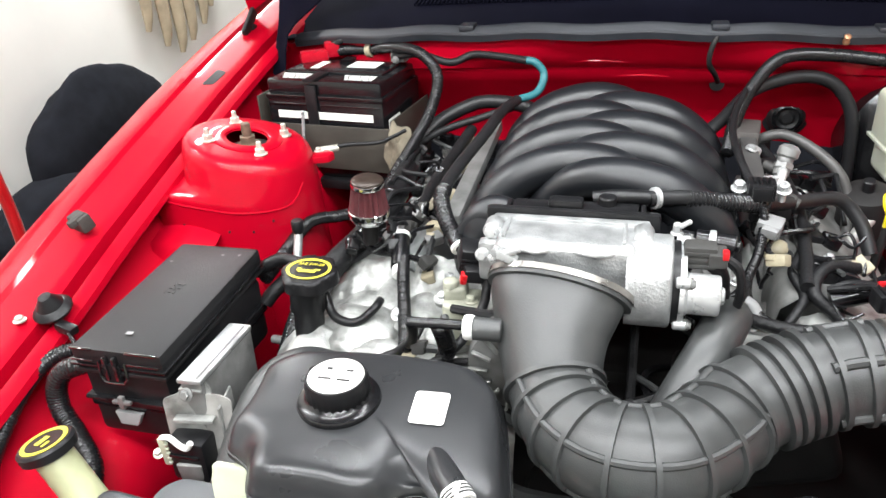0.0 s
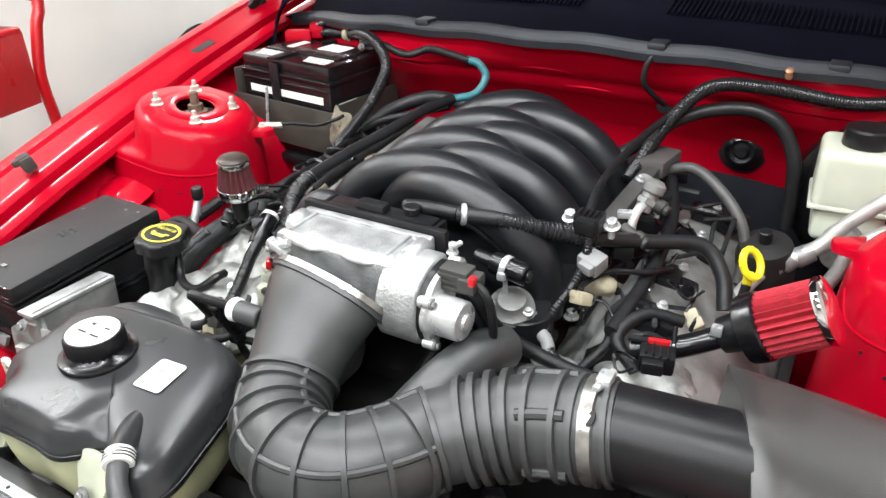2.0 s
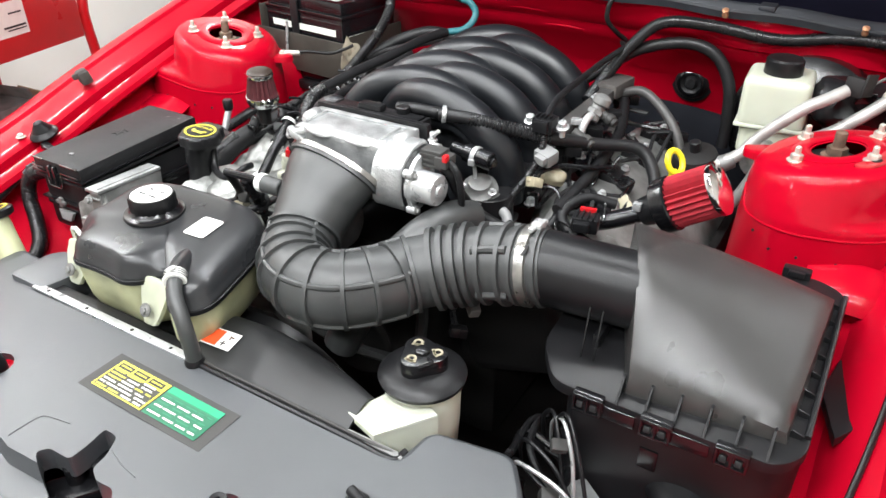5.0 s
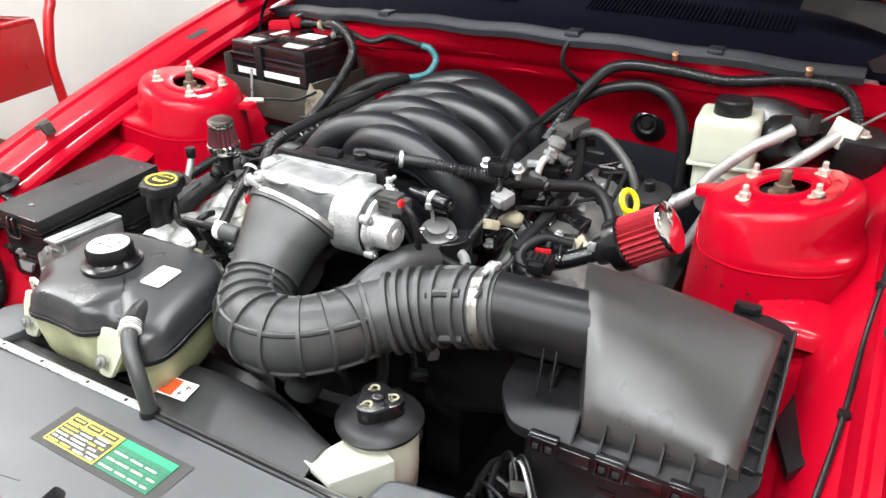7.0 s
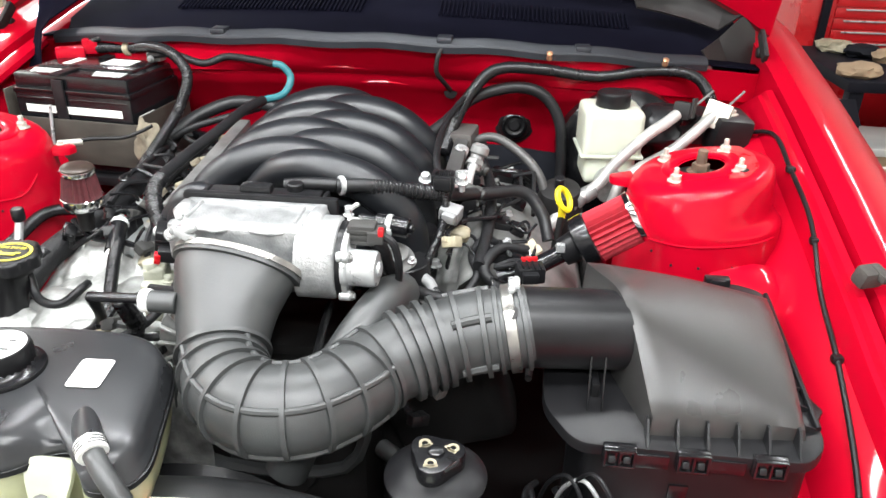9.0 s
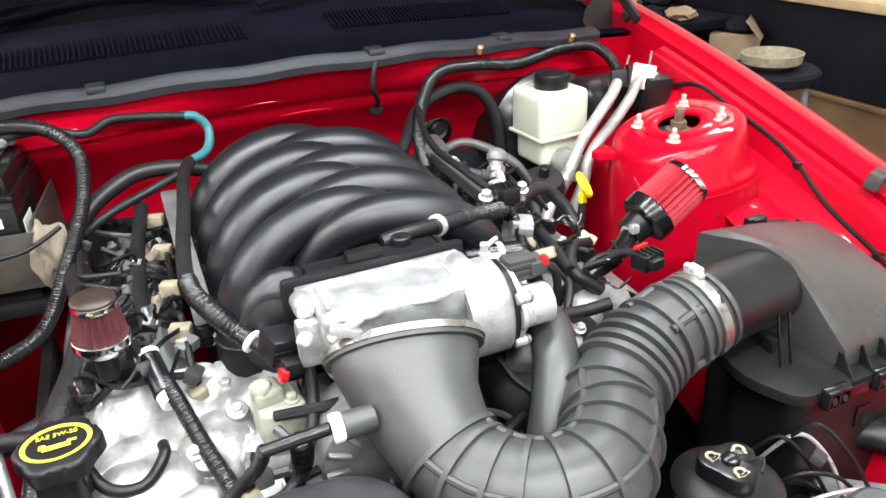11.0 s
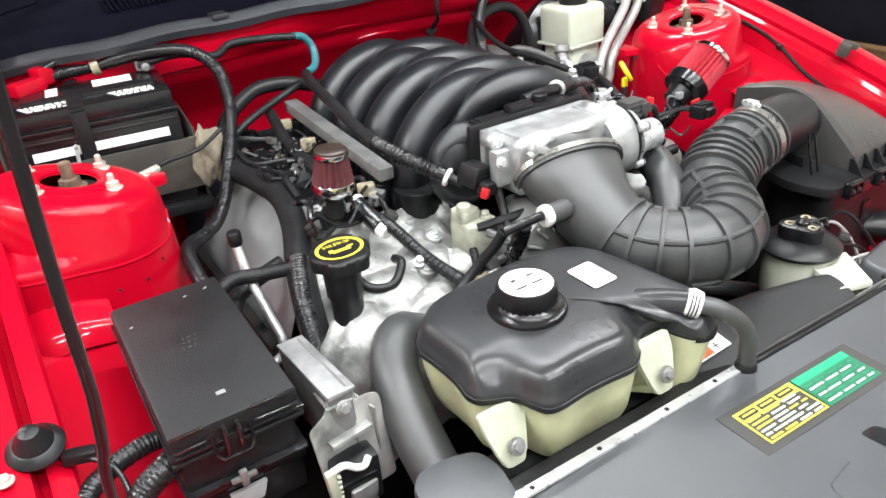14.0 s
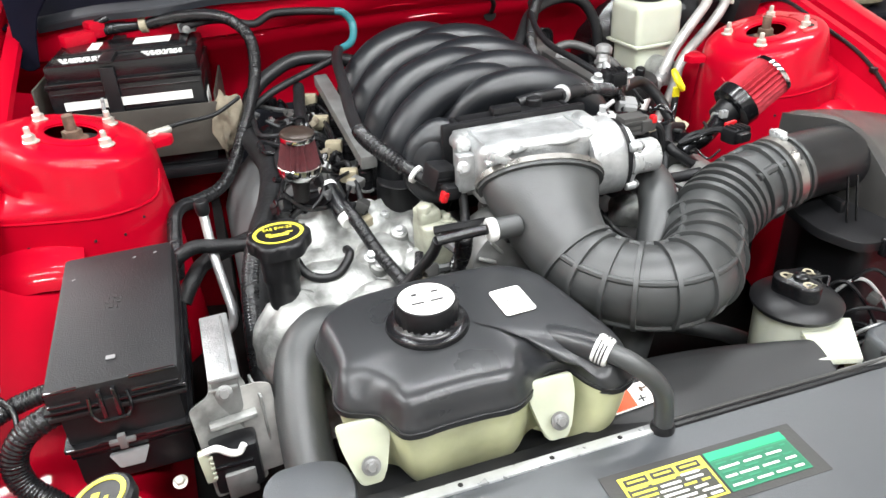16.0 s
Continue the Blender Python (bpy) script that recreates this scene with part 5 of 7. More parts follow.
part("intake_duct", tube([(0.52, 0.37, 0.60, 0.035, 0.024), (0.55, 0.33, 0.615, 0.035, 0.024), (0.585, 0.28, 0.60, 0.034, 0.022), (0.61, 0.22, 0.55, 0.03, 0.02)], seg=20, side=(1, 0.4, 0)), PLAST, ab, "rounded black intake duct below the box")
part("base_tag", box((0.022, 0.004, 0.03), (0.505, 0.326, 0.66), 0.002), GLOSS, ab)
for k in range(8):
    part("lid_rib", box((0.014, 0.0025, 0.010), (0.641, 0.358 + 0.030 * k, 0.740 + 0.0051 * k), 0.0005, (0, 18, 0), 1), PLAST, ab)
part("flange_lip", tube([(0.652, y, 0.734 + 0.17 * (y - 0.32)) for y in (0.36, 0.42, 0.5, 0.56, 0.59)], 0.0035, 8), PLAST, ab)
part("lid_latch", join(box((0.034, 0.014, 0.016), (0.592, 0.612, 0.783), 0.003), box((0.02, 0.006, 0.008), (0.592, 0.604, 0.786), 0.002)), PLAST, ab)
part("side_bracket", prism([(0.655, 0.50), (0.672, 0.595), (0.700, 0.600), (0.705, 0.46), (0.680, 0.42)], 0.690, 0.702, 0.003), PLAST, ab)

# ---------------------------------------------------------------- coolant reservoir
deg = thing("coolant_reservoir", (-0.2, 0.26, 0.66), "two-tone coolant reservoir with black top and milky base", "reservoir")
DOUT = [(-0.340, 0.335), (-0.338, 0.299), (-0.336, 0.266), (-0.339, 0.243), (-0.333, 0.228), (-0.316, 0.219), (-0.302, 0.210), (-0.295, 0.194), (-0.287, 0.181), (-0.272, 0.177), (-0.245, 0.179), (-0.212, 0.179), (-0.180, 0.177), (-0.160, 0.187), (-0.145, 0.202), (-0.126, 0.210), (-0.107, 0.206), (-0.098, 0.186), (-0.087, 0.171), (-0.070, 0.169), (-0.050, 0.181), (-0.041, 0.207), (-0.050, 0.255), (-0.064, 0.315), (-0.078, 0.348), (-0.11, 0.37), (-0.18, 0.376), (-0.25, 0.373), (-0.31, 0.364)]


def smooth_outline(pts, n=5):
    p = [np.array(q, float) for q in pts]
    out, k = [], len(p)
    for i in range(k):
        a, b, c, d = p[i - 1], p[i], p[(i + 1) % k], p[(i + 2) % k]
        for j in range(n):
            t = j / n
            out.append(0.5 * (2 * b + (c - a) * t + (2 * a - 5 * b + 4 * c - d) * t * t + (3 * b - a - 3 * c + d) * t**3))
    return out


DO = smooth_outline(DOUT, 4)


def shell(levels, cx, cy):
    """Outlines shrunk by a share towards a centre at heights: (share, z function)."""
    bm = bmesh.new()
    rings = []
    for k, zf in levels:
        rings.append([bm.verts.new((cx + (x - cx) * k, cy + (y - cy) * k, zf(cx + (x - cx) * k, cy + (y - cy) * k))) for x, y in DO])
    n = len(DO)
    for a, b in zip(rings, rings[1:]):
        for i in range(n):
            bm.faces.new((a[i], a[(i + 1) % n], b[(i + 1) % n], b[i]))
    bm.faces.new(rings[-1])
    return bm


def dz(base, dent=0.0):
    """Height over the plan; the shell is pressed in above the two mounting ears and round the port."""
    return lambda x, y: base + 0.06 * (y - 0.27) - 0.05 * max(0, x + 0.13) - dent * sum(g * math.exp(-((x - a) ** 2 + (y - b) ** 2) / r**2) for a, b, r, g in ((-0.322, 0.216, 0.020, 1.0), (-0.126, 0.208, 0.026, 1.2), (-0.092, 0.170, 0.020, 0.9)))


part("tank_top", shell([(1.0, dz(0.759)), (1.010, dz(0.762)), (1.0, dz(0.766)), (0.988, dz(0.769)), (0.975, dz(0.775, 0.004)), (0.955, dz(0.783, 0.012)), (0.93, dz(0.7885, 0.018)), (0.90, dz(0.791, 0.021)), (0.86, dz(0.793, 0.021)), (0.81, dz(0.794, 0.018)), (0.75, dz(0.7945, 0.013)), (0.5, dz(0.795)), (0.2, dz(0.795))], -0.205, 0.285), TANKB, deg, "satin black upper shell", angle=50)
part("seam", shell([(1.0, dz(0.754)), (1.020, dz(0.755)), (1.020, dz(0.761)), (1.0, dz(0.762))], -0.205, 0.285), PLAST, deg, "moulded seam flange")
part("tank_base", shell([(0.99, dz(0.757)), (0.985, dz(0.746)), (0.965, dz(0.724)), (0.93, dz(0.698)), (0.87, dz(0.680)), (0.5, dz(0.676))], -0.205, 0.285), TANKY, deg, "yellowed milky lower shell", angle=50)
for x, y, z in ((-0.321, 0.190, 0.719), (-0.134, 0.172, 0.727)):
    ear = part("mount_ear", prism(rounded([(-0.011, -0.006), (0.011, -0.006), (0.017, 0.010), (0.024, 0.036), (0.026, 0.058), (-0.026, 0.058), (-0.024, 0.036), (-0.017, 0.010)], 0.006), -0.008, -0.001, 0.003, pose(x, y - 0.002, z - 0.017, 66, 0, 0)), EAR, deg, "milky plastic mounting ear")
    part("ear_bolt", join(bolt((x, y - 0.003, z + 0.001), (0, -1, 0.5), 0.0052, 0.005), lathe([(0.0095, 0), (0.0095, 0.002)], 18, orient((x, y - 0.002, z + 0.001), (0, -1, 0.5)))), STEELD, ear)
part("cap_collar", lathe([(0.040, -0.012), (0.0430, -0.003), (0.0440, 0.001), (0.0425, 0.0045), (0.037, 0.0055), (0.034, 0.008), (0.031, 0.012)], 44, pose(-0.230, 0.284, 0.795)), GLOSS, deg, "glossy black collar below the cap")
dc = part("pressure_cap", lathe([(0.031, 0.007), (0.0330, 0.009), (0.0333, 0.026), (0.031, 0.031)], 56, pose(-0.230, 0.284, 0.795), wave=(20, 0.05, 1, 2)), PLAST, deg, "black ribbed pressure cap")
CPM = pose(-0.230, 0.284, 0.8262, 0, 0, 0)
part("cap_label", lathe([(0.0290, 0.0), (0.0290, 0.0004)], 36, CPM), PAPER, dc, "white round cap label")
part("cap_print", join(flat(0.014, 0.003, -0.010, -0.006, 0.0006, CPM), flat(0.014, 0.003, 0.010, -0.006, 0.0006, CPM), flat(0.008, 0.003, 0.012, 0.010, 0.0006, CPM), flat(0.006, 0.004, -0.010, 0.010, 0.0006, CPM)), INK, dc)
dst = part("tank_sticker", prism(rounded([(-0.018, -0.023), (0.018, -0.023), (0.018, 0.023), (-0.018, 0.023)], 0.005), 0, 0.0006, 0, pose(-0.134, 0.287, 0.7972, 3, 1, 4)), PAPER, deg, "white sticker")
for x, y, w in ((-0.006, 0.006, 0.020), (-0.006, 0.001, 0.012), (0.008, -0.007, 0.008)):
    part("sticker_print", flat(w, 0.002, x, y, 0.0009, pose(-0.134, 0.287, 0.7972, 3, 1, 4)), CATCH, dst)
part("overflow_port", tube([(-0.130, 0.262, 0.770), (-0.106, 0.222, 0.783), (-0.080, 0.186, 0.787)], 0.014, 16), TANKB, deg)
part("overflow_hose", tube([(-0.084, 0.190, 0.788), (-0.060, 0.166, 0.780), (-0.035, 0.152, 0.752), (-0.028, 0.150, 0.715), (-0.028, 0.15, 0.685)], 0.010, 14), RUBBER, deg, "bent black overflow hose")
part("hose_clip", join(lathe([(0.0140, -0.008), (0.0150, -0.006), (0.0150, 0.006), (0.0140, 0.008)], 20, orient((-0.081, 0.187, 0.787), (0.6, -0.7, -0.2))), box((0.006, 0.012, 0.014), (-0.081, 0.184, 0.798), 0.002)), WHITE, deg, "white spring clip")
for k in (-1, 0, 1):
    part("clip_print", lathe([(0.0153, -0.0008), (0.0153, 0.0008)], 20, orient((-0.081 + 0.0022 * k, 0.187 - 0.0026 * k, 0.787 - 0.0007 * k), (0.6, -0.7, -0.2))), INK, deg)
part("hose_foot", lathe([(0.0105, 0), (0.0125, 0.002), (0.0125, 0.014), (0.0105, 0.018)], 18, pose(-0.028, 0.150, 0.688)), PLAST, deg)

# ---------------------------------------------------------------- power steering reservoir
ps = thing("steering_fluid_reservoir", (0.24, 0.255, 0.60), "milky steering fluid reservoir with a black cap", "reservoir")
part("tank", lathe([(0.030, 0.60), (0.044, 0.615), (0.046, 0.65), (0.047, 0.705), (0.044, 0.712)], 36, pose(0.238, 0.256, 0)), TANK, ps, angle=50)
part("rim", lathe([(0.048, 0.708), (0.0535, 0.711), (0.0545, 0.716), (0.048, 0.722), (0.032, 0.727), (0.026, 0.728)], 40, pose(0.238, 0.256, 0)), PLAST, ps, "black flat rim")
LOBES = [((0.0272 + 0.0042 * math.cos(3 * a)) * math.cos(a + 0.35), (0.0272 + 0.0042 * math.cos(3 * a)) * math.sin(a + 0.35)) for a in np.linspace(0, 2 * math.pi, 42, endpoint=False)]
pc = part("cap", join(prism(LOBES, 0.724, 0.7465, 0.0022, pose(0.238, 0.256, 0)), lathe([(0.0095, 0.746), (0.0088, 0.750), (0.006, 0.752), (0.002, 0.7525)], 20, pose(0.238, 0.256, 0))), GLOSS, ps, "black three-lobed cap with pale print")
PCM = pose(0.238, 0.256, 0.7467)
for x, y, r in ((-0.013, 0.012, 20), (0.017, 0.008, -40), (-0.004, -0.017, 5)):
    part("cap_mark", join(flat(0.015, 0.003, 0, -0.004, 0.0006, PCM @ pose(x, y, 0, 0, 0, r)), lathe([(0.0065, 0.0), (0.0065, 0.0008), (0.0035, 0.0008), (0.0035, 0.0)], 16, PCM @ pose(x, y, 0, 0, 0, r), ends=False)), CREAM, pc)
part("tether", tube([(0.25, 0.25, 0.746), (0.262, 0.24, 0.752), (0.25, 0.228, 0.748)], 0.0015, 6), PLAST, pc)
part("bracket", join(prism([(0.192, 0.165), (0.240, 0.150), (0.285, 0.215), (0.225, 0.245)], 0.694, 0.702, 0.002), prism([(0.236, 0.152), (0.241, 0.151), (0.285, 0.214), (0.279, 0.217)], 0.660, 0.700, 0.001)), TANK, ps, "pale plastic bracket")
part("outlet_hose", tube([(0.238, 0.28, 0.62), (0.22, 0.36, 0.60), (0.15, 0.42, 0.60)], 0.012, 10), RUBBER, ps)

ps.location += Vector((0.0, 0.013, -0.002))

# ---------------------------------------------------------------- fuse box and module beside it
fb = thing("fuse_box", (-0.55, 0.47, 0.60), "black fuse box with a clipped lid", "fuse box")
part("base", box((0.118, 0.245, 0.10), (-0.55, 0.470, 0.69), 0.008), PLAST, fb)
part("lid", join(box((0.128, 0.258, 0.030), (-0.549, 0.470, 0.766), 0.006, (2.5, 0, 0)), box((0.132, 0.262, 0.006), (-0.549, 0.470, 0.748), 0.002, (2.5, 0, 0))), FUSEP, fb, "flat black lid")
part("lid_lip", box((0.134, 0.264, 0.004), (-0.549, 0.470, 0.757), 0.0015, (2.5, 0, 0)), GLOSS, fb)
part("base_flange", join(box((0.128, 0.258, 0.006), (-0.549, 0.470, 0.698), 0.0015), box((0.122, 0.250, 0.010), (-0.549, 0.470, 0.688), 0.002)), GLOSS, fb)
part("catch_loop", tube([(-0.574, 0.340, 0.760), (-0.575, 0.338, 0.742), (-0.571, 0.337, 0.733), (-0.566, 0.3365, 0.731), (-0.546, 0.3365, 0.731), (-0.541, 0.337, 0.733), (-0.537, 0.338, 0.742), (-0.538, 0.340, 0.760)], 0.0020, 8), GLINT, fb, "black looped catch")
for x in (-0.5625, -0.549):
    part("catch_prong", box((0.0045, 0.009, 0.034), (x, 0.338, 0.752), 0.0015), GLINT, fb)
part("catch_backing", box((0.020, 0.006, 0.030), (-0.556, 0.340, 0.742), 0.002), PLAST, fb)
part("base_clip", join(box((0.026, 0.005, 0.005), (-0.556, 0.337, 0.700), 0.001), box((0.008, 0.006, 0.018), (-0.556, 0.337, 0.700), 0.0015)), STEELD, fb, "small grey clip")
part("catch_tab", prism(rounded([(-0.020, 0.009), (0.020, 0.009), (0.012, -0.008), (-0.012, -0.008)], 0.002), 0, 0.006, 0.001, pose(-0.554, 0.343, 0.672, 78, 0, 0)), CATCH, fb, "grey catch tab")
part("lid_mark", box((0.009, 0.006, 0.001), (-0.550, 0.376, 0.7785), 0), CATCH, fb)
for k in range(9):
    x, y = -0.560 + 0.0065 * (k % 3) + 0.002 * (k // 3), 0.470 + 0.0095 * (k // 3)
    part("lid_mark", box((0.0045, 0.0012, 0.001) if k % 2 else (0.0012, 0.006, 0.001), (x, y, 0.7815 + 0.0437 * (y - 0.47)), 0, (2.5, 0, 0)), GREYP, fb)
for z, y in ((0.7755, 0.3395), (0.7605, 0.3375), (0.7000, 0.3395)):
    for x0, x1 in ((-0.611, -0.580), (-0.533, -0.488)):
        part("edge_bead", box((x1 - x0, 0.003, 0.0028), ((x0 + x1) / 2, y, z), 0.001), GLINT, fb)
for x, y in ((-0.598, 0.545), (-0.53, 0.572), (-0.505, 0.575)):
    part("scuff", box((0.004, 0.0022, 0.0006), (x, y, 0.7812 + 0.0437 * (y - 0.47)), 0, (2.5, 0, 30)), CATCH, fb, "pale scuff")

fb.location += Vector((0.005, -0.008, 0.006))

mod = thing("control_module", (-0.45, 0.41, 0.64), "silver module box on a bent steel bracket", "module")
part("body", box((0.028, 0.128, 0.08), (-0.4425, 0.388, 0.712), 0.003, (-3, 0, 2)), STEELD, mod)
part("top_plate", box((0.032, 0.132, 0.006), (-0.442, 0.387, 0.755), 0.002, (-3, 0, 2)), ALU, mod, "pale aluminium top plate")
part("plate_groove", box((0.003, 0.120, 0.003), (-0.434, 0.387, 0.7575), 0.001, (-3, 0, 2)), STEELD, mod)
bk = part("bracket", join(prism(rounded([(-0.032, -0.075), (0.026, -0.075), (0.026, 0.050), (0.020, 0.066), (-0.006, 0.066), (-0.014, 0.048), (-0.036, 0.040)], 0.006), -0.0015, 0.0015, 0.0008, pose(-0.445, 0.322, 0.69, 82, 0, 12)), box((0.003, 0.045, 0.10), (-0.412, 0.342, 0.675), 0.001, (0, 0, 12)), box((0.03, 0.035, 0.003), (-0.443, 0.340, 0.744), 0.001), box((0.050, 0.012, 0.006), (-0.440, 0.316, 0.708), 0.002, (0, 0, 8))), ALUD, mod, "bent bright steel bracket")
part("bracket_bolt", bolt((-0.442, 0.316, 0.745), (0, -1, 0.4), 0.006, 0.006), STEELD, bk)
part("module_plug", box((0.050, 0.03, 0.060), (-0.446, 0.307, 0.660), 0.005), PLAST, mod)
part("plug_face", box((0.032, 0.006, 0.040), (-0.444, 0.293, 0.640), 0.003, (8, 0, 6)), STEELD, mod, "grey plug face")
part("plug_rib", box((0.040, 0.004, 0.004), (-0.448, 0.291, 0.670), 0.001), GLOSS, mod)
part("plug_lever", tube([(-0.474, 0.293, 0.694), (-0.461, 0.291, 0.697), (-0.449, 0.290, 0.688), (-0.440, 0.290, 0.686), (-0.434, 0.291, 0.694)], 0.0038, 8), WHITE, mod, "white plug lever")
part("lever_side", box((0.010, 0.010, 0.040), (-0.475, 0.296, 0.672), 0.002, (0, -4, 0)), EAR, mod, "pale lever rail")
for k in range(5):
    part("lever_tooth", box((0.004, 0.006, 0.003), (-0.469, 0.292, 0.658 + 0.007 * k), 0.0005), EAR, mod)
part("back_plate", prism(rounded([(-0.018, -0.075), (0.018, -0.075), (0.018, 0.030), (0.004, 0.036), (-0.018, 0.036)], 0.006), -0.0012, 0.0012, 0.0005, pose(-0.413, 0.326, 0.702, 82, 0, 6)), PIPE, mod, "second bracket plate")
part("tray_bolt", bolt((-0.508, 0.318, 0.640), (0, -0.4, 1), 0.0055, 0.006), ZINC, mod)

# ---------------------------------------------------------------- battery
bat = thing("battery", (-0.53, 1.03, 0.74), "black car battery with white labels and a hold-down strap", "battery")
BM = pose(-0.513, 1.052, 0, 0, 0, -6)


def inb(bm):
    bmesh.ops.transform(bm, matrix=BM, verts=bm.verts)
    return bm


part("case", inb(box((0.240, 0.172, 0.155), (0, 0, 0.828), 0.004)), GLOSS, bat)
part("lid", inb(box((0.236, 0.168, 0.030), (0, 0, 0.922), 0.006)), GLOSS, bat, "glossy black battery lid")
part("lid_rim", inb(box((0.244, 0.176, 0.010), (0, 0, 0.905), 0.003)), GLOSS, bat)
for y, z in ((-0.0885, 0.9085), (-0.0868, 0.8925)):
    for x0, x1 in ((-0.115, -0.036), (-0.008, 0.115)):
        part("case_ridge", inb(box((x1 - x0, 0.003, 0.003), ((x0 + x1) / 2, y, z), 0.001)), GLINT, bat)
part("lid_panel", inb(box((0.20, 0.09, 0.008), (0, 0.01, 0.938), 0.003)), GLOSS, bat)
part("top_label", inb(box((0.018, 0.05, 0.0006), (-0.052, 0.010, 0.9424), 0)), PAPER, bat, "white sticker on the lid")
part("top_label", inb(box((0.060, 0.044, 0.0006), (0.040, 0.022, 0.9424), 0)), PAPER, bat, "white sticker on the lid")
rp = random.Random(8)
for x in (-0.068, 0.062):
    bars = []
    for k in range(4):
        x0 = x - 0.034 + 0.004 * k
        while x0 < x + 0.03:
            w = rp.uniform(0.004, 0.013)
            bars.append(box((w, 0.0055, 0.0006), (x0 + w / 2, -0.042 - 0.0085 * k, 0.9377), 0, (0, 0, rp.uniform(-14, 14))))
            x0 += w + 0.0025
    part("printed_text", inb(join(*bars)), WHITE, bat, "white print")
part("side_label", inb(join(box((0.20, 0.0008, 0.014), (0.0, -0.0866, 0.872), 0), box((0.0008, 0.05, 0.05), (0.1206, -0.04, 0.84), 0))), PAPER, bat, "white side label")
part("strap", inb(join(box((0.022, 0.004, 0.13), (-0.022, -0.0905, 0.865), 0.001), box((0.022, 0.19, 0.004), (-0.022, 0, 0.9395), 0.001))), PLAST, bat, "black hold-down strap")
part("hold_down_rod", inb(cyl(0.003, (-0.045, -0.105, 0.80), (-0.038, -0.10, 0.885), 10)), MACH, bat, "thin steel hold-down rod")
part("heat_shield", inb(join(box((0.29, 0.004, 0.085), (0.0, -0.096, 0.815), 0.002), box((0.004, 0.18, 0.12), (0.135, 0, 0.81), 0.002), box((0.004, 0.18, 0.13), (-0.14, 0, 0.84), 0.002))), SHIELDP, bat, "brown grey shield round the battery")
part("red_terminal_cover", inb(join(box((0.055, 0.03, 0.022), (-0.085, 0.045, 0.950), 0.006, (0, 0, 35)), box((0.03, 0.03, 0.03), (-0.06, 0.075, 0.958), 0.007, (0, 0, 35)))), RED, bat, "red positive terminal cover")
part("terminal_clamp", inb(join(box((0.03, 0.024, 0.018), (0.098, 0.055, 0.952), 0.004), bolt((0.098, 0.035, 0.95), (0, -1, 0), 0.005, 0.006))), STEELD, bat, "negative terminal clamp")
tray = solo("battery_tray", inb(box((0.28, 0.20, 0.02), (0, 0, 0.74), 0.006)), PLAST, "black plastic tray under the battery", "tray")

# ---------------------------------------------------------------- brake reservoir, booster, pipes
res = thing("brake_fluid_reservoir", (0.477, 1.0, 0.80), "milky white brake fluid reservoir with a black cap", "reservoir")
part("tank", join(box((0.106, 0.10, 0.085), (0.477, 1.0, 0.885), 0.014, (0, 0, 4), 4), box((0.092, 0.088, 0.075), (0.477, 1.0, 0.828), 0.014, (0, 0, 4), 4), box((0.112, 0.106, 0.006), (0.477, 1.0, 0.846), 0.002, (0, 0, 4))), TANK, res, angle=50)
part("cap", lathe([(0.029, 0.922), (0.031, 0.927), (0.030, 0.950), (0.027, 0.953)], 28, pose(0.478, 0.998, 0), wave=(14, 0.02, 1, 2)), PLAST, res, "black ribbed screw cap")
res.location += Vector((-0.002, 0.014, -0.010))
boo = thing("brake_booster", (0.50, 1.06, 0.62), "round glossy black brake booster against the firewall", "booster")
part("drum", lathe([(0.05, 0.07), (0.10, 0.05), (0.125, 0.03), (0.128, 0.0), (0.128, -0.06)], 44, orient((0.515, 1.12, 0.80), (0, -1, 0.06))), GLOSS, boo)
part("cylinder", cyl(0.026, (0.477, 1.06, 0.79), (0.477, 0.92, 0.79)), ALUD, boo)
part("cover_block", join(box((0.10, 0.07, 0.05), (0.60, 1.03, 0.885), 0.012, (12, 0, -8)), box((0.07, 0.08, 0.07), (0.675, 1.0, 0.885), 0.014, (8, 6, 12)), lump((0.56, 1.02, 0.88), (0.04, 0.05, 0.04), 33, 3, 0.3)), PLAST, boo, "uneven black covers behind the pipes", angle=50)
part("cover_clip", join(box((0.03, 0.006, 0.02), (0.605, 0.985, 0.905), 0.002, (20, 0, 30)), tube([(0.62, 0.99, 0.905), (0.65, 1.0, 0.915), (0.67, 0.98, 0.90)], 0.003, 8)), GLOSS, boo)
part("cover_bolt", bolt((0.676, 0.985, 0.918), r=0.009, h=0.008), ZINC, boo)

ac = thing("air_conditioning_pipes", (0.5, 0.85, 0.70), "pair of dull aluminium pipes with a bolted block", "pipe")
part("pipe", tube([(0.642, 0.966, 0.935), (0.622, 0.954, 0.918), (0.602, 0.944, 0.900), (0.567, 0.934, 0.871), (0.516, 0.906, 0.850), (0.487, 0.892, 0.826), (0.475, 0.886, 0.790), (0.458, 0.886, 0.748), (0.438, 0.884, 0.715)], 0.0100, 14), PIPE, ac)
part("pipe", tube([(0.574, 0.940, 0.940), (0.552, 0.922, 0.928), (0.528, 0.908, 0.915), (0.497, 0.900, 0.886), (0.469, 0.894, 0.855), (0.450, 0.886, 0.828), (0.425, 0.868, 0.812), (0.385, 0.845, 0.785), (0.362, 0.83, 0.75)], 0.0098, 14), PIPE, ac)
part("block_fitting", box((0.044, 0.012, 0.046), (0.646, 0.962, 0.936), 0.004, (-14, 12, -25)), ZINC, ac, "pale block fitting")
part("block_fitting", join(box((0.03, 0.018, 0.03), (0.584, 0.950, 0.945), 0.005, (-10, 0, -25)), box((0.004, 0.03, 0.034), (0.602, 0.948, 0.950), 0.001, (-10, 0, -25))), DARK, ac, "dull block fitting")
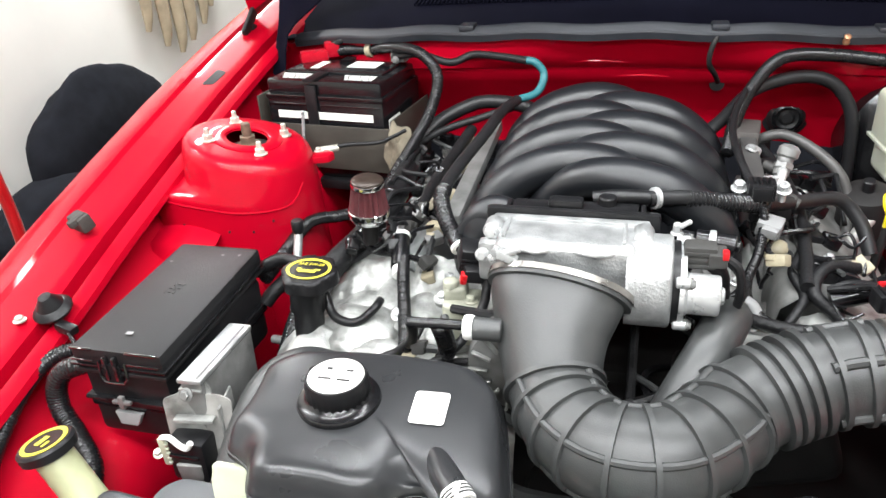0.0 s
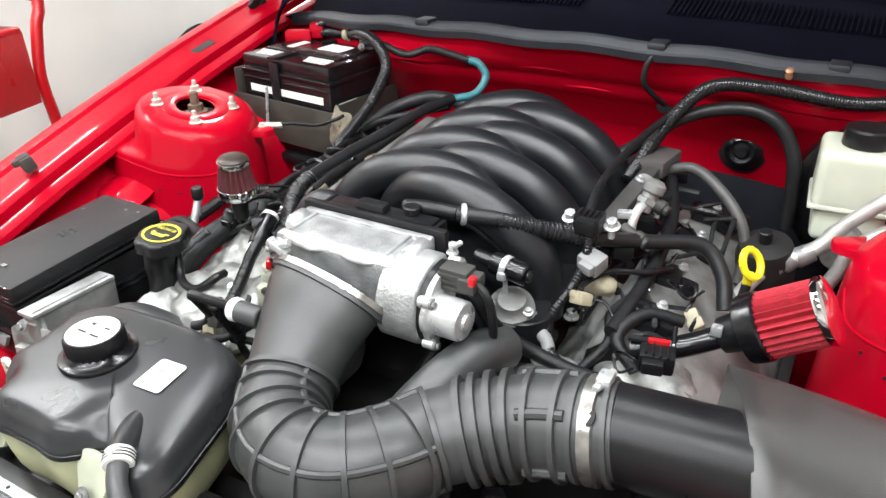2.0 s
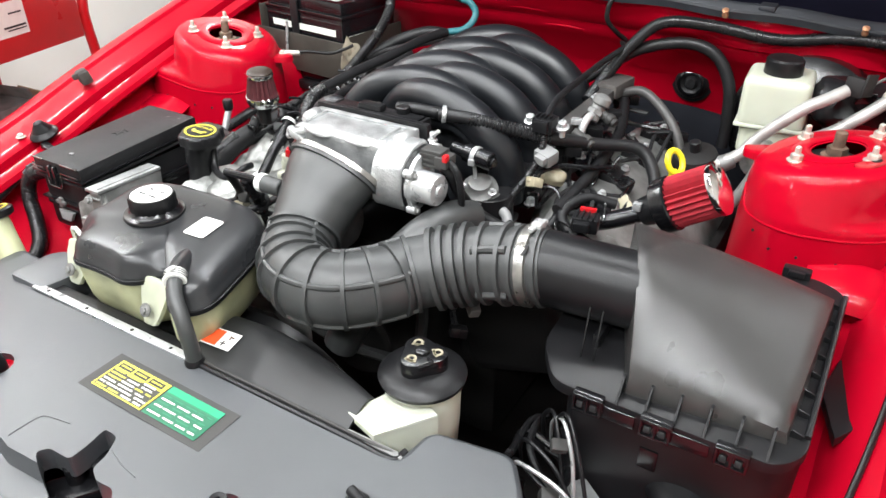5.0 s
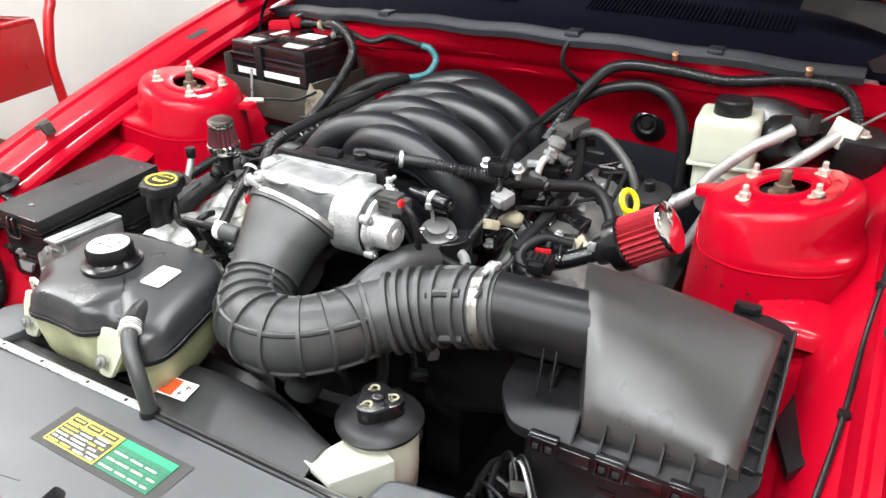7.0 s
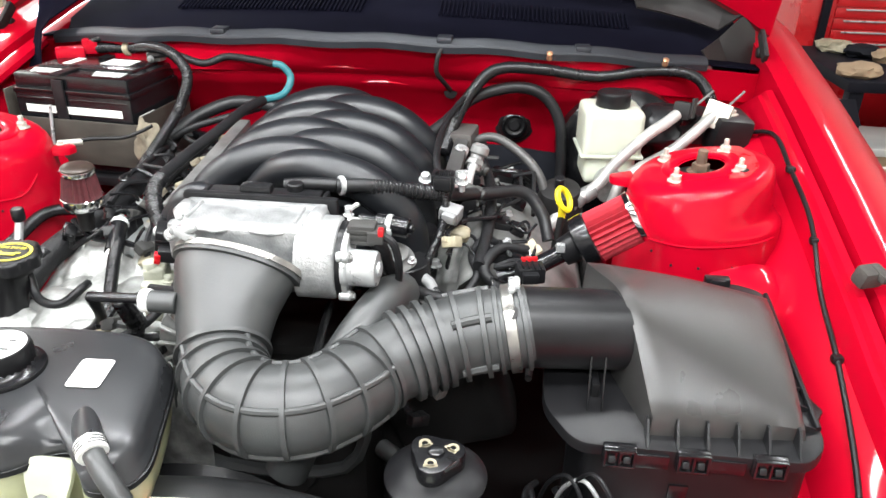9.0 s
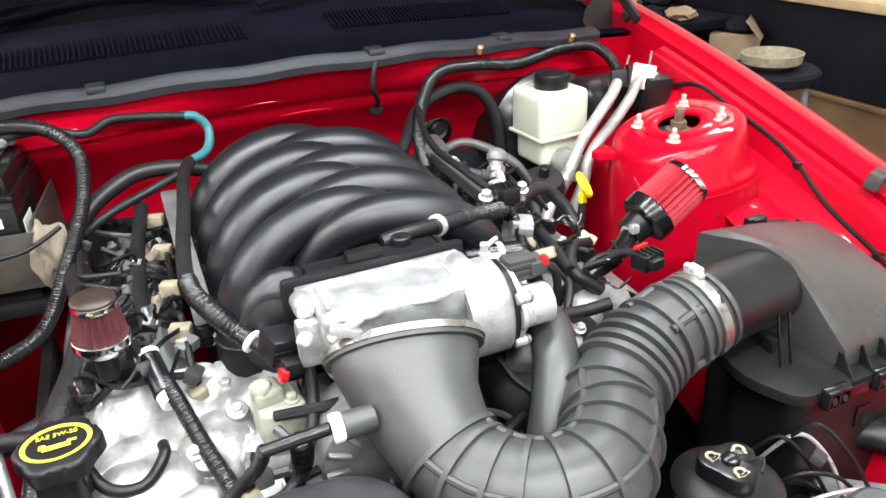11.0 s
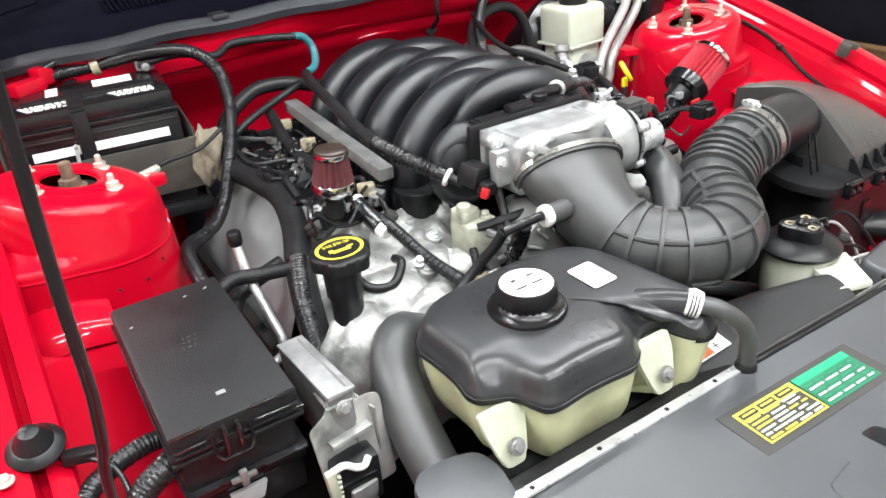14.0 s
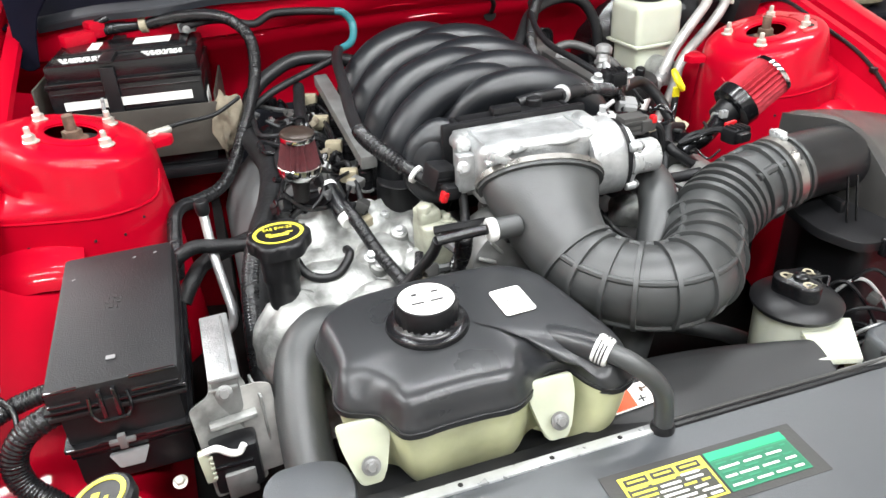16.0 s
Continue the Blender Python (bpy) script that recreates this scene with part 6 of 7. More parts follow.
part("stud", join(cyl(0.0022, (0.655, 0.96, 0.945), (0.700, 1.01, 0.968), 8), cyl(0.0022, (0.600, 0.958, 0.945), (0.645, 1.005, 0.968), 8)), STEELD, ac)
part("crimp", lathe([(0.012, 0), (0.014, 0.004), (0.012, 0.012), (0.0145, 0.016), (0.012, 0.03), (0.0145, 0.034), (0.013, 0.055)], 18, orient((0.398, 0.853, 0.795), (0.78, 0.50, 0.40))), STEELD, ac, "dull crimped sleeve")

ac.location += Vector((0.004, 0.014, -0.018))

grom = thing("firewall_grommet", (0.303, 1.15, 0.832), "black rubber grommet in the firewall", "grommet")
part("boot", lathe([(0.040, 0), (0.041, 0.008), (0.034, 0.012), (0.030, 0.022), (0.020, 0.028), (0.014, 0.024), (0.009, 0.03)], 32, orient((0.303, 1.166, 0.832), (0, -1, 0.05))), HOSEB, grom)
part("grommet_ring", lathe([(0.024, 0.022), (0.026, 0.028), (0.021, 0.031), (0.019, 0.026)], 28, orient((0.303, 1.166, 0.832), (0, -1, 0.05)), ends=False), GLOSS, grom)

hl = thing("ground_strap", (0.165, 1.06, 0.90), "small dark strap hanging from the seal", "strap")
part("strap", tube([(0.165, 1.055, 1.005), (0.155, 1.045, 0.985), (0.152, 1.05, 0.955), (0.165, 1.07, 0.93), (0.174, 1.105, 0.908)], 0.0045, 10), DARK, hl)
part("eyelet", lathe([(0.013, 0), (0.013, 0.006), (0.006, 0.008)], 16, orient((0.174, 1.118, 0.902), (0, -1, 0))), DARK, hl)
for x, y, z in ((0.358, 1.055, 0.996), (0.575, 1.11, 0.984)):
    solo("copper_clip", lathe([(0.005, 0), (0.006, 0.003), (0.004, 0.010), (0.006, 0.014), (0.003, 0.017)], 12, pose(x, seal_y(x) - 0.021, z - 0.012, 30, 0, 0)), mat("copper_plate", (0.62, 0.32, 0.18), 0.35, metal=0.7, bump=0.05), "small copper coloured clip on the firewall", "clip", "firewall clips")

# ---------------------------------------------------------------- breather filters, dipstick


BRONZE = mat("bronze_cap", (0.040, 0.028, 0.022), 0.38, metal=0.3, var=0.3, scale=60, bump=0.05)


def breather(name, at, axis, r0, r1, h, cloth, label):
    """A pleated cone filter: r0 at the hose end, r1 at the cap."""
    ob = thing(name, at, label, "air filter", "breather filters")
    m = orient(at, axis)
    n = 18 if cloth is FILTD else 26
    bm = bmesh.new()
    rings = []
    for k in (0, 1):
        r, z = ((r0, 0.0), (r1, h))[k]
        rings.append([bm.verts.new(m @ Vector((q * math.cos(2 * math.pi * i / (2 * n)), q * math.sin(2 * math.pi * i / (2 * n)), z))) for i in range(2 * n) for q in [r * (1 if i % 2 else 0.82)]])
    for i in range(2 * n):
        bm.faces.new((rings[0][i], rings[0][(i + 1) % (2 * n)], rings[1][(i + 1) % (2 * n)], rings[1][i]))
    part("pleated_cloth", bm, cloth, ob, angle=10)
    part("end_cap", lathe([(r1 * 1.02, h - 0.003), (r1 * 1.05, h), (r1 * 1.03, h + 0.004), (r1 * 0.92, h + 0.006), (r1 * 0.4, h + 0.0075)], 36, m), BRONZE, ob, "bronze domed end cap") if cloth is FILTD else part("end_cap", lathe([(r1 * 1.02, h - 0.003), (r1 * 1.04, h), (r1 * 1.03, h + 0.004), (r1 * 0.9, h + 0.006), (r1 * 0.4, h + 0.009)], 36, m), CHROME, ob, "chrome end cap")
    part("band", lathe([(r0 * 0.55, -0.020), (r0 * 0.85, -0.015), (r0 * 1.02, -0.008), (r0 * 1.03, -0.004), (r0 * 1.03, 0.002), (r0 * 1.0, 0.003)], 36, m) if cloth is FILTD else lathe([(r0 * 0.8, -0.022), (r0 * 1.03, -0.018), (r0 * 1.06, -0.008), (r0 * 1.06, 0.002), (r0 * 1.0, 0.004)], 36, m), CHROME if cloth is FILTD else GLOSS, ob)
    if cloth is FILTD:
        part("cap_rim", lathe([(r1 * 1.06, h - 0.005), (r1 * 1.10, h - 0.003), (r1 * 1.08, h + 0.0015), (r1 * 1.0, h + 0.002)], 36, m, ends=False), CHROME, ob, "bright cap rim")
    part("neck", lathe([(r0 * 0.38, -0.05), (r0 * 0.42, -0.03), (r0 * 0.5, -0.018), (r0 * 0.8, -0.006)], 24, m) if cloth is FILTD else lathe([(r0 * 0.55, -0.045), (r0 * 0.6, -0.03), (r0 * 0.75, -0.006)], 24, m), DARK if cloth is FILTD else PLAST, ob)
    return ob


breather("breather_filter", (-0.303, 0.597, 0.862), (0.06, -0.05, 1), 0.0280, 0.0210, 0.042, FILTD, "small dark red breather filter with a bronze cap")
breather("breather_filter", (0.417, 0.634, 0.828), (0.72, 0.02, 0.46), 0.037, 0.036, 0.066, FILT, "bright red cone breather filter with chrome cap")
bfp = thing("breather_pipe", (0.40, 0.56, 0.78), "black pipe and clamps feeding the breather filter", "pipe")
part("pipe", tube([(0.392, 0.633, 0.812), (0.370, 0.625, 0.801), (0.335, 0.605, 0.790), (0.29, 0.60, 0.775)], 0.013, 14), GLOSS, bfp)
part("clamp", join(lathe([(0.015, -0.005), (0.016, 0), (0.015, 0.005)], 20, orient((0.380, 0.629, 0.806), (0.7, 0.3, 0.4))), box((0.012, 0.01, 0.012), (0.374, 0.616, 0.819), 0.002)), MACH, bfp)

dip = thing("dipstick", (0.384, 0.757, 0.78), "oil dipstick with a yellow ring handle", "dipstick")
DN = Vector((0.7, -0.5, 0.5)).normalized()
DU = (Vector((0, 0, 1)) - DN * DN.z).normalized()
DV = DN.cross(DU)
part("ring_handle", tube([tuple(Vector((0.384, 0.757, 0.834)) + DV * (0.0135 * math.cos(a)) + DU * (0.018 * math.sin(a))) for a in np.linspace(0, 2 * math.pi, 17)], 0.0048, 8, n=1), YPLAST, dip, "yellow plastic ring handle")
part("stem", box((0.012, 0.008, 0.020), (0.383, 0.758, 0.812), 0.003), YPLAST, dip)
part("guide_tube", cyl(0.006, (0.383, 0.758, 0.805), (0.37, 0.75, 0.70), 12), DARK, dip, "dark dipstick tube")

# ---------------------------------------------------------------- fuel rails, injectors and coils


def rail(s):
    r = thing("fuel_rail", (s * 0.205, 0.8, 0.84), "grey metal fuel rail along the runners", "fuel rail", "fuel rails")
    a, b = (Vector((-0.200, 0.645, 0.828)), Vector((-0.203, 0.990, 0.855))) if s < 0 else (Vector((0.208, 0.70, 0.858)), Vector((0.213, 1.000, 0.862)))
    c, d = (a + b) / 2, (b - a)
    yaw, pit = math.degrees(math.atan2(d.y, d.x)) - 90, math.degrees(math.asin(d.z / d.length))
    part("bar", box((0.024, d.length, 0.020), c, 0.003, (pit, 0, yaw)), STEELD if s < 0 else STEELT, r)
    for k in range(4):
        p = a.lerp(b, 0.06 + 0.29 * k)
        j = part("injector", join(cyl(0.009, p + Vector((0, 0, -0.005)), p + Vector((s * 0.004, 0, -0.05)), 14), cyl(0.012, p + Vector((s * 0.003, 0, -0.02)), p + Vector((s * 0.003, 0, -0.035)), 14)), PLAST, r)
        part("injector_plug", box((0.026, 0.019, 0.018), p + Vector((s * 0.028, -0.004, -0.022)), 0.004, (0, 0, 20 * s)), CREAM if s < 0 else PLAST, j, "cream injector connector" if s < 0 else "black injector connector")
    return r


RAILB = mat("brown_grey_casting", (0.075, 0.068, 0.064), 0.5, var=0.3, scale=30, bump=0.2, grain=200)
rail(-1)
rr = rail(1)
part("rail_sensor", join(cyl(0.0105, (0.240, 0.770, 0.868), (0.247, 0.783, 0.892), 18), cyl(0.0135, (0.242, 0.774, 0.876), (0.2445, 0.779, 0.884), 6), lathe([(0.012, 0), (0.0145, 0.003), (0.0145, 0.013), (0.009, 0.018), (0.004, 0.019)], 20, orient((0.247, 0.783, 0.890), (0.3, 0.35, 1)))), STEELD, rr, "dull steel rail pressure sensor")
part("sensor_bracket", join(tube([(0.243, 0.772, 0.876), (0.240, 0.757, 0.878), (0.237, 0.744, 0.866), (0.235, 0.738, 0.836)], 0.0062, 10), box((0.020, 0.012, 0.010), (0.226, 0.745, 0.872), 0.003, (0, 0, 20))), MACH, rr, "bright bent bracket")
for y in (0.705, 0.872):
    part("rail_saddle", join(lathe([(0.012, -0.012), (0.012, 0.004), (0.010, 0.007), (0.005, 0.008)], 20, orient((0.210 + 0.03 * (y - 0.7), y, 0.866), (0.35, 0, 1))), bolt((0.206 + 0.03 * (y - 0.7), y - 0.012, 0.872), (0.35, 0, 1), 0.0055, 0.007)), MACH, rr, "bright rail saddle")
part("rail_block", box((0.040, 0.072, 0.026), (0.214, 0.955, 0.866), 0.006, (0, 0, -8)), RAILB, rr, "brownish grey rail end block")
for k, y in enumerate((0.735, 0.84)):
    part("injector_tail", join(cyl(0.008, (0.226, y, 0.858), (0.262, y - 0.01, 0.845), 14), cyl(0.0105, (0.245, y - 0.005, 0.851), (0.256, y - 0.008, 0.847), 14)), GREYP, rr, "dark grey injector stub")
for s in (-1, 1):
    for k in range(4):
        y = 0.66 + 0.105 * k
        c = thing("ignition_coil", (s * 0.285, y, 0.77), "black ignition coil with a plug on the valve cover", "ignition coil", "ignition coils")
        part("coil_body", join(box((0.036, 0.05, 0.022), (s * 0.285, y, 0.783), 0.005, (0, 14 * s, 8 * s)), cyl(0.013, (s * 0.275, y, 0.76), (s * 0.28, y, 0.80), 14)), PLAST, c)
        part("coil_plug", box((0.024, 0.022, 0.02), (s * 0.315, y - 0.015, 0.782), 0.004, (0, 20 * s, 15)), GLOSS, c)
        part("coil_bolt", bolt((s * 0.30, y + 0.022, 0.79), (0.2 * s, 0, 1), 0.005, 0.006), MACH, c)

# ---------------------------------------------------------------- hoses and looms


def line(name, pts, r, material, label, category="hose", ridge=None, group="", extra=()):
    z = min(p[2] for p in pts)
    ob = thing(name, (pts[0][0], pts[0][1], z), label, category, group)
    part("hose" if category == "hose" else "sleeve", tube(pts, r, 14 if r > 0.012 else 10, ridge=ridge, n=8), material, ob, angle=80)
    for nm, bm, m, lb in extra:
        part(nm, bm, m, ob, lb)
    return ob


line("battery_cable", [(-0.60, 1.125, 0.945), (-0.54, 1.135, 0.955), (-0.481, 1.13, 0.957), (-0.415, 1.085, 0.972), (-0.348, 1.035, 0.972), (-0.312, 1.01, 0.938), (-0.316, 0.967, 0.888), (-0.338, 0.925, 0.842), (-0.360, 0.894, 0.806), (-0.384, 0.868, 0.766), (-0.410, 0.845, 0.744), (-0.444, 0.802, 0.748), (-0.470, 0.770, 0.756), (-0.481, 0.738, 0.755), (-0.484, 0.68, 0.745), (-0.485, 0.60, 0.735)], 0.0102, LOOM, "thick black battery cable in a split loom", "cable", (0.0042, 0.0010),
     extra=[("cable_clip", lathe([(0.0145, -0.006), (0.0145, 0.006)], 18, orient((-0.481, 1.13, 0.957), (1, -0.3, 0.1))), CREAM, "pale cable clip")])
line("fuse_box_cable", [(-0.375, 0.655, 0.742), (-0.415, 0.648, 0.734), (-0.45, 0.63, 0.728), (-0.47, 0.602, 0.718), (-0.485, 0.585, 0.70)], 0.0115, TAPE, "taped black cable into the fuse box", "cable")
line("battery_cable", [(-0.57, 1.125, 0.965), (-0.50, 1.14, 0.985), (-0.42, 1.13, 0.985), (-0.36, 1.11, 0.96)], 0.006, LOOM, "thin black battery cable", "cable")
line("ground_cable", [(-0.42, 1.09, 0.953), (-0.36, 1.06, 0.965), (-0.30, 1.06, 0.95), (-0.26, 1.08, 0.96), (-0.20, 1.055, 0.962), (-0.154, 1.04, 0.959)], 0.007, TAPE, "taped black cable along the firewall", "cable")
line("vacuum_hose", [(-0.160, 1.042, 0.960), (-0.138, 1.044, 0.954), (-0.124, 1.042, 0.932), (-0.134, 1.018, 0.908), (-0.166, 0.990, 0.902)], 0.0070, TEAL, "teal sleeved vacuum hose by the firewall")
line("vacuum_hose", [(-0.164, 0.992, 0.902), (-0.180, 0.93, 0.900), (-0.190, 0.84, 0.892), (-0.203, 0.74, 0.884), (-0.209, 0.67, 0.878), (-0.208, 0.636, 0.875)], 0.0092, HOSEB, "black vacuum hose beside the runners")
line("vacuum_hose", [(-0.209, 0.650, 0.876), (-0.206, 0.622, 0.873), (-0.193, 0.588, 0.865), (-0.176, 0.560, 0.854), (-0.163, 0.542, 0.846)], 0.0105, LOOM, "corrugated grey black hose to the throttle body", ridge=(0.0058, 0.0024),
     extra=[("hose_clip", lathe([(0.0115, 0), (0.0128, 0.001), (0.0128, 0.005), (0.0115, 0.006)], 18, orient((-0.163, 0.543, 0.8465), (0.55, -0.7, -0.4))), WHITE, "white hose clip"), ("hose_tip", cyl(0.007, (-0.162, 0.541, 0.846), (-0.148, 0.522, 0.838)), PLAST, "black hose tip")])
line("heater_hose", [(-0.08, 1.05, 0.84), (-0.14, 1.05, 0.866), (-0.20, 1.05, 0.880), (-0.26, 1.04, 0.876), (-0.33, 0.99, 0.84), (-0.345, 0.91, 0.78)], 0.0125, HOSEB, "black heater hose curving past the manifold")
line("crankcase_hose", [(0.066, 0.588, 0.904), (0.09, 0.598, 0.902), (0.12, 0.612, 0.897), (0.19, 0.658, 0.872), (0.26, 0.735, 0.845), (0.32, 0.775, 0.835), (0.352, 0.765, 0.805), (0.365, 0.74, 0.77)], 0.0100, HOSEB, "black crankcase hose across the fuel rail",
     extra=[("corrugated_section", tube([(0.108, 0.606, 0.899), (0.155, 0.633, 0.885), (0.210, 0.674, 0.866)], 0.0106, 14, ridge=(0.0052, 0.0020)), LOOM, "finely corrugated section"), ("connector", lathe([(0.010, 0), (0.0135, 0.001), (0.0135, 0.006), (0.010, 0.008)], 20, orient((0.070, 0.590, 0.904), (0.8, 0.5, -0.1))), MACH, "bright quick connector")])
line("booster_hose", [(0.12, 0.91, 0.855), (0.17, 0.96, 0.88), (0.225, 1.025, 0.916), (0.297, 1.056, 0.931), (0.352, 1.062, 0.918), (0.386, 1.062, 0.87), (0.396, 1.062, 0.80), (0.397, 1.06, 0.75)], 0.0108, HOSEB, "black booster hose arching before the firewall")
line("firewall_loom", [(0.182, 0.90, 0.85), (0.195, 0.96, 0.885), (0.22, 1.0, 0.93), (0.262, 1.03, 0.968), (0.34, 1.06, 0.966), (0.45, 1.09, 0.950), (0.55, 1.11, 0.960), (0.63, 1.11, 0.955), (0.665, 1.08, 0.915), (0.67, 1.06, 0.86)], 0.0105, LOOM, "corrugated wiring loom along the firewall", "loom", (0.004, 0.001))
line("injector_loom", [(0.205, 0.668, 0.878), (0.209, 0.648, 0.850), (0.203, 0.620, 0.822), (0.191, 0.594, 0.797), (0.194, 0.570, 0.778), (0.214, 0.552, 0.766), (0.24, 0.545, 0.76)], 0.0062, LOOM, "corrugated loom dropping behind the hose", "loom", (0.004, 0.001))
lc = thing("loom_connector", (0.203, 0.672, 0.87), "black connector with bright bolts on the fuel rail", "connector")
part("shell", join(box((0.034, 0.028, 0.024), (0.203, 0.672, 0.888), 0.004), box((0.024, 0.010, 0.018), (0.203, 0.655, 0.889), 0.002), *[box((0.003, 0.016, 0.006), (0.193 + 0.0065 * k, 0.668, 0.901), 0.001) for k in range(4)]), PLAST, lc)
for dx in (-0.026, 0.027):
    part("bolt", join(bolt((0.203 + dx, 0.676, 0.886), (0, -0.3, 1), 0.007, 0.010), cyl(0.0045, (0.203 + dx, 0.676, 0.87), (0.203 + dx, 0.676, 0.888), 10)), MACH, lc, "bright bolt")
gp = thing("rail_plug", (0.217, 0.65, 0.83), "grey connector below the fuel rail", "connector")
part("shell", join(box((0.030, 0.026, 0.022), (0.217, 0.652, 0.846), 0.004, (12, 8, -18)), box((0.020, 0.012, 0.014), (0.215, 0.637, 0.845), 0.003, (12, 8, -18))), CATCH, gp)
tp = thing("tan_plug", (0.226, 0.668, 0.79), "scuffed tan connector hanging by the fuel rail", "connector")
part("shell", join(lump((0.227, 0.669, 0.806), (0.019, 0.015, 0.013), 41, 3, 0.25), box((0.012, 0.014, 0.012), (0.213, 0.664, 0.803), 0.003, (0, 20, -20))), CREAM, tp, angle=50)
line("coil_loom", [(-0.345, 0.90, 0.80), (-0.335, 0.82, 0.80), (-0.33, 0.74, 0.80), (-0.345, 0.66, 0.785), (-0.375, 0.58, 0.76), (-0.395, 0.50, 0.70), (-0.40, 0.42, 0.62)], 0.019, TAPE, "thick taped wiring loom on the valve cover", "loom")
line("coil_loom", [(-0.372, 0.59, 0.775), (-0.393, 0.53, 0.735), (-0.402, 0.46, 0.665), (-0.405, 0.40, 0.58)], 0.0145, LOOM, "corrugated loom running down by the oil neck", "loom", (0.0042, 0.0006))
line("sensor_loom", [(-0.255, 0.585, 0.80), (-0.245, 0.55, 0.79), (-0.23, 0.50, 0.765), (-0.215, 0.45, 0.75), (-0.205, 0.40, 0.745)], 0.0085, LOOM, "corrugated sensor lead over the timing cover", "loom", (0.004, 0.0012),
     extra=[("plug", join(cyl(0.013, (-0.268, 0.62, 0.815), (-0.256, 0.57, 0.79), 16)), GLOSS, "black round plug"), ("plug_seal", cyl(0.0115, (-0.256, 0.572, 0.79), (-0.252, 0.558, 0.785), 16), WHITE, "white plug seal"), ("plug_seal", lathe([(0.0135, 0), (0.014, 0.003), (0.0135, 0.006)], 16, orient((-0.268, 0.62, 0.815), (0.2, -0.8, -0.4))), WHITE, "white plug seal")])
line("sensor_loom", [(-0.205, 0.41, 0.75), (-0.17, 0.40, 0.762), (-0.14, 0.43, 0.775), (-0.12, 0.47, 0.80), (-0.115, 0.49, 0.83)], 0.006, TAPE, "thin taped lead to the throttle body", "loom")
line("breather_tee", [(-0.11, 0.391, 0.829), (-0.140, 0.389, 0.830), (-0.185, 0.386, 0.830)], 0.0062, GLOSS, "black breather tee on the intake hose", "fitting",
     extra=[("port_clip", lathe([(0.013, 0), (0.0142, 0.003), (0.0142, 0.009), (0.013, 0.011)], 20, orient((-0.110, 0.390, 0.828), (-1, 0.02, -0.05))), WHITE, "white port clip")])
line("breather_tee", [(-0.150, 0.390, 0.828), (-0.148, 0.402, 0.800), (-0.150, 0.415, 0.775), (-0.158, 0.42, 0.755)], 0.0095, LOOM, "black corrugated hose dropping to the timing cover", ridge=(0.0085, 0.0032))
line("breather_tee", [(-0.182, 0.387, 0.830), (-0.186, 0.402, 0.805), (-0.196, 0.418, 0.780), (-0.215, 0.425, 0.757), (-0.235, 0.42, 0.748)], 0.0070, HOSEB, "thin black hose from the tee")
line("radiator_hose", [(-0.29, 0.43, 0.705), (-0.330, 0.40, 0.735), (-0.360, 0.36, 0.725), (-0.371, 0.30, 0.682), (-0.368, 0.22, 0.622), (-0.36, 0.16, 0.57)], 0.028, RUBBER, "thick black radiator hose beside the reservoir")
line("radiator_hose", [(0.165, 0.515, 0.79), (0.155, 0.475, 0.803), (0.135, 0.425, 0.792), (0.108, 0.385, 0.755), (0.08, 0.36, 0.70), (0.05, 0.34, 0.63)], 0.026, RUBBER, "thick black coolant hose behind the intake hose")
line("fuse_box_loom", [(-0.600, 0.41, 0.728), (-0.627, 0.405, 0.732), (-0.663, 0.395, 0.728), (-0.690, 0.37, 0.722), (-0.700, 0.32, 0.700), (-0.69, 0.25, 0.665), (-0.67, 0.19, 0.63)], 0.0105, LOOM, "corrugated loom leaving the fuse box", "loom", (0.0042, 0.0009))
line("fuse_box_loom", [(-0.592, 0.385, 0.728), (-0.612, 0.350, 0.742), (-0.638, 0.340, 0.733), (-0.653, 0.335, 0.709), (-0.650, 0.328, 0.680), (-0.625, 0.315, 0.655), (-0.59, 0.29, 0.63), (-0.57, 0.25, 0.605)], 0.0130, LOOM, "corrugated loom curling below the fuse box", "loom", (0.0045, 0.0010))
line("fuse_box_loom", [(-0.50, 0.60, 0.745), (-0.46, 0.61, 0.765), (-0.42, 0.60, 0.765), (-0.38, 0.58, 0.77)], 0.010, TAPE, "taped lead between fuse box and engine", "loom")
line("service_pipe", [(-0.436, 0.635, 0.80), (-0.434, 0.612, 0.76), (-0.428, 0.575, 0.715), (-0.424, 0.555, 0.692), (-0.428, 0.55, 0.672), (-0.442, 0.55, 0.662), (-0.462, 0.552, 0.660)], 0.0065, ALU, "slim aluminium service pipe with a black cap", "pipe",
     extra=[("cap", lathe([(0.008, 0), (0.0095, 0.004), (0.0095, 0.018), (0.008, 0.020)], 16, pose(-0.436, 0.635, 0.80)), PLAST, "black pipe cap")])
line("wiring_bundle", [(0.30, 0.58, 0.76), (0.27, 0.60, 0.785), (0.29, 0.64, 0.80), (0.33, 0.66, 0.79)], 0.008, TAPE, "taped wiring beside the breather pipe", "loom")
line("wiring_bundle", [(0.24, 0.57, 0.75), (0.26, 0.60, 0.775), (0.25, 0.64, 0.79), (0.27, 0.70, 0.80), (0.26, 0.78, 0.81)], 0.006, TAPE, "taped wiring over the valve cover", "loom")
line("steel_tube", [(0.222, 0.955, 0.845), (0.240, 0.948, 0.862), (0.268, 0.942, 0.869), (0.302, 0.925, 0.858), (0.340, 0.90, 0.832), (0.360, 0.885, 0.795), (0.362, 0.86, 0.745)], 0.0082, STEELT, "dark grey steel tube curving over the valve cover", "tube")
# canister shape standing in for the bend of a thick hose
can = thing("hose_bend_stand_in", (0.40, 0.90, 0.70), "dull dark canister shape standing in for a bent hose behind the dipstick", "canister")
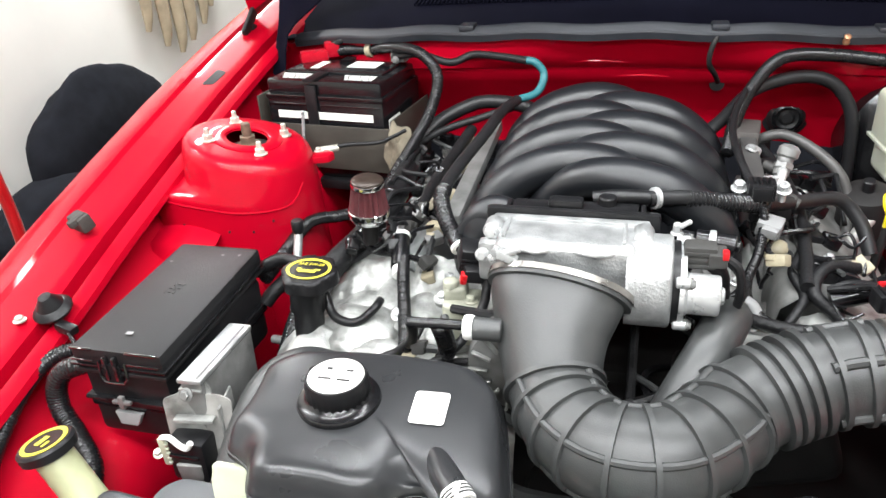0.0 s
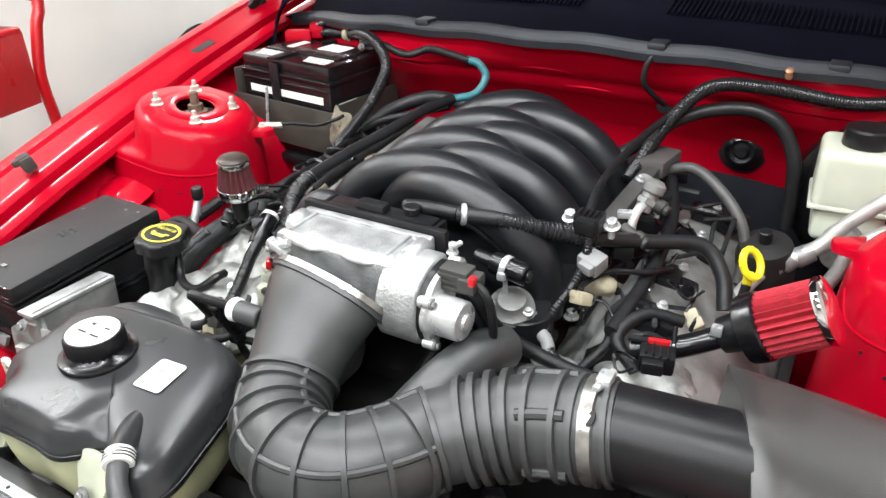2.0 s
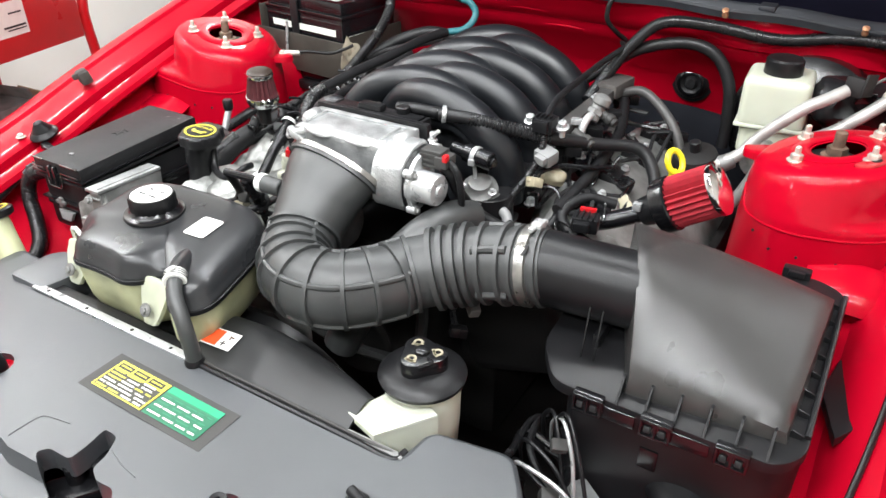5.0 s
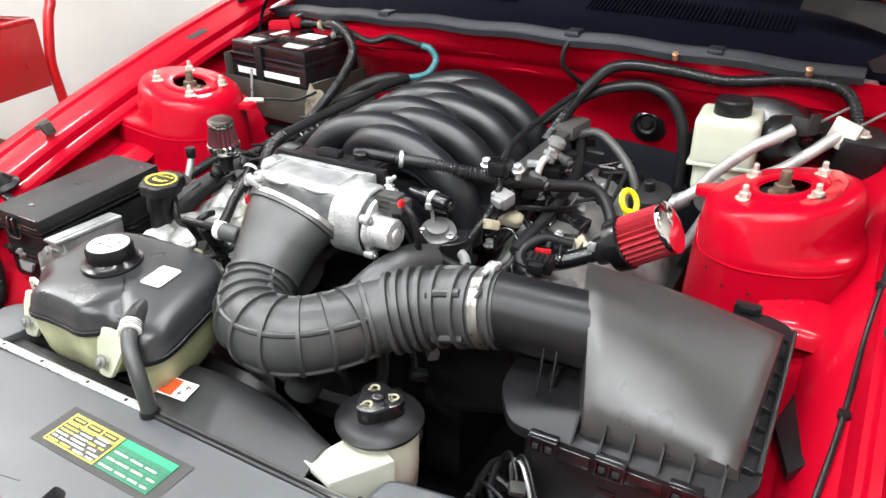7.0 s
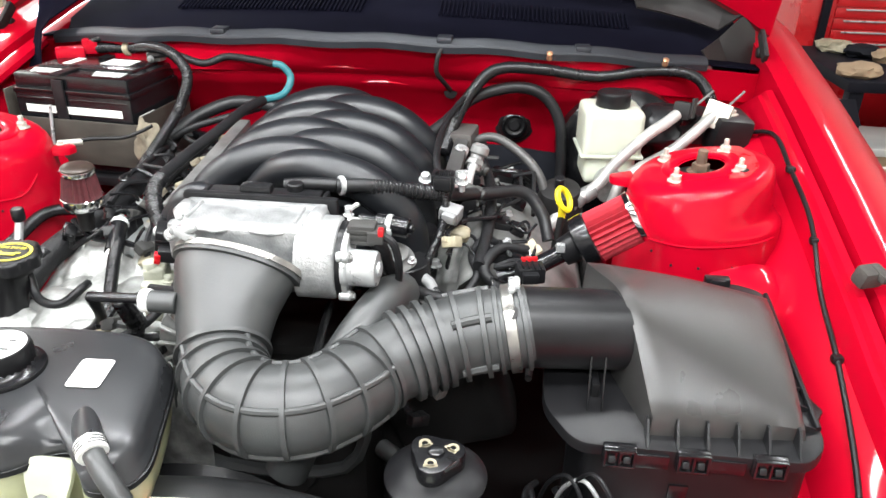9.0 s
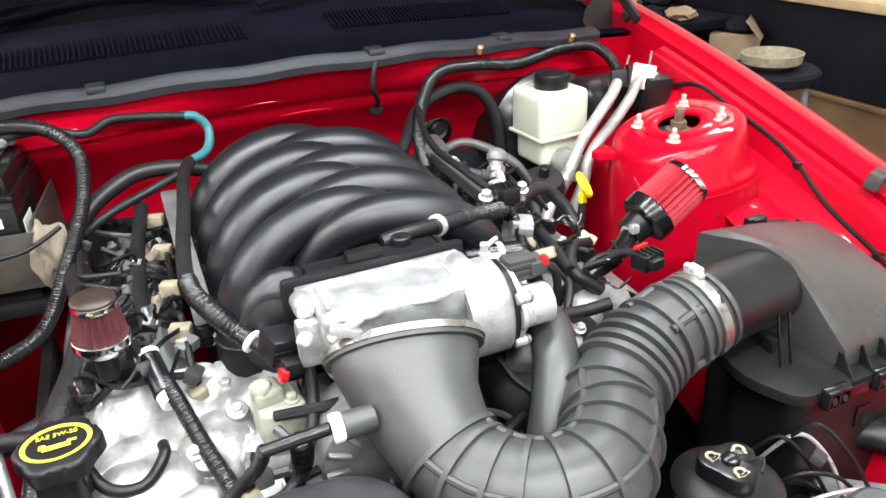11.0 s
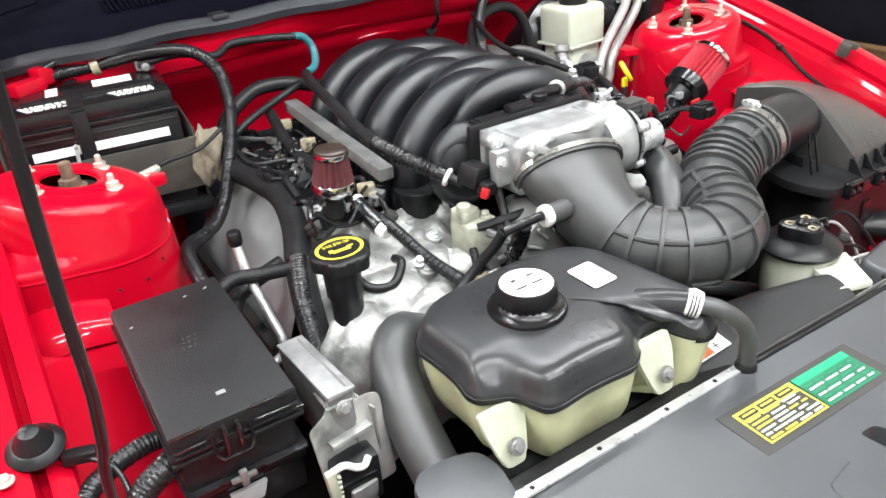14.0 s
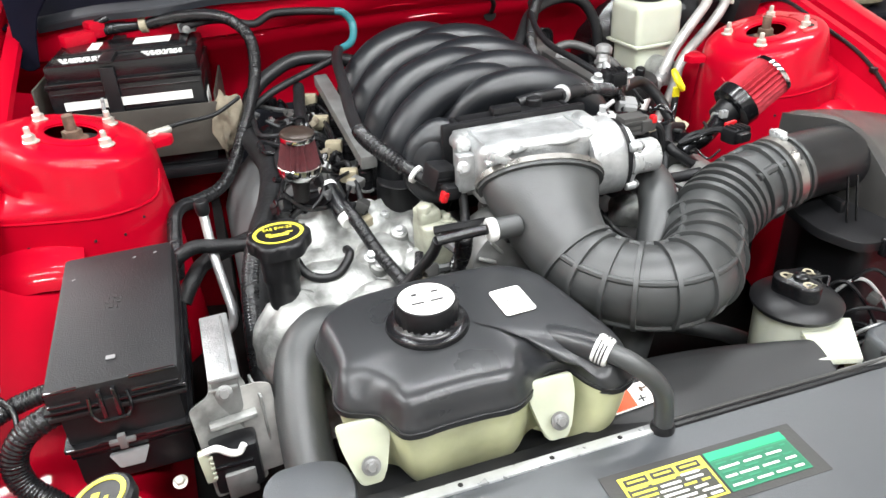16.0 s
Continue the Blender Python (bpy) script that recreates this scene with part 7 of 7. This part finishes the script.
part("shell", lathe([(0.024, 0.0), (0.036, 0.006), (0.039, 0.02), (0.039, 0.075), (0.034, 0.090), (0.018, 0.096)], 32, orient((0.395, 0.905, 0.715), (-0.1, -0.25, 1))), DARK, can, angle=50)
part("neck", cyl(0.009, (0.386, 0.882, 0.80), (0.384, 0.876, 0.825), 14), PLAST, can)

hy = thing("hydraulic_unit", (0.44, 0.28, 0.48), "cast aluminium brake hydraulic unit with steel pipes", "hydraulic unit")
part("valve_block", box((0.10, 0.05, 0.07), (0.462, 0.272, 0.562), 0.005, (0, 0, -38)), ALU, hy)
part("motor", lathe([(0.03, 0), (0.033, 0.004), (0.033, 0.05), (0.02, 0.055)], 24, orient((0.43, 0.25, 0.55), (-0.7, -0.5, 0.4))), STEELD, hy)
for k, (a, b, c, mt) in enumerate((
        ((0.425, 0.285, 0.592), (0.405, 0.31, 0.64), (0.385, 0.335, 0.665), PLAST), ((0.440, 0.280, 0.596), (0.425, 0.300, 0.645), (0.402, 0.322, 0.672), MACH),
        ((0.450, 0.262, 0.598), (0.415, 0.275, 0.640), (0.375, 0.290, 0.650), PLAST), ((0.465, 0.262, 0.600), (0.440, 0.285, 0.655), (0.412, 0.312, 0.690), PLAST),
        ((0.475, 0.250, 0.598), (0.430, 0.256, 0.632), (0.380, 0.262, 0.640), MACH), ((0.43, 0.27, 0.59), (0.39, 0.275, 0.61), (0.36, 0.30, 0.60), PLAST))):
    part("brake_pipe", tube([a, b, c, (c[0] - 0.02, c[1] + 0.02, c[2] - 0.03), (c[0] - 0.03, c[1] + 0.05, c[2] - 0.10)], 0.0027, 8), mt, hy, "thin brake pipe")
part("plug", box((0.022, 0.018, 0.02), (0.415, 0.262, 0.605), 0.003, (20, 10, 30)), GREYP, hy)
part("pipe_clip", box((0.02, 0.016, 0.012), (0.408, 0.300, 0.652), 0.003, (20, 10, 30)), GREYP, hy, "grey pipe clip")
part("pipe_nut", bolt((0.455, 0.275, 0.597), r=0.006, h=0.010), ZINC, hy)
line("buffer_lead", [(-0.70, 0.42, 0.745), (-0.675, 0.40, 0.75), (-0.655, 0.385, 0.735), (-0.65, 0.36, 0.715)], 0.003, LOOM, "thin lead with a plug beside the buffer", "wire",
     extra=[("plug", box((0.030, 0.015, 0.012), (-0.680, 0.405, 0.752), 0.003, (0, 8, -10)), PLAST, "black plug")])
lampb = thing("headlamp_housing", (-0.70, 0.07, 0.55), "black back of the headlamp behind the cover", "headlamp")
part("housing", join(box((0.14, 0.10, 0.09), (-0.795, 0.10, 0.590), 0.014, (0, 0, 12)), cyl(0.03, (-0.78, 0.12, 0.595), (-0.78, 0.17, 0.60))), PLAST, lampb)
for x, y in ((-0.66, 0.165), (-0.715, 0.20), (-0.70, 0.262)):
    part("apron_bolt", bolt((x, y, fz(y) - 0.062), (0, 0, 1), 0.007, 0.007), ZINC, car, "pale zinc bolt")
wf = thing("washer_filler", (-0.55, 0.21, 0.60), "washer filler neck with a black and yellow cap", "filler neck")
part("neck", cyl(0.021, (-0.478, 0.195, 0.63), (-0.552, 0.214, 0.729), 20), TANKY, wf, "yellowed filler neck")
WM = orient((-0.556, 0.216, 0.731), (-0.25, 0.05, 1))
wc = part("cap", lathe([(0.024, -0.006), (0.031, -0.002), (0.032, 0.008), (0.029, 0.011)], 28, WM), PLAST, wf, "black washer cap with yellow print")
part("cap_print", lathe([(0.026, 0.0112), (0.026, 0.0118), (0.021, 0.0118), (0.021, 0.0112)], 30, WM, ends=False), YELLOW, wc)
part("cap_print", join(flat(0.016, 0.008, 0, -0.004, 0.0116, WM), flat(0.010, 0.004, 0.004, 0.008, 0.0116, WM)), YELLOW, wc)

wr = random.Random(11)
ZONES = [
    ("over the valve cover", 26, (-0.335, -0.225), (0.60, 1.0), (0.785, 0.825), 0.0035),
    ("over the sooty valve cover", 11, (0.215, 0.34), (0.60, 0.96), (0.785, 0.825), 0.0032),
    ("by the timing cover", 7, (-0.20, -0.08), (0.42, 0.50), (0.745, 0.80), 0.0042),
    ("below the intake hose", 9, (0.06, 0.34), (0.42, 0.58), (0.68, 0.755), 0.0048),
    ("before the filter box", 9, (0.34, 0.42), (0.20, 0.40), (0.50, 0.60), 0.0045),
]
for zone, count, xr, yr, zr, r in ZONES:
    for k in range(count):
        pts = []
        x, y, z = wr.uniform(*xr), wr.uniform(*yr), wr.uniform(*zr)
        a = wr.uniform(0, 6.28)
        for j in range(5):
            pts.append((min(max(x, xr[0]), xr[1]), min(max(y, yr[0]), yr[1]), min(max(z, zr[0] - 0.02), zr[1])))
            a += wr.uniform(-1.1, 1.1)
            x, y, z = x + 0.045 * math.cos(a), y + 0.05 * math.sin(a), z + wr.uniform(-0.025, 0.02)
        w = thing("engine_wire", pts[0], "thin black lead " + zone, "wire", "engine wires")
        part("lead", tube(pts, r * wr.uniform(0.7, 1.4), 7, n=6), (TAPE, LOOM, LOOM, RUBBER)[k % 4], w)
        if k % 3 != 1:
            m = pose(*pts[-1], wr.uniform(-40, 40), wr.uniform(-40, 40), wr.uniform(0, 360))
            part("plug", join(box((0.026, 0.016, 0.015), None, 0.003, m=m), box((0.012, 0.019, 0.008), None, 0.002, m=m @ Matrix.Translation((0.006, 0, 0.004)))), (PLAST, GLOSS, CREAM, GREYP, GLOSS, PLAST, STEELD)[k % 7], w)

cl = random.Random(23)
for k in range(18):
    x, y = -0.222 - 0.062 * cl.random(), 0.615 + 0.021 * k
    z = 0.800 + 0.030 * cl.random()
    m = pose(x, y, z, cl.uniform(-50, 50), cl.uniform(-50, 50), cl.uniform(0, 180))
    w, h = cl.uniform(0.012, 0.024), cl.uniform(0.008, 0.014)
    cp = thing("loom_clip", (x, y, z), "grimy plastic loom clip wedged beside the fuel rail", "clip", "loom clips")
    part("body", join(box((w, h, h), None, 0.002, m=m), box((w * 0.4, h * 1.5, h * 0.6), None, 0.0015, m=m @ Matrix.Translation((w * 0.3, 0, 0.002)))), (PLAST, CREAM, GREYP, STEELD, GLOSS, TORN)[k % 6], cp)
    part("tail", tube([tuple(m @ Vector(q)) for q in ((-w / 2, 0, 0), (-w, 0.004, 0.004), (-w - 0.012, 0.012, -0.004), (-w - 0.02, 0.022, -0.016))], 0.0024, 6, n=4), (TAPE, GLOSS)[k % 2], cp)
for k in range(12):
    x, y = 0.23 + 0.10 * cl.random(), 0.575 + 0.026 * k
    z = 0.792 + 0.02 * cl.random()
    a = cl.uniform(0, 6.28)
    w = thing("sensor_wire", (x, y, z), "thin glossy wire looped over the sooty valve cover", "wire", "sensor wires")
    pts = [(x, y, z - 0.012)]
    for j in range(4):
        a += cl.uniform(0.3, 1.2)
        pts.append((pts[-1][0] + 0.017 * math.cos(a), pts[-1][1] + 0.020 * math.sin(a), z + (0.010 if j % 2 else 0.0) + cl.uniform(-0.006, 0.006)))
    part("wire", tube(pts, cl.uniform(0.0016, 0.0028), 7, n=6), (GLOSS, GLINT, GLOSS, TAPE)[k % 4], w)
    if k % 2:
        part("clip", box((0.010, 0.008, 0.007), pts[2], 0.0015, (cl.uniform(-30, 30), cl.uniform(-30, 30), cl.uniform(0, 90))), (MACH, GLOSS, STEELD)[k % 3], w, "small wire clip")
line("injector_lead", [(-0.175, 1.0, 0.885), (-0.23, 0.985, 0.87), (-0.29, 0.96, 0.855), (-0.33, 0.95, 0.835)], 0.0065, TAPE, "taped lead behind the fuel rail", "loom")
line("earth_strap", [(-0.478, 0.875, 0.843), (-0.45, 0.89, 0.846), (-0.40, 0.905, 0.846), (-0.37, 0.915, 0.856), (-0.35, 0.92, 0.866)], 0.0034, TAPE, "thin black earth strap from the tower tab", "cable",
     extra=[("lug", join(cyl(0.006, (-0.492, 0.864, 0.844), (-0.466, 0.884, 0.842), 12), bolt((-0.493, 0.860, 0.843), r=0.006, h=0.006)), ZINC, "pale crimped lug")])
solo("torn_insulation", lump((-0.375, 0.945, 0.82), (0.022, 0.016, 0.045), 31, 4, 0.6), TORN, "torn cream insulation beside the battery", "insulation")
line("harness_branch", [(0.195, 0.685, 0.885), (0.184, 0.76, 0.896), (0.182, 0.86, 0.900), (0.196, 0.95, 0.915), (0.225, 1.03, 0.935)], 0.0055, TAPE, "taped harness rising from the fuel rail", "loom")
line("coil_harness", [(0.235, 0.95, 0.845), (0.262, 0.86, 0.828), (0.272, 0.76, 0.815), (0.268, 0.66, 0.80), (0.262, 0.60, 0.79)], 0.009, TAPE, "taped harness on the valve cover", "loom")
line("coil_harness", [(-0.245, 0.98, 0.85), (-0.26, 0.88, 0.83), (-0.265, 0.78, 0.822), (-0.262, 0.68, 0.81)], 0.010, TAPE, "taped harness beside the fuel rail", "loom")
rc = thing("coil_connector", (0.331, 0.53, 0.80), "black sensor plug with a red lock behind the intake hose", "connector")
part("shell", join(box((0.036, 0.026, 0.022), (0.331, 0.531, 0.822), 0.004, (0, 0, 12)), box((0.022, 0.012, 0.014), (0.331, 0.514, 0.823), 0.003, (0, 0, 12)), *[box((0.0022, 0.020, 0.004), (0.320 + 0.0075 * k, 0.529, 0.834), 0.0006, (0, 0, 12)) for k in range(4)]), PLAST, rc)
part("lock", box((0.022, 0.005, 0.006), (0.329, 0.543, 0.835), 0.001, (0, 0, 12)), REDP, rc, "red connector lock")
for k in range(2):
    part("lead", tube([(0.328 + 0.008 * k, 0.545, 0.82), (0.322 + 0.008 * k, 0.566, 0.818), (0.308, 0.585 + 0.012 * k, 0.803), (0.285, 0.60, 0.79)], 0.0042, 8), TAPE, rc)
eg = thing("purge_solenoid", (0.148, 0.575, 0.77), "grey cast purge solenoid behind the throttle motor", "solenoid")
part("body", join(lathe([(0.018, -0.045), (0.021, -0.03), (0.021, -0.004), (0.027, -0.002), (0.027, 0.006), (0.019, 0.010), (0.017, 0.018), (0.006, 0.021)], 28, orient((0.148, 0.572, 0.806), (0.15, -0.35, 0.9))), box((0.034, 0.022, 0.020), (0.172, 0.575, 0.792), 0.005, (10, 20, 20))), STEELD, eg, angle=50)
part("cap_ring", lathe([(0.0275, 0), (0.0285, 0.002), (0.0275, 0.004)], 28, orient((0.148, 0.572, 0.804), (0.15, -0.35, 0.9))), STEELD, eg)
for dx, dy in ((0.024, -0.006), (-0.02, -0.012), (0.004, 0.024)):
    part("screw", bolt((0.148 + dx, 0.572 + dy, 0.810), (0.15, -0.35, 0.9), 0.0045, 0.005), MACH, eg)
part("outlet", tube([(0.18, 0.572, 0.785), (0.196, 0.566, 0.778), (0.205, 0.556, 0.764)], 0.008, 12), CATCH, eg, "pale stub pipe")
vv = thing("vapour_valve", (0.14, 0.571, 0.83), "black vapour valve with a bright band", "valve")
part("barrel", join(cyl(0.0135, (0.122, 0.573, 0.861), (0.168, 0.568, 0.857), 20), cyl(0.009, (0.098, 0.576, 0.863), (0.122, 0.573, 0.861), 14), cyl(0.0075, (0.168, 0.568, 0.857), (0.174, 0.567, 0.857), 14)), GLOSS, vv)
part("stem", cyl(0.003, (0.140, 0.566, 0.855), (0.143, 0.568, 0.815), 10), MACH, vv, "thin bright stem")
part("band", join(lathe([(0.0137, -0.004), (0.0147, -0.003), (0.0147, 0.003), (0.0137, 0.004)], 20, orient((0.141, 0.571, 0.8595), (1, -0.1, -0.08))), box((0.010, 0.008, 0.010), (0.141, 0.557, 0.855), 0.002)), MACH, vv, "bright band")
line("vapour_hose", [(0.133, 0.487, 0.878), (0.146, 0.49, 0.862), (0.152, 0.505, 0.83), (0.160, 0.53, 0.795), (0.19, 0.545, 0.772), (0.24, 0.545, 0.762), (0.285, 0.54, 0.765)], 0.0085, TAPE, "flat taped lead dropping behind the intake hose", "loom")

# ---------------------------------------------------------------- the garage round the car
CARTM = pose(-1.43, 1.03, 0, 0, 0, 11)  # y runs back along the side panel to its far end


def inc(bm):
    bmesh.ops.transform(bm, matrix=CARTM, verts=bm.verts)
    return bm


cart = thing("tool_cart", CARTM @ Vector((-0.25, -0.45, 0)), "red steel tool cart with a tube handle", "cart")
part("tray", inc(box((0.49, 0.94, 0.006), (-0.25, -0.485, 0.74), 0.001)), REDP, cart, "red top tray")
for sx, sy, x, y in ((0.004, 0.95, -0.002, -0.485), (0.004, 0.95, -0.498, -0.485), (0.49, 0.004, -0.25, -0.012), (0.49, 0.004, -0.25, -0.958)):
    part("tray_side", inc(box((sx, sy, 0.185), (x, y, 0.808), 0.001)), REDP, cart)
part("tray_rim", inc(tube([(-0.006, -0.95, 0.905), (-0.006, -0.02, 0.905), (-0.49, -0.02, 0.905), (-0.49, -0.95, 0.905), (-0.006, -0.95, 0.905)], 0.010, 10, n=1)), REDP, cart, "rolled red tray rim")
part("shelf", inc(join(box((0.49, 0.94, 0.006), (-0.25, -0.485, 0.36), 0.001), box((0.006, 0.94, 0.07), (-0.004, -0.485, 0.39), 0.002))), STEELD, cart, "grey lower shelf")
for x in (-0.012, -0.488):
    part("handle_leg", inc(tube([(x, 0.022, 0.0), (x, 0.040, 0.50), (x, 0.028, 0.66), (x, 0.020, 0.74), (x, 0.022, 0.80), (x, 0.050, 0.90), (x, 0.072, 0.945), (x + (0.03 if x < -0.2 else -0.03), 0.080, 0.975), (-0.25, 0.082, 0.985)], 0.0155, 12)), REDP, cart, "bent red leg that runs up into the handle")
    part("leg", inc(tube([(x, -0.94, 0.0), (x, -0.94, 0.72)], 0.0155, 12, n=1)), REDP, cart)
lb = part("cart_label", inc(box((0.001, 0.150, 0.088), (0.0015, -0.268, 0.818), 0)), PAPER, cart, "white printed label")
for y, z, w, h in ((-0.30, 0.842, 0.05, 0.012), (-0.225, 0.832, 0.04, 0.004), (-0.30, 0.826, 0.05, 0.003), (-0.235, 0.798, 0.07, 0.005), (-0.23, 0.790, 0.06, 0.003)):
    part("print_bar", inc(box((0.001, w, h), (0.0025, y, z), 0)), INK, lb)
rb = random.Random(9)
for k in range(6):
    w, h = 0.11 + 0.05 * rb.random(), 0.10 + 0.12 * rb.random()
    solo("cardboard_box", inc(join(box((0.24, w, h), (-0.19 - 0.05 * rb.random(), -0.10 - 0.155 * k, 0.363 + h / 2), 0.004, (0, 0, rb.uniform(-9, 9))), box((0.25, 0.004, h * 0.4), (-0.19, -0.10 - 0.155 * k + w / 2, 0.363 + h), 0.001, (25, 0, rb.uniform(-9, 9))))), (CARD, STEELD, PAPER, BLACKC, CARD, BLACKC)[k], "worn open box on the lower cart shelf", "box", "boxes on the cart")
glv = thing("work_gloves", (-2.42, 3.3, 0.45), "tan leather work gloves hanging on the wall", "gloves")
for j, (y, z, w) in enumerate(((3.05, 0.72, 0.09), (3.18, 0.62, 0.10), (3.30, 0.56, 0.10), (3.42, 0.60, 0.10), (3.56, 0.66, 0.10), (3.66, 0.74, 0.09))):
    part("glove_finger", tube([(-2.40, y, 1.15, 0.02, w / 2), (-2.38, y - 0.01, 0.95, 0.025, w / 2), (-2.39, y + 0.01, z, 0.022, w / 2.4), (-2.40, y, z - 0.12, 0.012, w / 5)], seg=12, side=(1, 0, 0)), CLOTHT, glv)
hat = thing("black_bag", (-2.4, 2.5, 0.0), "black cloth bag leaning on the wall", "bag")
part("bag_body", lump((-2.27, 2.40, 0.20), (0.14, 0.46, 0.38), 21, 4, 0.10), CLOTHB, hat, angle=80)
part("bag_flap", lump((-2.22, 2.0, 0.10), (0.14, 0.40, 0.16), 23, 4, 0.15), CLOTHB, hat, angle=80)
chest = thing("tool_chest", (1.8, 3.45, 0), "tall red tool chest with bright drawer pulls", "tool chest")
part("cabinet", box((0.62, 0.45, 1.25), (1.85, 3.44, 0.635), 0.01), REDP, chest)
part("corner_post", box((0.035, 0.03, 1.2), (1.645, 3.20, 0.62), 0.006), BLACKC, chest, "black corner post")
for k in range(10):
    z = 1.03 - 0.048 * k
    dr = part("drawer", box((0.44, 0.012, 0.042), (1.91, 3.21, z), 0.003), REDP, chest)
    part("drawer_pull", box((0.36, 0.012, 0.007), (1.91, 3.201, z + 0.014), 0.002), MACH, dr)
bench = thing("workbench", (2.4, 1.3, 0), "black workbench with a pale wooden top", "workbench")
part("carcass", box((0.45, 2.9, 0.32), (2.45, 1.75, 0.61), 0.008), BLACKC, bench)
part("plinth", box((0.43, 2.86, 0.42), (2.46, 1.75, 0.215), 0.006), WOODB, bench, "brown board base")
part("worktop", box((0.52, 2.96, 0.035), (2.44, 1.75, 0.7875), 0.006), WOOD, bench)
part("lower_board", box((0.46, 2.9, 0.02), (2.45, 1.75, 0.437), 0.004), WOODB, bench)
solo("blue_tub", box((0.12, 0.10, 0.08), (2.33, 1.25, 0.845), 0.01), BLUE, "small blue plastic tub on the bench", "tub")
solo("lid_dish", lathe([(0.06, 0), (0.095, 0.02), (0.10, 0.05), (0.095, 0.052), (0.085, 0.024), (0.01, 0.015)], 32, pose(1.76, 1.73, 0.64)), CREAM, "pale shallow dish on a stool", "dish")
stool = thing("stool", (1.76, 1.73, 0), "dark stool beside the car", "stool")
part("seat", lathe([(0.15, 0.60), (0.16, 0.61), (0.16, 0.63), (0.15, 0.64)], 32, pose(1.76, 1.73, 0)), BLACKC, stool)
for k in range(4):
    a = k * math.pi / 2 + 0.4
    part("leg", cyl(0.012, (1.76 + 0.12 * math.cos(a), 1.73 + 0.12 * math.sin(a), 0.61), (1.76 + 0.17 * math.cos(a), 1.73 + 0.17 * math.sin(a), 0.0)), STEELD, stool)

low = thing("low_bench", (1.8, 2.65, 0), "low dark bench with clutter on top", "bench")
part("top", box((0.75, 0.65, 0.04), (1.83, 2.68, 0.66), 0.008), BLACKC, low)
for x in (1.5, 2.16):
    for y in (2.40, 2.96):
        part("leg", box((0.05, 0.05, 0.64), (x, y, 0.32), 0.004), BLACKC, low)
for k, (x, y, w, h) in enumerate(((1.68, 2.55, 0.3, 0.42), (1.66, 2.86, 0.22, 0.36), (1.98, 2.6, 0.3, 0.46))):
    bx = thing("storage_box", (x, y, 0), "worn storage box under the low bench", "box", "boxes under the bench")
    part("body", box((0.28, w, h), (x, y, h / 2), 0.01, (0, 0, 6 * k - 5)), (CARD, BLACKC, CARD)[k], bx)
    part("lid", box((0.29, w + 0.01, 0.03), (x, y, h - 0.005), 0.006, (0, 0, 6 * k - 5)), (WHITE, BLACKC, CARD)[k], bx)
for k in range(9):
    x, y = 1.52 + 0.075 * k, 2.45 + 0.09 * (k * 5 % 6)
    solo("shop_rag", lump((x, y, 0.70), (0.07, 0.07, 0.03), 50 + k, 3, 0.35), (CARD, CREAM, CLOTHB)[k % 3], "crumpled shop rag on the low bench", "rag", "rags on the bench")

for k, (x, y, sx, sy, h, mt) in enumerate(((1.50, 2.12, 0.22, 0.18, 0.40, CARD), (1.62, 1.98, 0.20, 0.16, 0.34, BLACKC), (1.78, 2.16, 0.26, 0.20, 0.46, CARD), (1.42, 2.40, 0.16, 0.18, 0.55, BLACKC), (1.98, 2.02, 0.22, 0.20, 0.38, WHITE), (2.2, 2.35, 0.2, 0.2, 0.62, CARD))):
    bx = thing("parts_carton", (x, y, 0), "open parts carton standing beside the low bench", "carton", "cartons on the floor")
    part("body", box((sx, sy, h), (x, y, h / 2), 0.004, (0, 0, 14 * k - 30)), mt, bx)
    part("flap", box((sx, 0.10, 0.004), (x, y - sy / 2, h + 0.03), 0.001, (50, 0, 14 * k - 30)), mt, bx)
    part("crumpled_paper", lump((x, y, h + 0.02), (sx * 0.4, sy * 0.4, 0.04), 80 + k, 3, 0.5), (PAPER, CARD, CLOTHB)[k % 3], bx)
